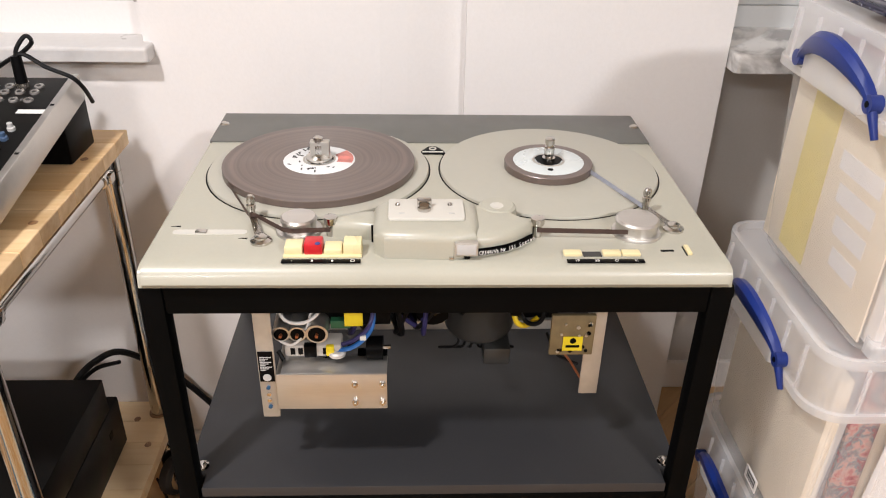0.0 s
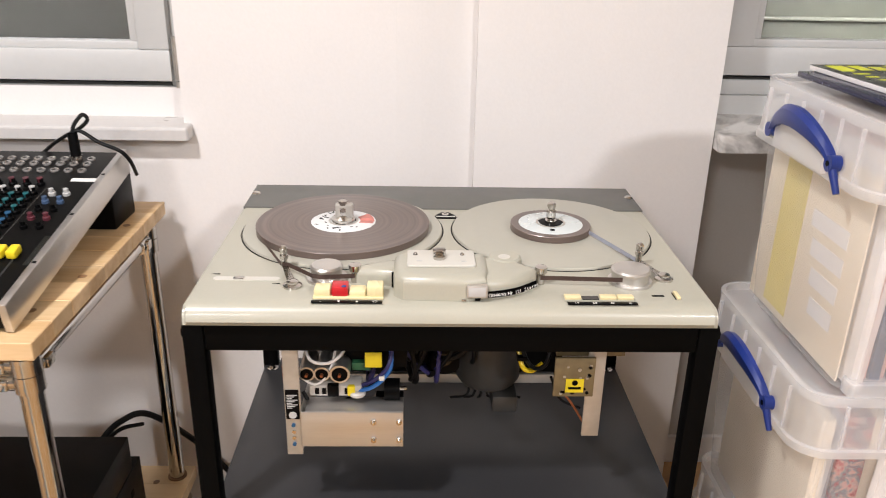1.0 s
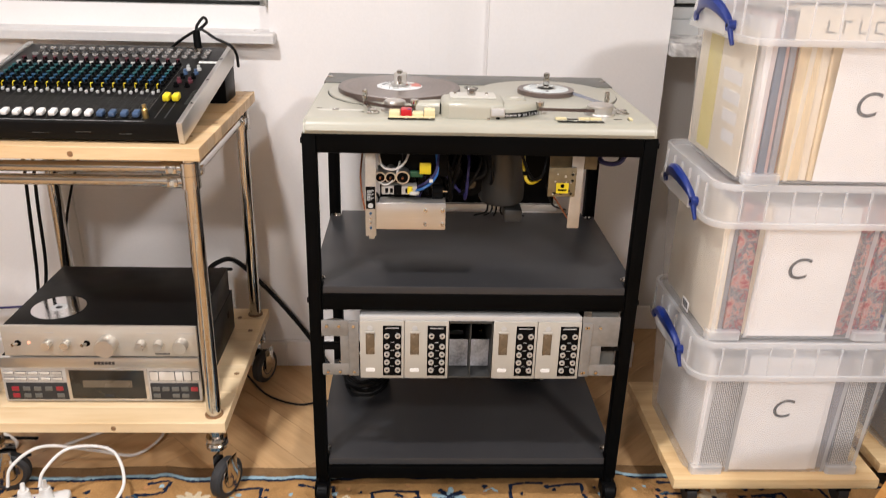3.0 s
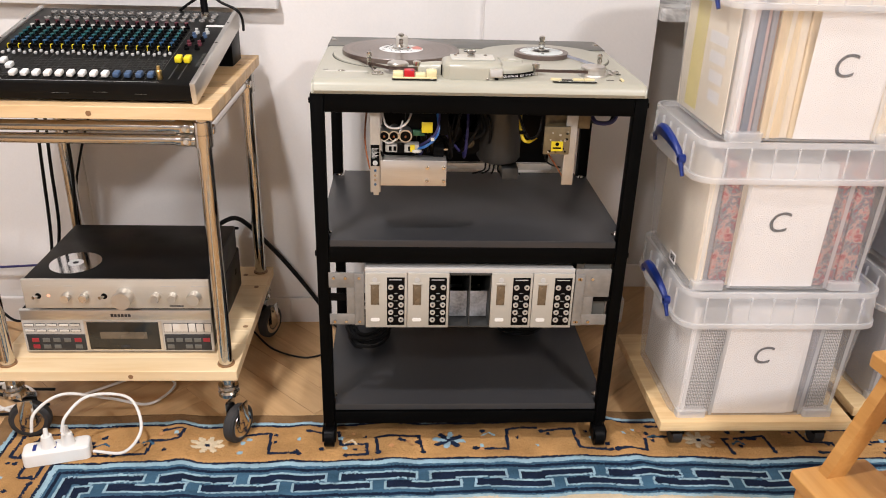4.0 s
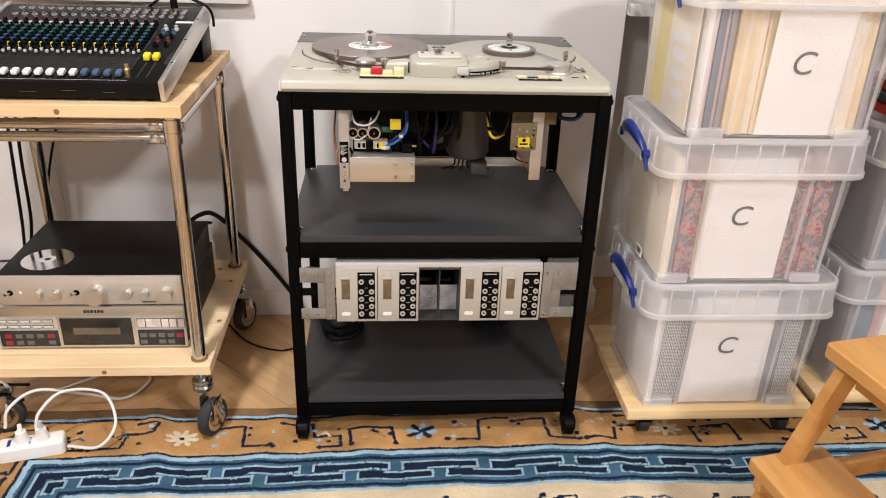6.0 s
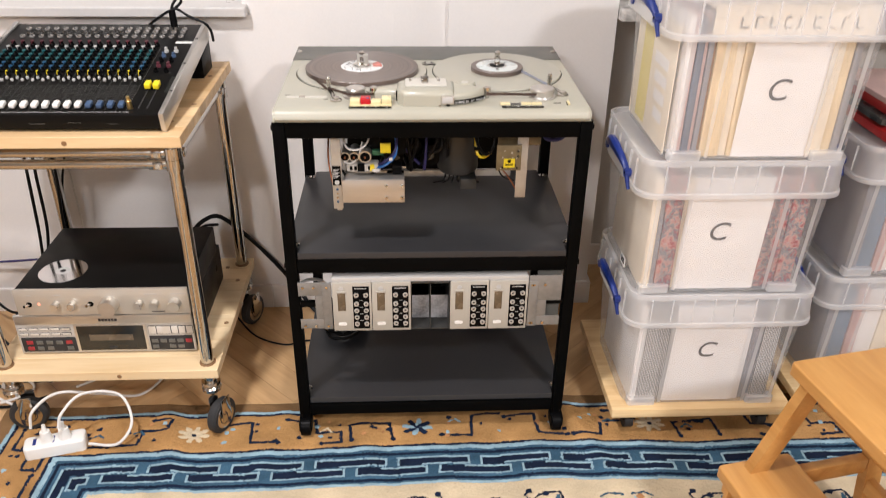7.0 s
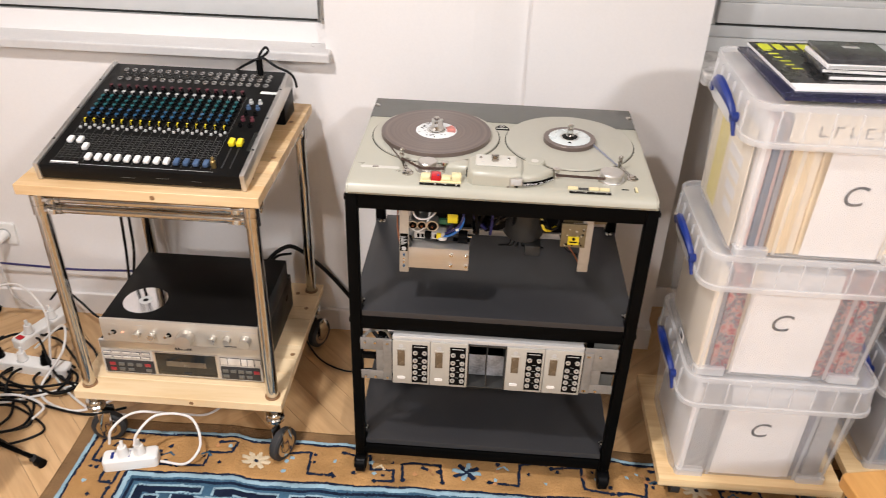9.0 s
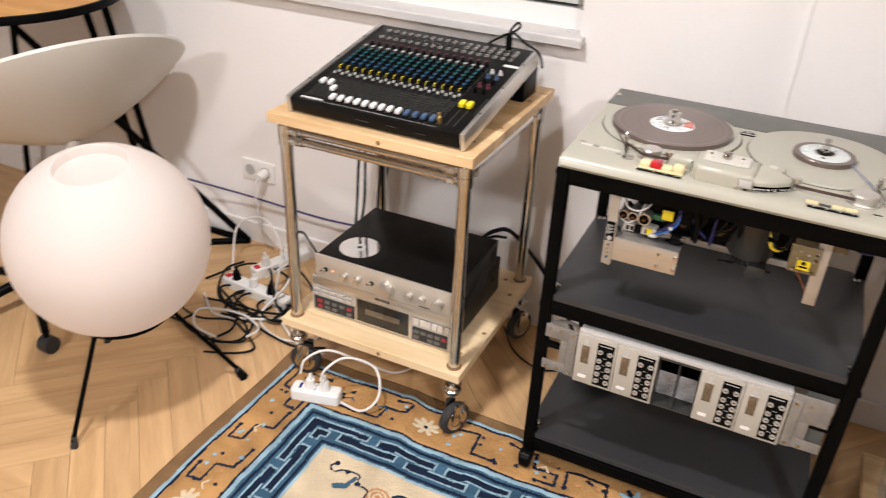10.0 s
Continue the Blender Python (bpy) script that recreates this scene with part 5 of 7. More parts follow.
    ticks = part("fader_scale", ticks, GREYPL, d, smooth=False)
    for i in range(1, cnt):
        rep(ticks, i * pitch, 0)
    lvl = [0.098, 0.098, 0.072] + [0.032] * 13
    for i in range(cnt):
        mtl = WHITEPL if i < 12 else NAVYCAP
        bm = bmesh.new()
        box(bm, -0.0065, 0.0065, -0.011, 0.011, 0.003, 0.0135, 0.003, m=M @ pose(x0 + i * pitch, lvl[i], Z))
        box(bm, -0.001, 0.001, -0.003, 0.003, 0, 0.004, 0, m=M @ pose(x0 + i * pitch, lvl[i], Z))
        part("fader_cap", bm, mtl, d, "white fader cap" if i < 12 else "slate blue fader cap")
    for i in range(2):
        xx = 0.436 + i * 0.0195
        part("fader_slot", B(-0.0013, 0.0013, -0.055, 0.055, 0, 0.0006, m=M @ pose(xx, 0.083, Z)), RUBBER, d)
        bm = bmesh.new()
        box(bm, -0.0072, 0.0072, -0.012, 0.012, 0.003, 0.016, 0.003, m=M @ pose(xx, 0.122, Z))
        part("fader_cap", bm, YELLOW, d, "yellow master fader cap")
        k = None
        for r in range(5):
            part("master_knob", lathe(bmesh.new(), [(0.006, 0), (0.006, 0.005), (0.004, 0.006), (0.004, 0.012), (0, 0.012)], (0, 0, 0), 10, M @ pose(0.432 + i * 0.024, 0.205 + r * 0.027, Z)), (BLKPL, WINECAP, BLKPL, NAVYCAP, GREYCAP)[r], d)
    part("meter_bridge", B(0.475, 0.487, 0.10, 0.18, Z, Z + 0.0008, m=M), SMOKE, d)
    part("headphone_jack", lathe(bmesh.new(), [(0.006, 0), (0.006, 0.018), (0.004, 0.02), (0.004, 0.028), (0, 0.028)], (0, 0, 0), 14, M @ pose(0.418, 0.030, Z)), BRASS, d)
    # sockets along the back
    xl = lathe(bmesh.new(), [(0.004, 0.0005), (0.004, 0.003), (0.0072, 0.003), (0.0078, 0.001), (0.0078, 0)], (0, 0, 0), 14, M @ pose(x0, 0.448, Z))
    xl = part("jack_socket", xl, NICKEL, d)
    for i in range(cnt + 2):
        for dv in (0, -0.046) if i < 11 else (0, -0.020, -0.046):
            if i or dv:
                rep(xl, i * pitch, dv)
    xr = lathe(bmesh.new(), [(0.0, 0.0006), (0.0085, 0.0006), (0.0095, 0.0022), (0.0108, 0.0022), (0.0112, 0)], (0, 0, 0), 18, M @ pose(x0 + pitch / 2, 0.424, Z))
    xr = part("microphone_socket", xr, SOCKETDARK, d, "dark round microphone socket")
    for i in range(1, 11):
        rep(xr, i * pitch, 0)
    part("scribble_line", B(0.03, 0.42, 0.0105, 0.0115, Z, Z + 0.0003, m=M), GREYCAP, d)
    part("maker_mark", B(0.030, 0.095, 0.0145, 0.0195, Z, Z + 0.0004, m=M), WHITEPL, d)
    part("model_mark", B(0.442, 0.486, 0.362, 0.374, Z, Z + 0.0004, m=M), WHITEPL, d)
    for i in range(3):
        part("scratch", B(0.20 + 0.085 * i, 0.235 + 0.08 * i, -0.0006, 0.001, 0.017 + 0.003 * (i % 2), 0.0175 + 0.003 * (i % 2), m=M), GREYPL, d)
    # plug with its cable
    d.matrix_world = pose(-1.059, 0.836, 0.863, 0, 0, -0.5)
    return d


mixing_desk()
pg = thing("microphone_cable", (-0.645, 1.262, 0.985), "black microphone plug and cable looped over the desk", "cable")
part("plug", R((-0.632, 1.262, 0.990), (-0.635, 1.268, 1.033), 0.0095, 0.0085, seg=18), BLKPL, pg)
part("plug_collar", R((-0.632, 1.262, 0.972), (-0.632, 1.262, 0.992), 0.0105, seg=18), CHROME, pg)
part("lead", T([(-0.635, 1.268, 1.03), (-0.632, 1.272, 1.045), (-0.618, 1.28, 1.062), (-0.611, 1.282, 1.052), (-0.628, 1.28, 1.036), (-0.655, 1.285, 1.022), (-0.69, 1.30, 1.000), (-0.73, 1.33, 0.97), (-0.80, 1.395, 0.92), (-0.95, 1.41, 0.82), (-1.085, 1.418, 0.5), (-1.12, 1.41, 0.2), (-1.14, 1.40, 0.01)], 0.0036), CABLEBLK, pg)
part("lead", T([(-0.638, 1.268, 1.03), (-0.622, 1.27, 1.035), (-0.59, 1.268, 1.015), (-0.556, 1.272, 0.998), (-0.545, 1.285, 0.975), (-0.55, 1.32, 0.94)], 0.0036), CABLEBLK, pg)


# ---------- hi-fi units on the lower board ----------
def hifi_case(name, x0, x1, y0, y1, z0, z1, face, label, category):
    a = thing(name, ((x0 + x1) / 2, (y0 + y1) / 2, z0), label, category)
    part("case", B(x0 + 0.003, x1 - 0.003, y0 + 0.006, y1, z0 + 0.006, z1, 0.002), BLKSAT, a, "black sheet metal case")
    part("faceplate", B(x0, x1, y0, y0 + 0.008, z0 + 0.006, z1 + 0.001, 0.0012), face, a, "silver faceplate")
    for fx in (x0 + 0.04, x1 - 0.04):
        for fy in (y0 + 0.05, y1 - 0.05):
            part("foot", L([(0.014, 0), (0.015, 0.006), (0, 0.006)], (fx, fy, z0), 16), RUBBER, a)
    return a


AX0, AX1, AY = -1.022, -0.588, 0.862
amp = hifi_case("amplifier", AX0, AX1, AY, 1.20, 0.351, 0.432, SILVERFACE, "silver fronted stereo amplifier with black lid", "amplifier")


KNOBMETAL = mat("turned_aluminium", (0.62, 0.59, 0.54), 0.3, 0.85, var=0.05)


def dial(parent, x, z, r, depth, y=AY, name="knob"):
    bm = lathe(bmesh.new(), [(r, 0), (r, depth * 0.85), (r * 0.94, depth), (0, depth)], (0, 0, 0), 26, pose(x, y, z, 90))
    part(name, bm, KNOBMETAL, parent)


zc = 0.390
for x, r, dp in ((-0.921, 0.010, 0.018), (-0.880, 0.010, 0.018), (-0.787, 0.0225, 0.030), (-0.713, 0.0105, 0.018), (-0.674, 0.0105, 0.018), (-0.623, 0.0155, 0.022)):
    dial(amp, x, zc, r, dp)
for x in (-0.988, -0.835):
    h2 = part("switch_recess", R((x, AY + 0.001, zc), (x, AY - 0.0004, zc), 0.0075, seg=16), BLKPL, amp)
    part("toggle", R((x, AY, zc), (x - 0.006, AY - 0.014, zc + 0.002), 0.003, 0.0042, seg=12), CHROME, h2)
led = bpy.data.materials.new("indicator_glow")
led.use_nodes = True
led.node_tree.nodes["Principled BSDF"].inputs["Base Color"].default_value = (0.7, 0.25, 0.18, 1)
led.node_tree.nodes["Principled BSDF"].inputs["Emission Color"].default_value = (1.0, 0.35, 0.2, 1)
led.node_tree.nodes["Principled BSDF"].inputs["Emission Strength"].default_value = 1.2
part("indicator", R((-0.9635, AY + 0.001, zc + 0.001), (-0.9635, AY - 0.0008, zc + 0.001), 0.0035, seg=12), led, amp)
for x, w in ((-0.99, 0.012), (-0.925, 0.02), (-0.70, 0.035), (-0.63, 0.04)):
    part("fine_print", B(x, x + w, AY - 0.0005, AY, zc + 0.026, zc + 0.0275), GREYCAP, amp)
part("maker_mark", B(-0.685, -0.652, AY - 0.0006, AY, 0.3625, 0.3655), INK, amp)

disc = thing("compact_disc", (-0.928, 0.955, 0.433), "silver compact disc lying on the amplifier", "disc")
part("disc", L([(0.0075, 0.0), (0.0075, 0.0013), (0.06, 0.0013), (0.06, 0.0)], (-0.928, 0.955, 0.4325), 64), mat("disc_mirror", (0.82, 0.82, 0.84), 0.06, 1.0, var=0.03), disc)
part("disc_hub", L([(0.0075, 0.0013), (0.0075, 0.0016), (0.0185, 0.0016), (0.0185, 0.0013)], (-0.928, 0.955, 0.4325), 40), GREYCAP, disc)

KX0, KX1, KY = -1.052, -0.596, 0.884
cdp = hifi_case("disc_player", KX0, KX1, KY, 1.26, 0.217, 0.340, GREYFACE, "light grey studio disc player with dark display", "disc player")
FY = KY


def inset(name, x0, x1, z0, z1, m, d=0.0012, bev=0.0004, lab=""):
    return part(name, B(x0, x1, FY - d, FY + 0.001, z0, z1, bev), m, cdp, lab)


inset("top_band", KX0 + 0.002, KX1 - 0.002, 0.3135, 0.339, ALU, 0.001)
for k in range(6):
    inset("maker_mark", -0.836 + k * 0.0082, -0.8295 + k * 0.0082, 0.322, 0.330, INK, 0.0014, 0)
inset("display_frame", -0.904, -0.718, 0.228, 0.311, ALU, 0.002, 0.001)
inset("display_window", -0.897, -0.725, 0.231, 0.308, SMOKE, 0.003, 0.001, "dark smoked display window")
inset("display", -0.868, -0.755, 0.262, 0.281, LCD, 0.0034)
inset("button_bar", -0.822, -0.80, 0.236, 0.243, RUBBER, 0.0036)
inset("dark_panel", KX0 + 0.006, -0.906, 0.228, 0.273, RUBBER, 0.0014, 0.0004, "dark key panel")
inset("dark_panel", -0.714, KX1 - 0.006, 0.228, 0.273, RUBBER, 0.0014, 0.0004, "dark key panel")
for i in range(5):
    for r in range(2):
        inset("key_surround", KX0 + 0.0052 + i * 0.0275, KX0 + 0.0288 + i * 0.0275, 0.2802 + r * 0.0155, 0.2878 + r * 0.0155, RUBBER, 0.0016, 0)
        inset("push_key", KX0 + 0.006 + i * 0.0275, KX0 + 0.028 + i * 0.0275, 0.281 + r * 0.0155, 0.287 + r * 0.0155, KEYCREAM, 0.0024, 0.0006)
        x = KX0 + 0.018 + i * 0.0255
        if not (r == 0 and i == 3):
            inset("soft_key", x, x + 0.0165, 0.2335 + r * 0.0185, 0.2445 + r * 0.0185, KEYRED if (i == 0 or (i == 4 and r)) else GREYPL, 0.003, 0.0008)
        x = -0.709 + i * 0.0222
        if not (r == 0 and i in (1, 4)):
            inset("soft_key", x, x + 0.0165, 0.2335 + r * 0.0185, 0.2445 + r * 0.0185, KEYRED if (i == 4 and r) else GREYPL, 0.003, 0.0008)
for x0, x1 in ((-0.712, -0.693), (-0.691, -0.655), (-0.653, -0.636), (-0.634, -0.617), (-0.614, KX1 - 0.002)):
    inset("key_surround", x0 - 0.0007, x1 + 0.0007, 0.2802, 0.3048, RUBBER, 0.0016, 0)
    inset("wide_key", x0, x1, 0.281, 0.304, KEYCREAM, 0.0028, 0.001)
part("side_hole", B(KX1 - 0.004, KX1 - 0.002, 1.19, 1.205, 0.285, 0.30), BLKPL, cdp)


# ---------- storage boxes ----------
def storage_box(cx, y0, z0, H, W=0.478, D=0.375, label=""):
    """Lidded milky box with ribs, two blue clip handles; returns its thing."""
    s = thing("storage_box", (cx, y0 + D / 2, z0), label, "storage box", "stacked storage boxes")
    x0, x1, y1 = cx - W / 2, cx + W / 2, y0 + D
    lid = H - 0.088

    def shell(z_a, z_b, ins_a, ins_b, r, material, nm, cap_bottom=False, cap_top=False, th=0.0022, parent=s):
        bm = bmesh.new()
        a = [bm.verts.new((x, y, z_a)) for x, y in round_rect(x0 + ins_a, x1 - ins_a, y0 + ins_a, y1 - ins_a, r)]
        b = [bm.verts.new((x, y, z_b)) for x, y in round_rect(x0 + ins_b, x1 - ins_b, y0 + ins_b, y1 - ins_b, r)]
        for i in range(len(a)):
            j = (i + 1) % len(a)
            bm.faces.new([a[i], a[j], b[j], b[i]])
        if cap_bottom:
            bm.faces.new(a[::-1])
        if cap_top:
            bm.faces.new(b)
        bmesh.ops.solidify(bm, geom=bm.faces, thickness=th)
        return part(nm, bm, material, parent)

    shell(z0 + 0.002, z0 + lid + 0.01, 0.030, 0.014, 0.035, MILK, "tub", cap_bottom=True)
    l = shell(z0 + lid, z0 + H - 0.012, 0.000, 0.004, 0.045, MILKD, "lid", cap_top=True)
    lip = bmesh.new()
    oo, ii = round_rect(x0 - 0.003, x1 + 0.003, y0 - 0.003, y1 + 0.003, 0.047), round_rect(x0 + 0.003, x1 - 0.003, y0 + 0.003, y1 - 0.003, 0.043)
    rings = [[lip.verts.new((x, y, z)) for x, y in o] for o, z in ((ii, z0 + lid - 0.004), (oo, z0 + lid - 0.003), (oo, z0 + lid + 0.008), (ii, z0 + lid + 0.011))]
    for a, b in zip(rings, rings[1:]):
        for i in range(len(a)):
            lip.faces.new([a[i], a[(i + 1) % len(a)], b[(i + 1) % len(a)], b[i]])
    part("lid_lip", lip, MILKD, l)
    rim = bmesh.new()
    oo, ii = round_rect(x0 + 0.003, x1 - 0.003, y0 + 0.003, y1 - 0.003, 0.043), round_rect(x0 + 0.010, x1 - 0.010, y0 + 0.010, y1 - 0.010, 0.037)
    rings = [[rim.verts.new((x, y, z)) for x, y in o] for o, z in ((oo, z0 + H - 0.014), (oo, z0 + H), (ii, z0 + H), (ii, z0 + H - 0.012))]
    for a, b in zip(rings, rings[1:]):
        for i in range(len(a)):
            rim.faces.new([a[i], a[(i + 1) % len(a)], b[(i + 1) % len(a)], b[i]])
    part("lid_rim", rim, MILKD, l)
    rb = None
    for i in range(8):
        xr = x0 + 0.055 + i * (W - 0.11) / 7
        if rb is None:
            rb, rx = part("lid_rib", B(xr - 0.0015, xr + 0.0015, y0 - 0.0015, y0 + 0.004, z0 + lid + 0.01, z0 + H - 0.012), MILKD, l), xr
        else:
            again("lid_rib", rb, (xr - rx, 0, 0), l)
    rb = None
    for i in range(6):
        yr = y0 + 0.055 + i * (D - 0.11) / 5
        if rb is None:
            rb, ry = part("lid_rib", B(x0 - 0.0015, x0 + 0.004, yr - 0.0015, yr + 0.0015, z0 + lid + 0.01, z0 + H - 0.012), MILKD, l), yr
        else:
            again("lid_rib", rb, (0, yr - ry, 0), l)
    # upright corner ribs of the tub
    for xr in (x0 + 0.052, x0 + 0.125, x1 - 0.125, x1 - 0.052):
        bm = bmesh.new()
        vs = [bm.verts.new(v) for v in ((xr - 0.004, y0 + 0.027, z0 + 0.006), (xr + 0.004, y0 + 0.027, z0 + 0.006), (xr + 0.005, y0 + 0.011, z0 + lid), (xr - 0.005, y0 + 0.011, z0 + lid))]
        bm.faces.new(vs)
        bmesh.ops.solidify(bm, geom=bm.faces, thickness=0.003)
        part("tub_rib", bm, MILKD, s)
    # foot ledge
    part("tub_foot", slab(bmesh.new(), round_rect(x0 + 0.040, x0 + 0.115, y0 + 0.022, y0 + 0.05, 0.008), z0 + 0.0, z0 + 0.02, 0.002), MILKD, s)
    part("tub_foot", slab(bmesh.new(), round_rect(x1 - 0.115, x1 - 0.040, y0 + 0.022, y0 + 0.05, 0.008), z0 + 0.0, z0 + 0.02, 0.002), MILKD, s)
    # handles
    yc = (y0 + y1) / 2
    for sx, hx in ((-1, x0), (1, x1)):
        bm = bmesh.new()
        rings = []
        for k in range(17):
            f = k / 16
            a = math.sin(math.pi * f)
            wd, th = 0.007 + 0.007 * a, 0.0045 + 0.0015 * a
            px, py, pz = hx + sx * (0.006 + 0.016 * a), yc - 0.092 + 0.184 * f, z0 + lid + 0.022 + 0.040 * a ** 0.75
            rings.append([bm.verts.new((px + sx * dx, py, pz + dz)) for dx, dz in ((-th, -wd), (th * 0.6, -wd * 1.1), (th * 1.5, -wd * 0.3), (th * 1.4, wd * 0.5), (th * 0.4, wd), (-th, wd * 0.9))])
        for a, b in zip(rings, rings[1:]):
            for k in range(6):
                bm.faces.new([a[k], a[(k + 1) % 6], b[(k + 1) % 6], b[k]])
        bm.faces.new(rings[0][::-1])
        bm.faces.new(rings[-1])
        for yy in (yc - 0.092, yc + 0.092):
            rod(bm, (hx - sx * 0.004, yy, z0 + lid + 0.022), (hx + sx * 0.013, yy, z0 + lid + 0.022), 0.0105, seg=16)
        rod(bm, (hx + sx * 0.008, yc - 0.094, z0 + lid + 0.020), (hx + sx * 0.005, yc - 0.112, z0 + lid - 0.012), 0.006, 0.004, seg=12)
        bmesh.ops.recalc_face_normals(bm, faces=bm.faces)
        h = part("clip_handle", bm, BLUE, s, "blue clip handle")
        part("handle_pin", R((hx + sx * 0.0125, yc - 0.092, z0 + lid + 0.022), (hx + sx * 0.0137, yc - 0.092, z0 + lid + 0.022), 0.004, seg=10), BLKPL, h)
        g = bmesh.new()
        box(g, min(hx, hx + sx * 0.012), max(hx, hx + sx * 0.012), yc - 0.075, yc + 0.075, z0 + lid + 0.002, z0 + lid + 0.042, 0.004)
        part("grip", g, MILKD, s, "milky hand grip")
    return s, x0, x1, y0, y1, lid


def sleeves(cx, y0, z0, h, specs, label, D=0.315):
    """Record sleeves standing on edge, spines to the front: (width, material, lean) from one side on."""
    x = cx
    for w, m, nm, inset in specs:
        if nm:
            t = thing("record_sleeve", (x + w / 2, y0 + D / 2, z0), nm, "record", "records in the boxes")
            part("sleeve", B(x + 0.0006, x + w - 0.0006, y0 + inset, y0 + inset + D, z0, z0 + h - 0.004 * (len(nm) % 3), 0.001), m, t)
        x += w


BOX = [(0.755, 0.738, 0.106, 0.360), (0.735, 0.733, 0.466, 0.358), (0.748, 0.716, 0.824, 0.362)]
labs = ("milky plastic lidded box with dotted sleeves, on a wooden dolly", "milky plastic lidded box with red patterned sleeves", "milky plastic lidded box packed with cream and straw sleeves")
CREAMLAB, REDLAB, DOTLAB = "cream record sleeve standing in a box", "red patterned record sleeve standing in a box", "grey dotted record sleeve standing in a box"
GREYLAB, PINKLAB, BLUELAB, TANLAB = "grey record sleeve standing in a box", "pink record sleeve standing in a box", "blue grey record sleeve standing in a box", "straw coloured printed sleeve standing in a box"
sets = [
    [(0.018, CARD, "white record sleeve standing in a box"), (0.075, MESHSLEEVE, DOTLAB), (0.205, CARD, "white record sleeve standing in a box"), (0.03, GREYSLEEVE, GREYLAB), (0.045, MESHSLEEVE, DOTLAB)],
    [(0.022, CREAMPAPER, CREAMLAB), (0.012, GREYSLEEVE, GREYLAB), (0.042, REDSLEEVE, REDLAB), (0.022, CREAMPAPER, CREAMLAB), (0.185, CARD, "white record sleeve standing in a box"), (0.052, REDSLEEVE, REDLAB), (0.042, REDSLEEVE, REDLAB)],
    [(0.014, CARD, "white record sleeve standing in a box"), (0.010, PINKSLEEVE, PINKLAB), (0.016, BLUEGREY, BLUELAB), (0.008, PINKSLEEVE, PINKLAB), (0.012, GREYSLEEVE, GREYLAB), (0.006, BROWNSLEEVE, "thin brown record sleeve standing in a box"), (0.044, TANSLEEVE, TANLAB), (0.018, CREAMPAPER, CREAMLAB), (0.044, TANSLEEVE, TANLAB), (0.135, CARD, "white record sleeve standing in a box"), (0.035, CREAMPAPER, CREAMLAB), (0.022, TANSLEEVE, TANLAB), (0.016, GREYSLEEVE, GREYLAB)],
]
cards = [(0.744, 0.190, 0.0), (0.722, 0.196, 0.0), (0.776, 0.168, 0.0)]
lets = [(0.742, 0.286), (0.708, 0.634), (0.766, 0.984)]
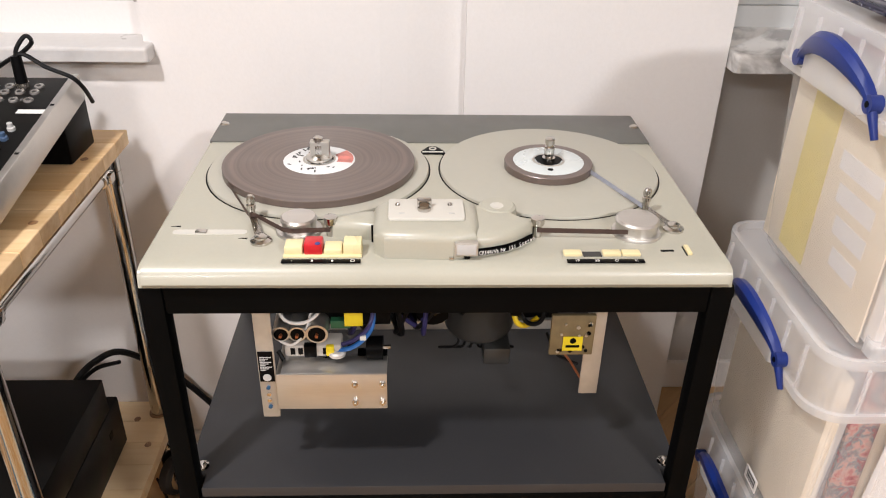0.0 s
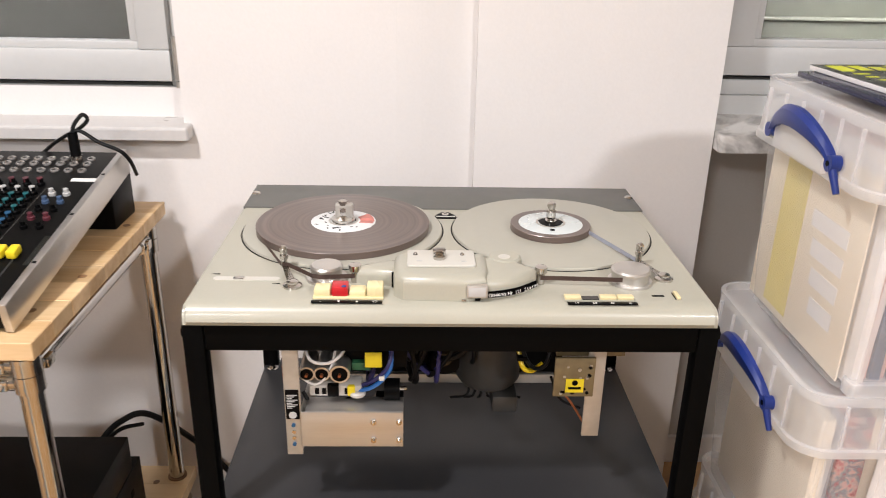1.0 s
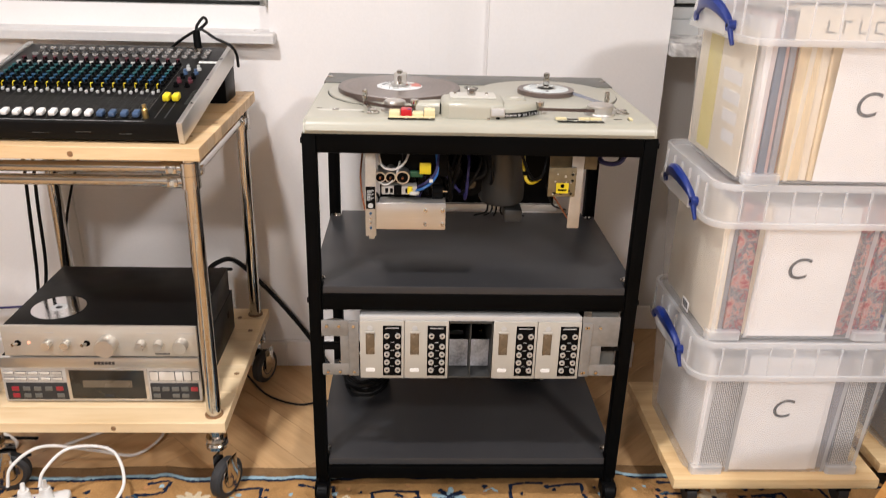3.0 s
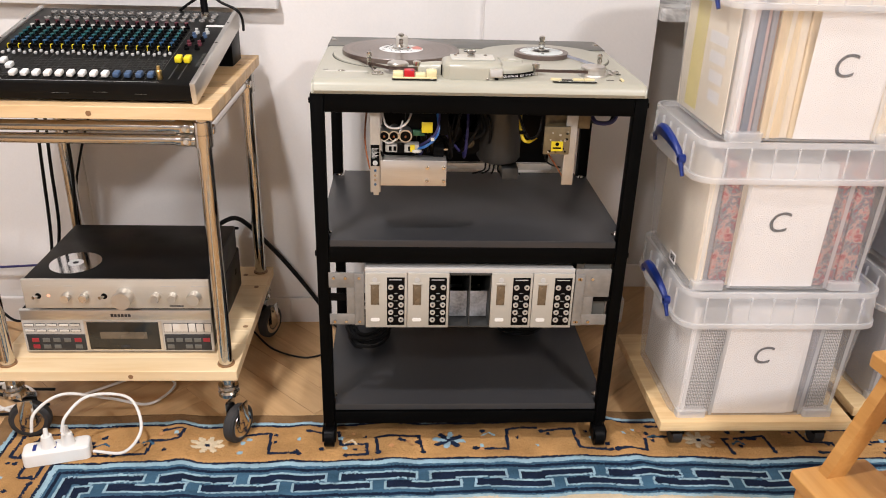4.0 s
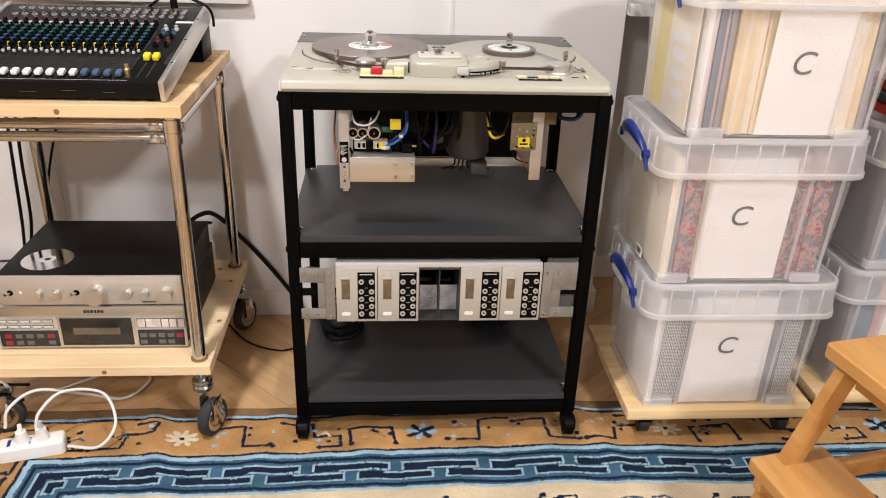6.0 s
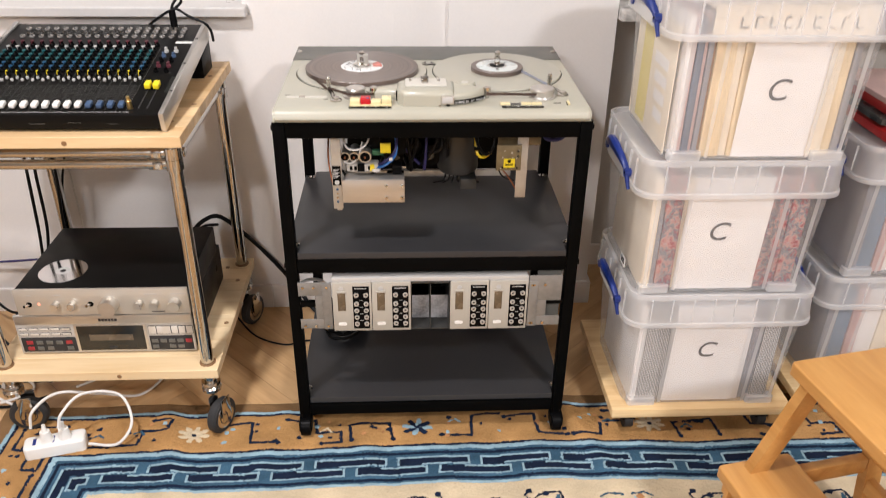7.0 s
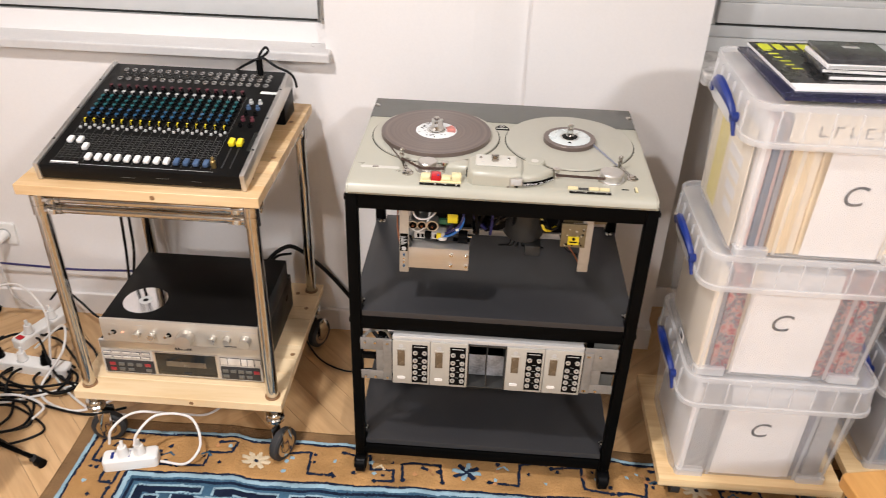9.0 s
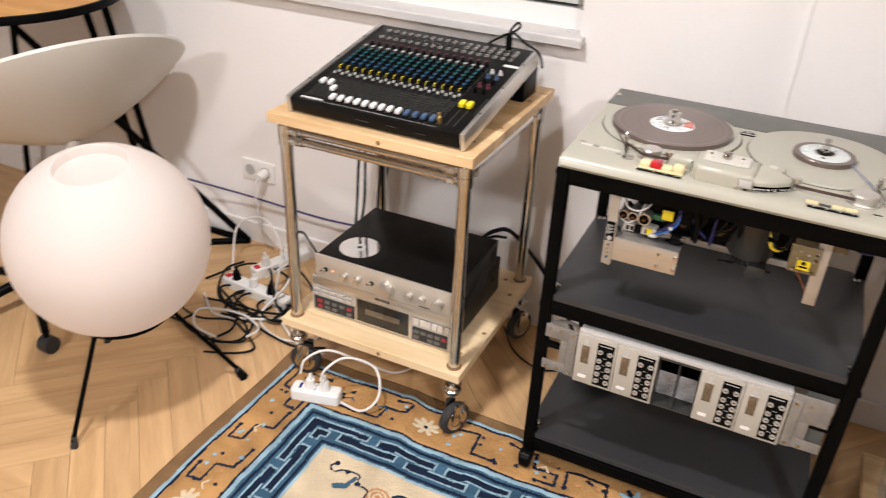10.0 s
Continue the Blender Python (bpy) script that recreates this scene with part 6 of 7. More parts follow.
for i, (cx, y0, z0, H) in enumerate(BOX):
    b, x0, x1, ya, yb, lid = storage_box(cx, y0, z0, H, label=labs[i])
    specs = [(w, m, nm, 0.036 + 0.004 * (k % 2)) for k, (w, m, nm) in enumerate(sets[i])]
    sleeves(x0 + 0.045, y0, z0 + 0.006, 0.30 if i != 2 else 0.312, specs, "", 0.29)
    c0, cw, _ = cards[i]
    cd = thing("index_card", (lets[i][0], y0 + 0.03, z0 + 0.006), "white card with a handwritten letter C", "card", "letter cards")
    MC = pose(lets[i][0], y0 + 0.0335, z0 + 0.006, 3.3)
    part("card", B(c0 - lets[i][0] - cw / 2, c0 - lets[i][0] + cw / 2, 0, 0.001, 0, lid - 0.010, m=MC), CARD, cd)
    slant = Matrix(((1, 0.16, 0, 0), (0, 1, 0, 0), (0, 0, 1, 0), (0, 0, 0, 1)))
    writing("letter", "C", 0.070, MC @ pose(0, -0.0007, lets[i][1] - z0 - 0.006, 90) @ slant, LETTERINK, cd, 0.0003, 0.0)
    if i == 1:
        st = part("barcode_sticker", B(x0 + 0.0240, x0 + 0.0255, 0.845, 0.885, z0 + 0.022, z0 + 0.046), CARD, b, "small white barcode sticker")
        for k in range(7):
            part("barcode_bar", B(x0 + 0.0234, x0 + 0.0240, 0.850 + 0.0042 * k, 0.8518 + 0.0042 * k, z0 + 0.028, z0 + 0.043), INK, st)
    if i == 2:
        ys = thing("record_sleeve", (x0 + 0.04, y0 + 0.18, z0 + 0.006), "pale yellow printed sleeve lying against the side", "record", "records in the boxes")
        part("sleeve", B(x0 + 0.0335, x0 + 0.0365, y0 + 0.05, y0 + 0.345, z0 + 0.008, z0 + 0.29, 0.0008), CREAMPAPER, ys)
        part("print_band", B(x0 + 0.0328, x0 + 0.0335, y0 + 0.215, y0 + 0.29, z0 + 0.02, z0 + 0.28), YELSLEEVE, ys)
        for k in range(4):
            part("print_bar", B(x0 + 0.0328, x0 + 0.0335, y0 + 0.09, y0 + 0.19 - 0.012 * k, z0 + 0.18 - k * 0.04, z0 + 0.205 - k * 0.04), CARD, ys)
        ag = thing("album_spine", (cx, y0 + 0.02, z0 + lid + 0.01), "cream album lying under the lid with grey capitals", "record", "records in the boxes")
        part("album", B(cx - 0.15, cx + 0.19, y0 + 0.02, y0 + 0.32, z0 + lid - 0.004 + 0.06, z0 + lid + 0.066, 0.001), CREAMPAPER, ag)
        part("spine", B(cx - 0.15, cx + 0.19, y0 + 0.019, y0 + 0.021, z0 + lid + 0.006, z0 + lid + 0.060), CREAMPAPER, ag)
        for k in range(9):
            part("spine_mark", B(cx - 0.095 + k * 0.03, cx - 0.0918 + k * 0.03, y0 + 0.0182, y0 + 0.0192, z0 + lid + 0.020, z0 + lid + 0.043), INK, ag)
            if k % 3 != 1:
                part("spine_mark", B(cx - 0.0918 + k * 0.03, cx - 0.078 + k * 0.03, y0 + 0.0182, y0 + 0.0192, z0 + lid + 0.020, z0 + lid + 0.023), INK, ag)
            if k % 2:
                part("spine_mark", B(cx - 0.0918 + k * 0.03, cx - 0.080 + k * 0.03, y0 + 0.0182, y0 + 0.0192, z0 + lid + 0.040, z0 + lid + 0.043), INK, ag)


def dolly(x0, x1, y0, y1, label):
    d = thing("dolly", ((x0 + x1) / 2, (y0 + y1) / 2, 0.012), label, "dolly", "furniture dollies")
    part("board", B(x0, x1, y0, y1, 0.078, 0.1055, 0.003), PLY, d)
    for cx in (x0 + 0.06, x1 - 0.06):
        for cy in (y0 + 0.05, y1 - 0.05):
            c = part("caster", B(cx - 0.018, cx + 0.018, cy - 0.022, cy + 0.022, 0.045, 0.078, 0.004), BLKPL, d)
            part("wheel", R((cx - 0.012, cy, 0.037), (cx + 0.012, cy, 0.037), 0.0255, seg=22), RUBBER, c)
    return d


dolly(0.512, 1.002, 0.742, 1.17, "bare plywood dolly under the storage boxes")
dolly(1.035, 1.53, 0.80, 1.22, "bare plywood dolly under the storage boxes")

# the neighbouring stack
for z0, y0, nm in ((0.106, 0.81, "milky plastic lidded box of record sleeves"), (0.466, 0.80, "milky plastic lidded box of grey and blue sleeves")):
    b, x0, x1, ya, yb, lid = storage_box(1.285, y0, z0, 0.358, label=nm)
    specs = [(0.03, GREYSLEEVE, "grey record sleeve standing in a box", 0.036), (0.04, BLUESLEEVE, "blue grey record sleeve standing in a box", 0.04), (0.03, PINKSLEEVE, "pink record sleeve standing in a box", 0.036), (0.05, CARD, "white record sleeve standing in a box", 0.04), (0.12, CREAMPAPER, "cream record sleeve standing in a box", 0.036), (0.09, GREYSLEEVE, "grey record sleeve standing in a box", 0.036)]
    sleeves(x0 + 0.045, y0, z0 + 0.006, 0.30, specs, "", 0.29)
z = 0.826
for i, (m, h, dx, dy, lab) in enumerate(((REDREC, 0.022, 0.0, 0.0, "red record box set lying flat"), (CREAMPAPER, 0.012, 0.02, 0.01, "cream record sleeve lying flat"), (MAGDARK, 0.016, -0.01, 0.03, "dark record sleeve lying flat"), (REDREC, 0.024, 0.015, 0.02, "red record box set lying flat"), (PINKSLEEVE, 0.014, 0.01, 0.0, "pink record sleeve lying flat"))):
    t = thing("record_sleeve", (1.25 + dx, 1.0 + dy, z), lab, "record", "records lying on the box")
    part("sleeve", B(1.10 + dx, 1.415 + dx, 0.83 + dy, 1.145 + dy, z, z + h - 0.0005, 0.0015), m, t)
    z += h

# papers and discs on the tall stack
z = 1.1865
pap = thing("record_sleeve", (0.72, 0.9, z), "midnight blue speckled record sleeve lying flat", "record")
part("sleeve", B(-0.1575, 0.1575, -0.1575, 0.1575, 0, 0.008, 0.001, m=pose(0.720, 0.908, z, 0, 0, 3)), MAGBLUE, pap)
mg = thing("magazine", (0.73, 0.93, z + 0.0085), "dark magazine with yellow lettering and a white border", "magazine")
MM = pose(0.703, 0.931, z + 0.0085, 0, 0, 4)
part("paper_block", B(-0.115, 0.115, -0.148, 0.148, 0, 0.007, 0.0006, m=MM), CARD, mg)
part("cover", B(-0.115, 0.115, -0.118, 0.148, 0.007, 0.0076, m=MM), MAGDARK, mg, "dark printed cover")
for k, (wd, ht) in enumerate(((0.026, 0.036), (0.02, 0.036), (0.02, 0.026), (0.038, 0.036), (0.008, 0.03), (0.016, 0.026), (0.02, 0.026))):
    xk = -0.10 + (0, 0.034, 0.062, 0.092, 0.140, 0.155, 0.178)[k]
    part("masthead_mark", B(xk, xk + wd, 0.094, 0.094 + ht * 1.15, 0.0076, 0.0079, m=MM), MAGYEL, mg)
for k in range(6):
    part("headline", B(-0.100 + 0.004 * k, -0.082 + 0.004 * k + 0.006 * (k % 2), 0.085 - 0.024 * k, 0.092 - 0.024 * k, 0.0076, 0.0079, m=MM), MAGYEL, mg)
for k, (dx, dy, rz) in enumerate(((0.004, -0.004, 2), (-0.003, 0.003, -3), (0.0, 0.0, 1), (0.002, 0.002, 0))):
    c = thing("disc_case", (0.735, 0.93, z + 0.0165 + k * 0.0105), "clear jewel case with a dark printed sleeve", "disc case", "stacked disc cases")
    MC = pose(0.740 + dx, 0.900 + dy, z + 0.0165 + k * 0.0105, 0, 0, rz + 2)
    part("case", B(-0.071, 0.071, -0.0625, 0.0625, 0, 0.0098, 0.0012, m=MC), CDCASE if k == 3 else (MAGDARK, CDCASE, CARD)[k], c)
    part("spine", B(-0.069, 0.069, -0.0632, -0.0625, 0.002, 0.008, m=MC), (CARD, WHITEPL, GREYCAP, CDCASE)[k], c)
    if k == 3:
        part("title_bar", B(-0.012, 0.022, 0.015, 0.028, 0.0098, 0.0101, m=MC), GREYCAP, c)


# ---------- step stool ----------
def step_stool():
    s = thing("step_stool", (0, 0, 0), "varnished solid wood step stool with two treads", "stool")
    # local: x across, y towards the step side
    part("seat", S(round_rect(-0.215, 0.215, -0.14, 0.135, 0.012, 4), 0.472, 0.50, 0.004), BIRCH, s)
    part("tread", S(round_rect(-0.20, 0.20, 0.085, 0.262, 0.010, 4), 0.225, 0.25, 0.004), BIRCH, s)
    for x in (-0.185, 0.160):
        fr = bmesh.new()
        def bar(p0, p1, w):
            a, b = Vector(p0), Vector(p1)
            dr = (b - a).normalized()
            n = Vector((-dr[1], dr[0])) if len(dr) == 2 else None
            pts = [a + n * w / 2, a - n * w / 2, b - n * w / 2, b + n * w / 2]
            vs = [fr.verts.new((x, q.x, q.y)) for q in pts]
            f = fr.faces.new(vs)
            e = bmesh.ops.extrude_face_region(fr, geom=[f])
            bmesh.ops.translate(fr, verts=[v for v in e["geom"] if isinstance(v, bmesh.types.BMVert)], vec=(0.025, 0, 0))
        bar((-0.085, 0.474), (-0.155, 0.002), 0.042)
        bmesh.ops.recalc_face_normals(fr, faces=fr.faces)
        part("leg", fr, BIRCH, s)
        fr = bmesh.new()
        bar((0.095, 0.474), (0.285, 0.002), 0.040)
        bmesh.ops.recalc_face_normals(fr, faces=fr.faces)
        part("leg", fr, BIRCH, s)
        part("side_rail", B(x + 0.0005, x + 0.0245, -0.10, 0.25, 0.185, 0.2245, 0.002), BIRCH, s)
        part("top_rail", B(x + 0.0008, x + 0.0242, -0.10, 0.11, 0.435, 0.4715, 0.002), BIRCH, s)
    part("stretcher", B(-0.160, 0.160, 0.07, 0.09, 0.42, 0.465, 0.002), BIRCH, s)
    part("stretcher", B(-0.160, 0.160, -0.135, -0.115, 0.12, 0.16, 0.002), BIRCH, s)
    return s


st = step_stool()
st.matrix_world = pose(0.935, 0.235, 0.011, 0, 0, 101)
bpy.context.view_layer.update()


# ---------- globe lamp ----------
def globe_lamp():
    c = Vector((-1.454, 0.536, 0))
    g = thing("floor_lamp", (c.x, c.y, 0.0), "round opal globe lamp on three thin black legs", "lamp")
    r, zc = 0.26, 0.517
    prof = [(r * math.cos(radians(a)), r * math.sin(radians(a))) for a in range(-90, 68, 4)]
    prof += [(0.094, 0.2424), (0.0925, 0.2415), (0.0915, 0.238), (0.0905, 0.216), (0.06, 0.206), (0.0, 0.203)]
    bm = lathe(bmesh.new(), [(max(p, 0), q) for p, q in prof], (c.x, c.y, zc), 64)
    bmesh.ops.transform(bm, matrix=pose(c.x, c.y, zc, 8, 5) @ Matrix.Translation((-c.x, -c.y, -zc)), verts=bm.verts)
    part("globe", bm, LAMPGLASS, g, "white opal globe with a round opening")
    part("ring", L([(0.118, 0.0), (0.126, 0.004), (0.126, 0.010), (0.118, 0.012)], (c.x, c.y, zc - r + 0.016), 48), BLACKST, g)
    for fx, fy in ((-1.431, 0.269), (-1.229, 0.727), (-1.712, 0.66)):
        d2 = Vector((fx - c.x, fy - c.y, 0)).normalized()
        p0 = Vector((c.x, c.y, zc - r + 0.02)) + d2 * 0.12
        lg = part("leg", R(p0, (fx, fy, 0.02), 0.0065, seg=12), BLACKST, g)
        part("foot", R((fx, fy, 0.0), (fx - d2.x * 0.008, fy - d2.y * 0.008, 0.035), 0.011, 0.008, seg=14), RUBBER, lg)
    return g


globe_lamp()


# ---------- white shell chair behind the lamp ----------
def shell_chair():
    s = thing("swivel_chair", (-2.07, 0.70, 0.0), "white moulded shell chair on a black caster base", "chair")
    # a bowl tipped away, its rim rolled over
    axis = Vector((-0.483, 0.180, 0.857)).normalized()
    apex = Vector((-2.015, 0.936, 0.536))
    M = Matrix.Translation(apex) @ axis.to_track_quat("Z", "Y").to_matrix().to_4x4()
    outer = [(0.0, 0.0), (0.05, 0.004), (0.12, 0.025), (0.20, 0.058), (0.29, 0.100), (0.37, 0.146), (0.428, 0.184), (0.442, 0.196), (0.442, 0.206), (0.430, 0.209)]
    inner = [(0.416, 0.200), (0.386, 0.180), (0.35, 0.158), (0.28, 0.112), (0.19, 0.068), (0.10, 0.034), (0.0, 0.016)]
    part("shell", lathe(bmesh.new(), outer + inner, (0, 0, 0), 56, M), SHELLW, s)
    part("column", R((-2.07, 0.70, 0.12), apex + axis * 0.004, 0.022), SHELLW, s)
    for k in range(5):
        a = radians(-34 + 72 * k)
        e = Vector((-2.07 + 0.29 * math.cos(a), 0.70 + 0.29 * math.sin(a), 0.075))
        part("base_arm", R((-2.07, 0.70, 0.12), e, 0.018, 0.012, seg=12), BLKPL, s)
        c = part("caster", R(e, e - Vector((0, 0, 0.03)), 0.008, seg=10), BLKPL, s)
        part("wheel", R(e + Vector((-0.02, 0, -0.046)), e + Vector((0.02, 0, -0.046)), 0.029, seg=20), RUBBER, c)
    return s


shell_chair()


# ---------- tall table in the corner ----------
TX, TY, TZ = -2.35, 1.035, 0.945
tb = thing("round_table", (TX, TY, 0.0), "tall round wooden table with black rim and splayed tube legs", "table")
part("tabletop", L([(0, 0.02), (0.365, 0.02), (0.37, 0.018), (0.37, 0.0), (0, 0.0)], (TX, TY, TZ), 64), BIRCH, tb)
part("rim", L([(0.371, -0.006), (0.380, -0.004), (0.382, 0.010), (0.380, 0.0215), (0.371, 0.0222)], (TX, TY, TZ), 64), BLKPL, tb, "black table rim")
for p0, p1 in (((-2.36, 0.98, TZ), (-1.715, 1.40, 0.0125)), ((-2.10, 1.14, TZ), (-2.16, 1.38, 0.0125)), ((-2.05, 1.18, TZ), (-2.10, 1.39, 0.0125)), ((-2.52, 1.2, TZ), (-2.9, 1.36, 0.0125)), ((-2.10, 1.39, 0.0125), (-1.715, 1.40, 0.0125)), ((-1.715, 1.40, 0.0125), (-1.98, 1.22, 0.0125)), ((-1.98, 1.22, 0.0125), (-2.10, 1.39, 0.0125))):
    part("leg", T([p0, p1], 0.0125, seg=12, straight=True), BLACKST, tb)


part("tape_strip", B(-0.035, 0.035, -0.3835, -0.355, -0.004, 0.0235, 0.001, m=pose(TX, TY, TZ, 0, 0, 22)), TAPEYEL, tb, "strip of yellow masking tape over the rim")


# ---------- sockets, power strips, leads ----------
def plug_strip(name, x, y, z, rz, n, length, label, blue=False, dark=False):
    s = thing(name, (0, 0, 0), label, "power strip", "power strips")
    part("body", S(round_rect(-length / 2, length / 2, -0.026, 0.026, 0.012, 4), 0.0, 0.036, 0.006), WHITEPL, s)
    for i in range(n):
        x0 = -length / 2 + 0.045 + i * (length - 0.07) / max(n - 0.2, 1)
        if blue:
            part("usb_port", B(x0 - 0.022, x0 - 0.014, -0.012, 0.012, 0.0355, 0.0366), BLUE, s)
        soc = part("outlet", L([(0.018, 0), (0.018, 0.0008), (0, 0.0008)], (x0 + 0.012, 0, 0.036), 24), GREYCAP if not blue else WHITEPL, s)
        pl = bmesh.new()
        rod(pl, (x0 + 0.012, 0, 0.036), (x0 + 0.012, 0, 0.066), 0.0165, 0.012, seg=18)
        rod(pl, (x0 + 0.012, 0, 0.066), (x0 + 0.012, 0.004, 0.084), 0.0065, 0.005, seg=12)
        part("plug", pl, BLKPL if (dark and i != 1) else WHITEPL, s)
    if not blue:
        part("switch", B(-length / 2 + 0.010, -length / 2 + 0.03, -0.012, 0.012, 0.035, 0.0395, 0.001), RED, s)
    s.matrix_world = pose(x, y, z, 0, 0, rz)
    return s


plug_strip("power_strip", -0.958, 0.745, 0.0115, 14, 2, 0.15, "white power strip with two plugs and blue sockets, on the rug", True)
plug_strip("power_strip", -1.50, 1.315, 0.0, 68, 2, 0.24, "white power strip with a red switch on the floor")
plug_strip("power_strip", -1.46, 1.115, 0.0, -6, 3, 0.30, "white power strip crowded with black plugs", False, True)

ws = thing("wall_socket", (-1.665, WY, 0.30), "white double wall socket with a plug", "wall socket")
part("plate", S(round_rect(-0.075, 0.075, -0.04, 0.04, 0.008, 4), 0, 0.010, 0.002), WHITEPL, ws)
ws.children[0].data.transform(Matrix.Translation(ORIGIN[ws]))
ws.children[0].data.transform(Matrix.Translation(-ORIGIN[ws]) @ pose(-1.665, WY, 0.315, 90))
for x in (-1.70, -1.63):
    part("outlet", R((x, WY - 0.010, 0.315), (x, WY - 0.0125, 0.315), 0.022, seg=24), GREYCAP, ws)
part("plug", R((-1.63, WY - 0.012, 0.315), (-1.63, WY - 0.055, 0.312), 0.019, 0.014, seg=18), WHITEPL, ws)

leads = thing("power_leads", (-1.4, 1.1, 0.0), "tangle of black and white leads on the floor", "cable")
LEADS = [
    (CABLEWHT, 0.0038, [(-1.003, 0.732, 0.095), (-0.993, 0.748, 0.14), (-0.945, 0.80, 0.155), (-0.86, 0.86, 0.10), (-0.80, 0.95, 0.02), (-0.76, 1.05, 0.015), (-0.85, 1.1, 0.012), (-1.0, 1.0, 0.012)]),
    (CABLEWHT, 0.0038, [(-0.933, 0.732, 0.095), (-0.923, 0.748, 0.13), (-0.885, 0.80, 0.15), (-0.80, 0.82, 0.13), (-0.765, 0.78, 0.07), (-0.80, 0.745, 0.025), (-0.873, 0.742, 0.03)]),
    (CABLEWHT, 0.0042, [(-1.63, WY - 0.055, 0.31), (-1.63, 1.36, 0.27), (-1.62, 1.36, 0.12), (-1.58, 1.38, 0.05), (-1.56, 1.40, 0.03)]),
    (CABLEWHT, 0.0042, [(-1.45, 1.16, 0.05), (-1.36, 1.20, 0.12), (-1.33, 1.12, 0.08), (-1.36, 1.0, 0.01), (-1.22, 0.93, 0.01), (-1.12, 1.0, 0.01), (-1.22, 1.06, 0.012), (-1.36, 0.98, 0.012), (-1.50, 0.94, 0.01), (-1.62, 1.02, 0.01)]),
    (CABLEWHT, 0.004, [(-1.62, 1.18, 0.02), (-1.66, 1.28, 0.15), (-1.55, 1.30, 0.20), (-1.42, 1.22, 0.15), (-1.38, 1.12, 0.03), (-1.30, 1.03, 0.01), (-1.15, 0.93, 0.01), (-1.05, 0.92, 0.02)]),
    (CABLEBLK, 0.0042, [(-1.44, 1.17, 0.085), (-1.40, 1.13, 0.10), (-1.33, 1.06, 0.03), (-1.22, 1.04, 0.01), (-1.08, 1.03, 0.012)]),
    (CABLEBLK, 0.0042, [(-1.55, 1.17, 0.085), (-1.60, 1.12, 0.06), (-1.56, 1.03, 0.012), (-1.42, 0.98, 0.01), (-1.30, 0.94, 0.01), (-1.16, 0.92, 0.01), (-1.06, 0.95, 0.02)]),
    (CABLEBLK, 0.0042, [(-1.60, 1.0, 0.01), (-1.45, 1.02, 0.01), (-1.36, 0.96, 0.008), (-1.34, 0.86, 0.008), (-1.42, 0.82, 0.008), (-1.40, 0.90, 0.008), (-1.46, 1.0, 0.008), (-1.6, 1.08, 0.01)]),
    (CABLEBLK, 0.004, [(-1.66, 0.86, 0.008), (-1.48, 0.84, 0.008), (-1.34, 0.78, 0.008), (-1.245, 0.735, 0.012)]),
    (CABLEBLK, 0.004, [(-1.50, 1.38, 0.085), (-1.45, 1.39, 0.13), (-1.38, 1.36, 0.10), (-1.30, 1.34, 0.05), (-1.20, 1.36, 0.12), (-1.12, 1.38, 0.20), (-1.00, 1.39, 0.16), (-0.9, 1.38, 0.24)]),
    (CABLEBLK, 0.0045, [(-1.075, 1.22, 0.83), (-1.088, 1.22, 0.60), (-1.098, 1.22, 0.42), (-1.125, 1.25, 0.25), (-1.14, 1.30, 0.01)]),
    (CABLEBLK, 0.0045, [(-1.055, 1.23, 0.83), (-1.070, 1.23, 0.60), (-1.080, 1.235, 0.42), (-1.122, 1.27, 0.25), (-1.15, 1.33, 0.01)]),
    (CABLEBLK, 0.0045, [(-1.02, 1.24, 0.83), (-1.022, 1.245, 0.60), (-1.036, 1.25, 0.44), (-1.05, 1.275, 0.30), (-1.04, 1.30, 0.222)]),
    (CABLEBLK, 0.0042, [(-1.68, 1.10, 0.01), (-1.58, 1.24, 0.03), (-1.44, 1.26, 0.012), (-1.33, 1.17, 0.012), (-1.26, 1.10, 0.01), (-1.17, 1.10, 0.01), (-1.13, 1.2, 0.01), (-1.2, 1.3, 0.01)]),
    (CABLEBLK, 0.0042, [(-1.42, 1.19, 0.085), (-1.36, 1.22, 0.09), (-1.27, 1.20, 0.012), (-1.24, 1.08, 0.01), (-1.30, 0.99, 0.018), (-1.40, 1.04, 0.018), (-1.38, 1.1, 0.014), (-1.26, 1.03, 0.014), (-1.13, 0.96, 0.012)]),
    (CABLEBLK, 0.0038, [(-1.72, 0.95, 0.008), (-1.55, 0.90, 0.008), (-1.43, 0.93, 0.016), (-1.34, 0.90, 0.012), (-1.27, 0.85, 0.008), (-1.31, 0.80, 0.008), (-1.4, 0.76, 0.008)]),
    (CABLEWHT, 0.003, [(-1.10, 1.42, 0.80), (-1.095, 1.425, 0.50), (-1.10, 1.42, 0.22)]),
    (CABLEWHT, 0.003, [(-1.07, 1.42, 0.80), (-1.065, 1.425, 0.50), (-1.06, 1.42, 0.22)]),
    (CABLEBLU, 0.0038, [(-2.0, 1.36, 0.24), (-1.7, 1.40, 0.215), (-1.4, 1.41, 0.20), (-1.2, 1.40, 0.215), (-1.06, 1.38, 0.23), (-0.98, 1.38, 0.25), (-1.02, 1.37, 0.29), (-1.06, 1.38, 0.255), (-1.0, 1.38, 0.22), (-0.88, 1.36, 0.25)]),
]
knot = random.Random(17)
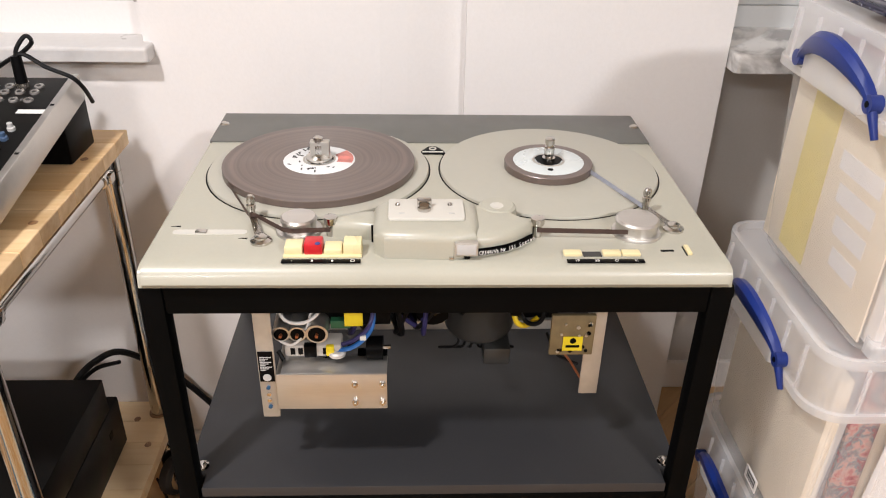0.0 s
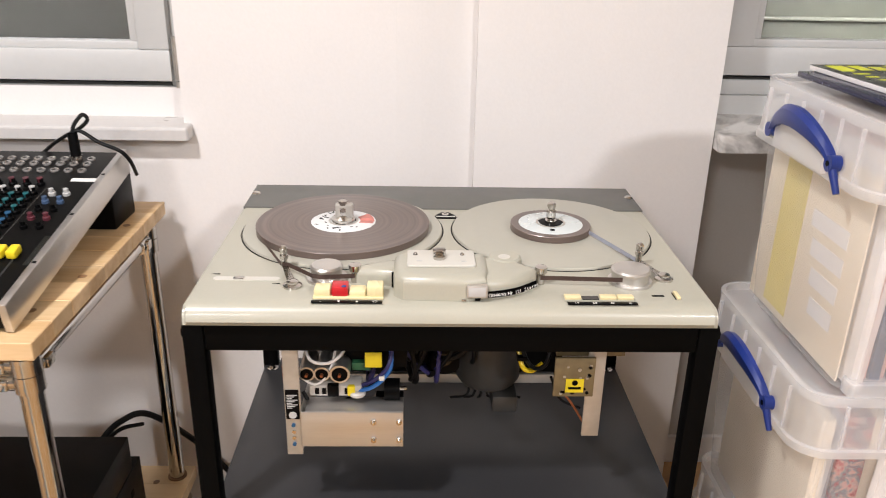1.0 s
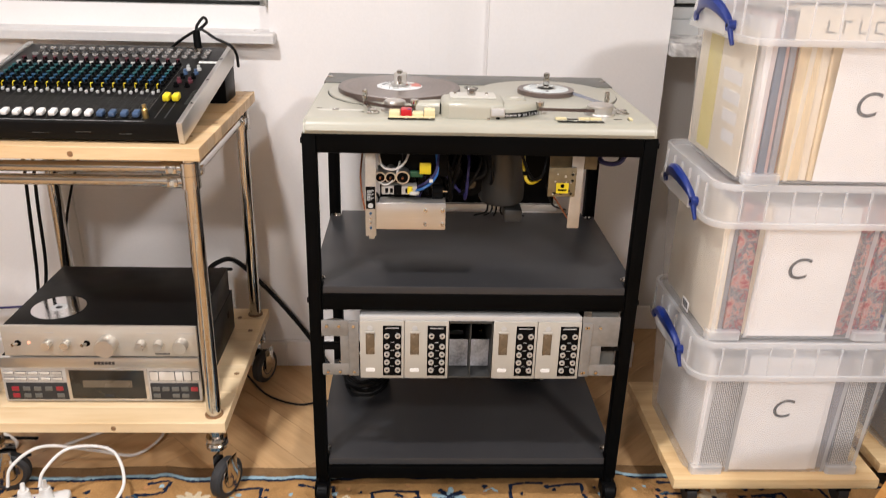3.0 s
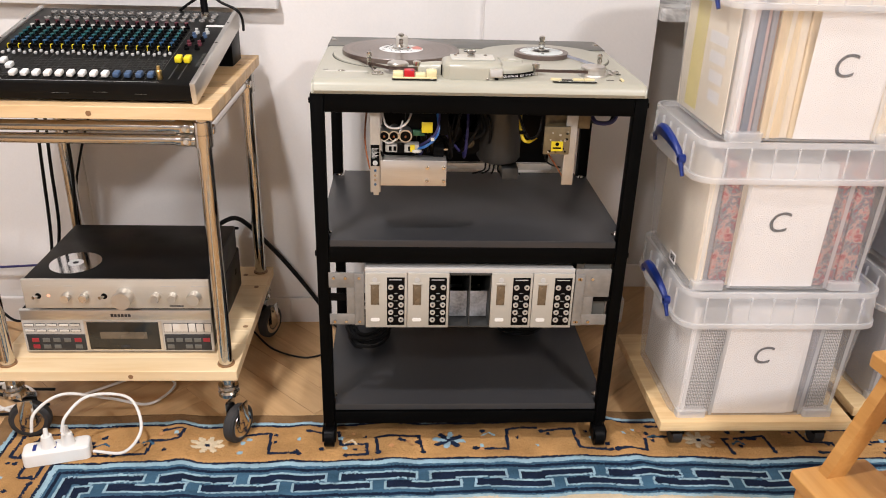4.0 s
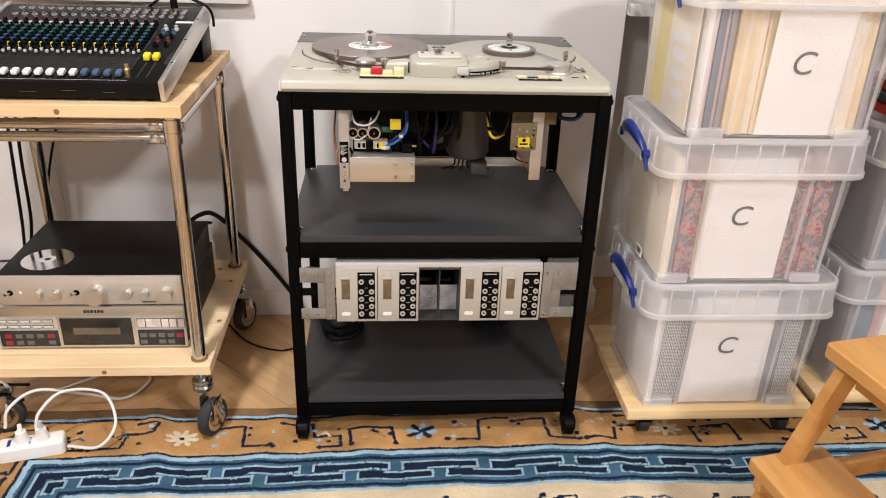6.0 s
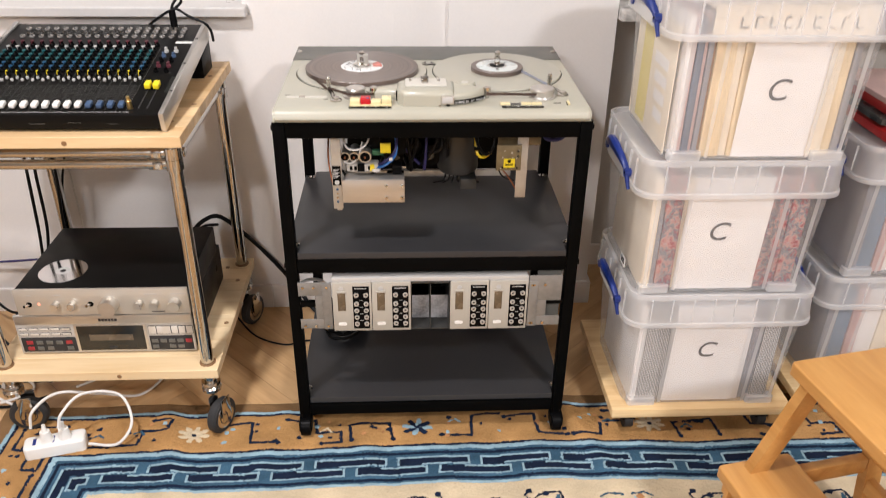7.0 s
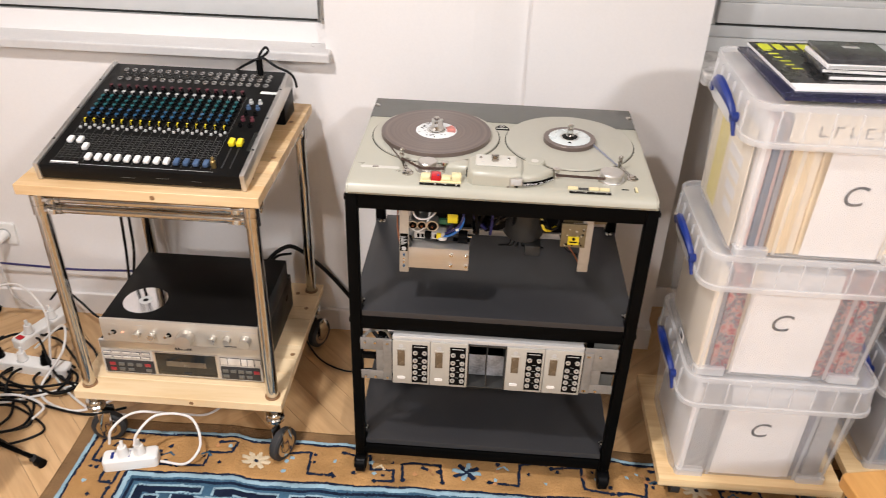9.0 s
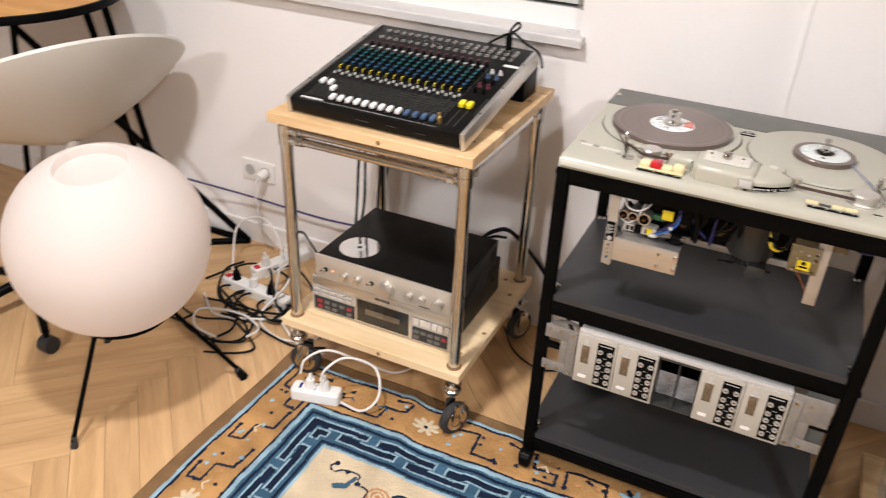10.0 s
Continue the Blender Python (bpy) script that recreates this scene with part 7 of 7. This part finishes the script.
for k in range(7):
    cx, cy = -1.40 + knot.uniform(-0.10, 0.10), 1.00 + knot.uniform(-0.12, 0.10)
    rx, ry, ph = knot.uniform(0.06, 0.14), knot.uniform(0.05, 0.11), knot.uniform(0, 6.2)
    loop = [(cx + rx * math.cos(ph + a * 0.75) * (1 + 0.12 * math.sin(2 * a)), cy + ry * math.sin(ph + a * 0.75), 0.007 + 0.006 * (k % 4) + knot.uniform(0, 0.006)) for a in range(8)]
    LEADS.append((CABLEWHT if k == 3 else CABLEBLK, 0.0041, loop))
for m, r, pts in LEADS:
    part("lead", T(pts, r, seg=8, steps=8), m, leads)
part("lead_plug", R((-1.245, 0.735, 0.012), (-1.205, 0.715, 0.014), 0.011, 0.014, seg=14), BLKPL, leads)

sg = thing("loudspeaker_cable", (-0.45, 1.2, 0.3), "thick black cable arching from trolley to rack", "cable")
part("lead", T([(-0.68, 1.22, 0.34), (-0.665, 1.24, 0.39), (-0.635, 1.28, 0.413), (-0.60, 1.34, 0.390), (-0.535, 1.41, 0.275), (-0.469, 1.425, 0.180), (-0.40, 1.41, 0.09), (-0.33, 1.36, 0.02), (-0.22, 1.34, 0.010)], 0.0068, seg=10), CABLEBLK, sg)
part("lead", T([(-0.69, 1.22, 0.33), (-0.672, 1.24, 0.37), (-0.645, 1.29, 0.385), (-0.615, 1.34, 0.365)], 0.0045, seg=8), CABLEBLK, sg)
part("lead", T([(-0.292, 0.80, 0.48), (-0.28, 0.86, 0.455), (-0.25, 0.90, 0.425), (-0.24, 0.95, 0.36)], 0.0042, seg=8), CABLEWHT, sg)
lf = thing("floor_lead", (-0.45, 1.3, 0.0), "thin black lead lying on the parquet", "cable")
part("lead", T([(-0.60, 1.36, 0.006), (-0.52, 1.25, 0.006), (-0.42, 1.20, 0.006), (-0.34, 1.22, 0.006), (-0.26, 1.16, 0.006)], 0.003, seg=7), CABLEBLK, lf)


# ---------- rug ----------
RGX0, RGX1, RGY0, RGY1 = -1.165, 1.95, -1.25, 0.925
RB = (0.045, 0.062, 0.205, 0.345)  # widths from the edge: brown, pale line, ochre border, blue key band
BROWN_, LIGHT_, NAVY_, TAN_, BLUE_, CREAM_, RUST_ = range(7)
RUGMATS = (RUGBROWN, RUGLIGHT, RUGNAVY, RUGTAN, RUGBLUE, RUGCREAM, RUGRUST)


def wave(x, y):
    return 0.006 * np.sin(2.3 * x + 1.1) + 0.004 * np.sin(5.1 * x + 0.4 * y) + 0.0045 * np.sin(17 * x + 2.0) * np.sin(6 * x)


class Weave:
    """The rug's knots on a grid: which yarn each one has."""

    def __init__(self, y0, y1, cell, seed):
        self.nx, self.ny = int(round((RGX1 - RGX0) / cell)), int(round((y1 - y0) / cell))
        self.x = np.linspace(RGX0, RGX1, self.nx + 1)
        self.y = np.linspace(y0, y1, self.ny + 1)
        self.rng = np.random.default_rng(seed)
        X, Y = np.meshgrid((self.x[1:] + self.x[:-1]) / 2, (self.y[1:] + self.y[:-1]) / 2)
        # the weaver's unsteady hand
        wx = 0.0016 * np.sin(23 * Y + 2 * np.sin(7 * X)) + 0.0006 * np.sin(61 * Y + 30 * X)
        wy = 0.0018 * np.sin(19 * X + 1.7 * np.sin(8 * Y)) + 0.0007 * np.sin(67 * X + 21 * Y)
        self.X, self.Y = X + wx + self.rng.normal(0, 0.00035, X.shape), Y + wy + self.rng.normal(0, 0.00035, X.shape)
        d = np.stack([RGY1 - self.Y, self.X - RGX0, RGX1 - self.X, self.Y - RGY0])
        d[1:3] += 1e-6
        self.side, self.v = d.argmin(0), d.min(0)
        self.u = np.where((self.side == 0) | (self.side == 3), self.X - RGX0, RGY1 - self.Y)
        self.k = np.full(X.shape, CREAM_)

    def bands(self):
        v = self.v
        for lim, yarn in ((RB[3], CREAM_), (RB[3] - 0.004, LIGHT_), (RB[3] - 0.013, BLUE_), (RB[2] + 0.014, LIGHT_), (RB[2] - 0.001, NAVY_), (RB[2] - 0.008, TAN_), (RB[1] + 0.001, NAVY_), (RB[0] + 0.011, LIGHT_), (RB[0], BROWN_)):
            self.k[v < lim] = yarn

    def meander(self):
        v0, v1 = RB[2] + 0.016, RB[3] - 0.014
        h, pitch = v1 - v0, 0.215
        f = (self.v - v0) / h
        inside = (f > 0) & (f < 1)
        length = np.where((self.side == 0) | (self.side == 3), RGX1 - RGX0, RGY1 - RGY0)
        ok = inside & (self.u > RB[2] + 0.045) & (self.u < length - RB[2] - 0.045)
        self.k[inside & ((f < 0.13) | (f > 0.87))] = NAVY_
        self.k[inside & ((f < 0.045) | (f > 0.955))] = BLUE_
        t = 0.0030
        for off, lo, hi, flip in ((0.0, 0.19, 0.50, 1), (0.107, 0.50, 0.81, -1)):
            m = np.mod(self.u - 0.03 - off, pitch)
            w = pitch * 0.875
            a, b = (lo + 0.02) * h + v0, (hi - 0.02) * h + v0
            box_in = ok & (m < w) & (self.v > a) & (self.v < b)
            self.k[box_in] = NAVY_
            outline = box_in & ((abs(self.v - a) < 2 * t) | (abs(self.v - b) < 2 * t) | (m < 2 * t) | (m > w - 2 * t))
            gap = (m > 2 * t) & (m < w * 0.34) & (abs(self.v - (a if flip < 0 else b)) < 2 * t)
            self.k[outline & ~gap] = LIGHT_

    def line(self, pts, w, yarn):
        for (ax, ay), (bx, by) in zip(pts, pts[1:]):
            i0, i1 = np.searchsorted(self.x, (min(ax, bx) - w - 0.008, max(ax, bx) + w + 0.008))
            j0, j1 = np.searchsorted(self.y, (min(ay, by) - w - 0.008, max(ay, by) + w + 0.008))
            if i1 <= i0 or j1 <= j0:
                continue
            i1, j1 = min(i1, self.nx), min(j1, self.ny)
            X, Y = self.X[j0:j1, i0:i1], self.Y[j0:j1, i0:i1]
            dx, dy = bx - ax, by - ay
            q = np.clip(((X - ax) * dx + (Y - ay) * dy) / max(dx * dx + dy * dy, 1e-9), 0, 1)
            hit = (X - ax - q * dx) ** 2 + (Y - ay - q * dy) ** 2 < (w / 2) ** 2
            self.k[j0:j1, i0:i1][hit] = yarn

    def dot(self, x, y, r, yarn):
        self.line([(x, y), (x + 1e-4, y)], 2 * r, yarn)

    def border(self):
        """Angular fretwork with buds, and a blossom now and then."""
        rn = random.Random(9)
        va, vb = RB[1] + 0.012, RB[2] - 0.020
        d = vb - va
        frets = ([(0, 0.78), (0.085, 0.86), (0.09, 0.16), (0.165, 0.10)], [(0.0, 0.06), (0.0, 0.90), (0.115, 0.84), (0.135, 0.58)], [(0.0, 0.90), (0.075, 0.88), (0.085, 0.42), (0.150, 0.42), (0.155, 0.06), (0.10, 0.04)], [(0.0, 0.16), (0.10, 0.12)], [(0.01, 0.1), (0.0, 0.6), (0.11, 0.66), (0.12, 0.1)])
        for side, length in (("top", RGX1 - RGX0), ("left", RGY1 - RGY0), ("right", RGY1 - RGY0)):
            def at(u, v):
                return {"top": (RGX0 + u, RGY1 - v), "left": (RGX0 + v, RGY1 - u), "right": (RGX1 - v, RGY1 - u)}[side]
            u, n = 0.10, 0
            while u < length - 0.20:
                if n % 4 == 3:
                    cu, cv = u + 0.05, va + 0.5 * d
                    pale = n % 8 == 3
                    for q in range(8):
                        a = q * math.pi / 4 + 0.2
                        tip = at(cu + 0.036 * math.cos(a), cv + 0.027 * math.sin(a))
                        self.line([at(cu + 0.012 * math.cos(a), cv + 0.010 * math.sin(a)), tip], 0.014, CREAM_ if pale else (NAVY_ if q % 2 else LIGHT_))
                    self.dot(*at(cu, cv), 0.0065, NAVY_)
                    u += 0.115
                else:
                    fr = frets[rn.randrange(len(frets))]
                    fl = rn.random() < 0.5
                    pts = [at(u + a, va + (1 - b if fl else b) * d) for a, b in fr]
                    self.line(pts, 0.0082, NAVY_)
                    for e in (pts[0], pts[-1]):
                        self.dot(*e, 0.0070, NAVY_)
                    w = max(a for a, b in fr)
                    for q in range(7):
                        a, b = u + rn.uniform(0.015, w), va + rn.uniform(0.15, 0.85) * d
                        self.dot(*at(a, b), rn.uniform(0.0045, 0.0075), rn.choice((NAVY_, NAVY_, LIGHT_, RUST_)))
                    if rn.random() < 0.6:
                        a, b = u + rn.uniform(0.02, w), va + rn.uniform(0.3, 0.7) * d
                        self.line([at(a, b), at(a + 0.016, b - 0.01), at(a + 0.03, b + 0.004)], 0.0055, rn.choice((BLUE_, CREAM_, LIGHT_)))
                    u += w + 0.016
                n += 1

    def field(self):
        """Curling sprays, striped fruit and an inner panel."""
        rn = random.Random(21)
        fx0, fx1, fy0, fy1 = RGX0 + RB[3], RGX1 - RB[3], RGY0 + RB[3], RGY1 - RB[3]

        def spray(x, y, s):
            pts = [(q.x, q.y) for q in smooth_line([(x + s * a, y + b, 0) for a, b in ((-0.085, -0.03), (-0.08, 0.0), (-0.045, 0.005), (-0.035, 0.035), (0.01, 0.03), (0.035, 0.012), (0.05, 0.03), (0.04, 0.042))], 4)]
            self.line(pts, 0.0055, NAVY_)
            for a, b in ((-0.085, -0.032), (-0.045, 0.006), (0.04, 0.042), (0.0, 0.03)):
                self.dot(x + s * a, y + b, 0.008, NAVY_)
            self.line([(x - s * 0.03, y + 0.02), (x - s * 0.02, y - 0.02)], 0.012, BLUE_)
            self.line([(x - s * 0.02, y - 0.015), (x + s * 0.005, y - 0.03)], 0.018, BLUE_)

        def fruit(x, y, a, b, c1, c2):
            for r, yarn in ((1.0, c1), (0.80, c2), (0.60, c1), (0.42, c2), (0.22, c1)):
                i0, i1 = np.searchsorted(self.x, (x - a, x + a))
                j0, j1 = np.searchsorted(self.y, (y - b, y + b))
                j1 = min(j1, self.ny)
                X, Y = self.X[j0:j1, i0:i1], self.Y[j0:j1, i0:i1]
                self.k[j0:j1, i0:i1][((X - x) / a) ** 2 + ((Y - y) / b) ** 2 < r * r] = yarn

        def cluster(x, y):
            for q in range(16):
                sx = -1 if q % 2 else 1
                self.dot(x + sx * rn.uniform(0.012, 0.06), y + rn.uniform(-0.03, 0.022), rn.uniform(0.005, 0.010), rn.choice((NAVY_, NAVY_, BLUE_, LIGHT_, RUST_)))
            for sx in (-1, 1):
                self.line([(x + sx * 0.012, y + 0.03), (x + sx * 0.045, y + 0.036), (x + sx * 0.065, y + 0.024)], 0.006, BLUE_)

        for y in (fy1 - 0.075, fy0 + 0.075):
            x, n = fx0 + 0.10, 0
            while x < fx1 - 0.08:
                if n % 3 == 0:
                    spray(x, y, 1 if n % 2 else -1)
                    fruit(x + 0.115, y - 0.006, 0.034, 0.028, RUST_, CREAM_)
                    fruit(x + 0.180, y + 0.002, 0.036, 0.030, NAVY_, BLUE_)
                    x += 0.31
                elif n % 3 == 1:
                    spray(x, y, -1)
                    x += 0.20
                else:
                    cluster(x, y)
                    x += 0.21
                n += 1
        for x in (fx0 + 0.075, fx1 - 0.075):
            y, n = fy1 - 0.24, 0
            while y > fy0 + 0.2:
                (fruit(x, y, 0.034, 0.04, RUST_, CREAM_) if n % 2 else cluster(x, y))
                y -= 0.22
                n += 1
        g = 0.155
        d = np.minimum(np.minimum(self.X - fx0, fx1 - self.X), np.minimum(self.Y - fy0, fy1 - self.Y))
        self.k[d > g] = NAVY_
        self.k[d > g + 0.008] = CREAM_
        self.k[d > g + 0.018] = TAN_
        sw = (np.sin(38 * self.X + 2.2 * np.sin(21 * self.Y)) * np.sin(41 * self.Y + 1.8 * np.sin(17 * self.X)))
        self.k[(d > g + 0.03) & (sw > 0.55)] = CREAM_
        self.k[(d > g + 0.03) & (sw < -0.75)] = RUST_

    def cloth(self, rug_thing):
        """Raises the knots to pile, trimmed lower along every change of yarn, with soft rucks by the wall."""
        X, Y = np.meshgrid(self.x, self.y)
        edge = np.zeros(self.k.shape, bool)
        edge[:, 1:] |= self.k[:, 1:] != self.k[:, :-1]
        edge[1:, :] |= self.k[1:, :] != self.k[:-1, :]
        depth = np.where(edge, 0.0026, 0.0) + np.where(self.k == NAVY_, 0.0011, 0.0) - np.where(self.k == LIGHT_, 0.0006, 0.0)
        dv = np.zeros(X.shape)
        cnt = np.zeros(X.shape)
        for a in (slice(0, -1), slice(1, None)):
            for b in (slice(0, -1), slice(1, None)):
                dv[a, b] += depth
                cnt[a, b] += 1
        v = np.minimum(np.minimum(RGY1 - Y, Y - RGY0), np.minimum(X - RGX0, RGX1 - X))
        Z = np.where(v < RB[0], 0.0048, 0.0108) - dv / cnt + self.rng.normal(0, 0.0006, X.shape)
        Z = np.where(v < 0.004, 0.001, Z)
        away = RGY1 - Y
        for xc, amp, wid, tilt in ((-0.66, 0.016, 0.030, 0.25), (-0.40, 0.010, 0.035, -0.2), (-0.14, 0.008, 0.04, 0.15), (0.455, 0.015, 0.030, 0.3), (0.14, 0.006, 0.05, -0.3)):
            Z = Z + amp * np.exp(-((X - xc - tilt * (away - 0.2)) / wid) ** 2) * np.clip(1.2 - away / 0.42, 0, 1) * np.clip((away + 0.02) / 0.12, 0, 1)
        Xw = X + 0.004 * np.sin(9 * Y + 1) * np.clip(1 - (X - RGX0) / 0.4, 0, 1) + self.rng.normal(0, 0.0004, X.shape)
        Yw = Y + wave(X, Y) + self.rng.normal(0, 0.0004, X.shape)
        co = np.stack([Xw, Yw, Z], -1).reshape(-1, 3)
        nx = self.nx + 1
        J, I = np.meshgrid(np.arange(self.ny), np.arange(self.nx), indexing="ij")
        quad = np.stack([J * nx + I, J * nx + I + 1, (J + 1) * nx + I + 1, (J + 1) * nx + I], -1).reshape(-1, 4)
        vf, kf = self.v.reshape(-1), self.k.reshape(-1)
        for nm, lo, hi, lab in (("edge_strip", -1, RB[0], "plain brown edge"), ("ochre_border", RB[0], RB[2] - 0.001, "ochre pile border with navy fretwork"), ("meander_band", RB[2] - 0.001, RB[3], "blue pile band with pale meander lines"), ("cream_field", RB[3], 9, "cream pile field with curling sprays")):
            sel = (vf >= lo) & (vf < hi)
            if not sel.any():
                continue
            used, inv = np.unique(quad[sel], return_inverse=True)
            f = inv.reshape(-1, 4)
            me = bpy.data.meshes.new(nm)
            me.vertices.add(len(used))
            me.vertices.foreach_set("co", (co[used] - np.array(ORIGIN[rug_thing])).astype(np.float32).ravel())
            me.loops.add(f.size)
            me.loops.foreach_set("vertex_index", f.ravel().astype(np.int32))
            me.polygons.add(len(f))
            me.polygons.foreach_set("loop_start", np.arange(0, f.size, 4, dtype=np.int32))
            for m in RUGMATS:
                me.materials.append(m)
            me.polygons.foreach_set("material_index", kf[sel].astype(np.int32))
            me.update(calc_edges=True)
            me.validate()
            me.shade_smooth()
            ob = new(nm, me)
            ob.parent = rug_thing
            tagged(ob, lab, kind="stuff")


def rug():
    r = thing("rug", (0.4, -0.16, -0.003), "hand-knotted ochre rug with blue meander border", "rug")
    split = 0.10
    for y0, y1, cell, seed in ((split, RGY1, 0.003, 3), (RGY0, split, 0.010, 4)):
        w = Weave(y0, y1, cell, seed)
        w.bands()
        w.meander()
        w.border()
        w.field()
        w.cloth(r)
    part("backing", B(RGX0 + 0.01, RGX1 - 0.01, RGY0 + 0.02, RGY1 - 0.022, -0.003, 0.0005), RUGBROWN, r, "coarse woven backing")
    return r


rug()


# ---------- parquet ----------
def parquet():
    floor = bpy.data.objects["floor"]
    pw, pl = 0.088, 0.528
    base = bmesh.new()
    box(base, -pl / 2 + 0.0006, pl / 2 - 0.0006, -pw / 2 + 0.0006, pw / 2 - 0.0006, -0.005, 0.0, 0.0)
    me = bpy.data.meshes.new("plank")
    base.to_mesh(me)
    base.free()
    me.materials.append(OAK)
    rest = bmesh.new()
    q = math.sqrt(0.5)
    count = 0
    n = 9
    for a in range(-60, 61):
        for b in range(-14, 15):
            for kind in (0, 1):
                # herringbone cells on a square lattice turned by 45 degrees
                if kind == 0:
                    lx, ly, turn = a * pw + b * pl + pl / 2, a * pw - b * 0 + pw / 2, 0
                    lx, ly = a * pw + pl / 2 + b * 2 * pl, a * pw + pw / 2
                else:
                    lx, ly, turn = a * pw + pw / 2 + b * 2 * pl - pw, a * pw + pl / 2 + 0.0, 90
                    lx, ly = a * pw - pw / 2 + b * 2 * pl, a * pw + pl / 2
                x, y = q * (lx - ly) - 0.3, q * (lx + ly) - 1.0
                if not (XL - 0.25 < x < XR + 0.25 and YB - 0.25 < y < 1.72):
                    continue
                M = pose(x, y, 0, 0, 0, 45 + turn)
                near = -2.5 < x < 0.75 and y > 0.0
                if near and count < 300:
                    ob = new("plank", me)
                    ob.parent = floor
                    ob.matrix_local = M
                    count += 1
                else:
                    box(rest, -pl / 2 + 0.0006, pl / 2 - 0.0006, -pw / 2 + 0.0006, pw / 2 - 0.0006, -0.005, 0.0, 0.0, m=M)
    for co, no in (((XL, 0, 0), (-1, 0, 0)), ((XR, 0, 0), (1, 0, 0)), ((0, YB, 0), (0, -1, 0)), ((0, 1.72, 0), (0, 1, 0))):
        bmesh.ops.bisect_plane(rest, geom=rest.verts[:] + rest.edges[:] + rest.faces[:], plane_co=co, plane_no=no, clear_outer=True)
    far = part("plank_field", rest, OAK, floor, smooth=False)
    tagged(far, kind="stuff")


parquet()
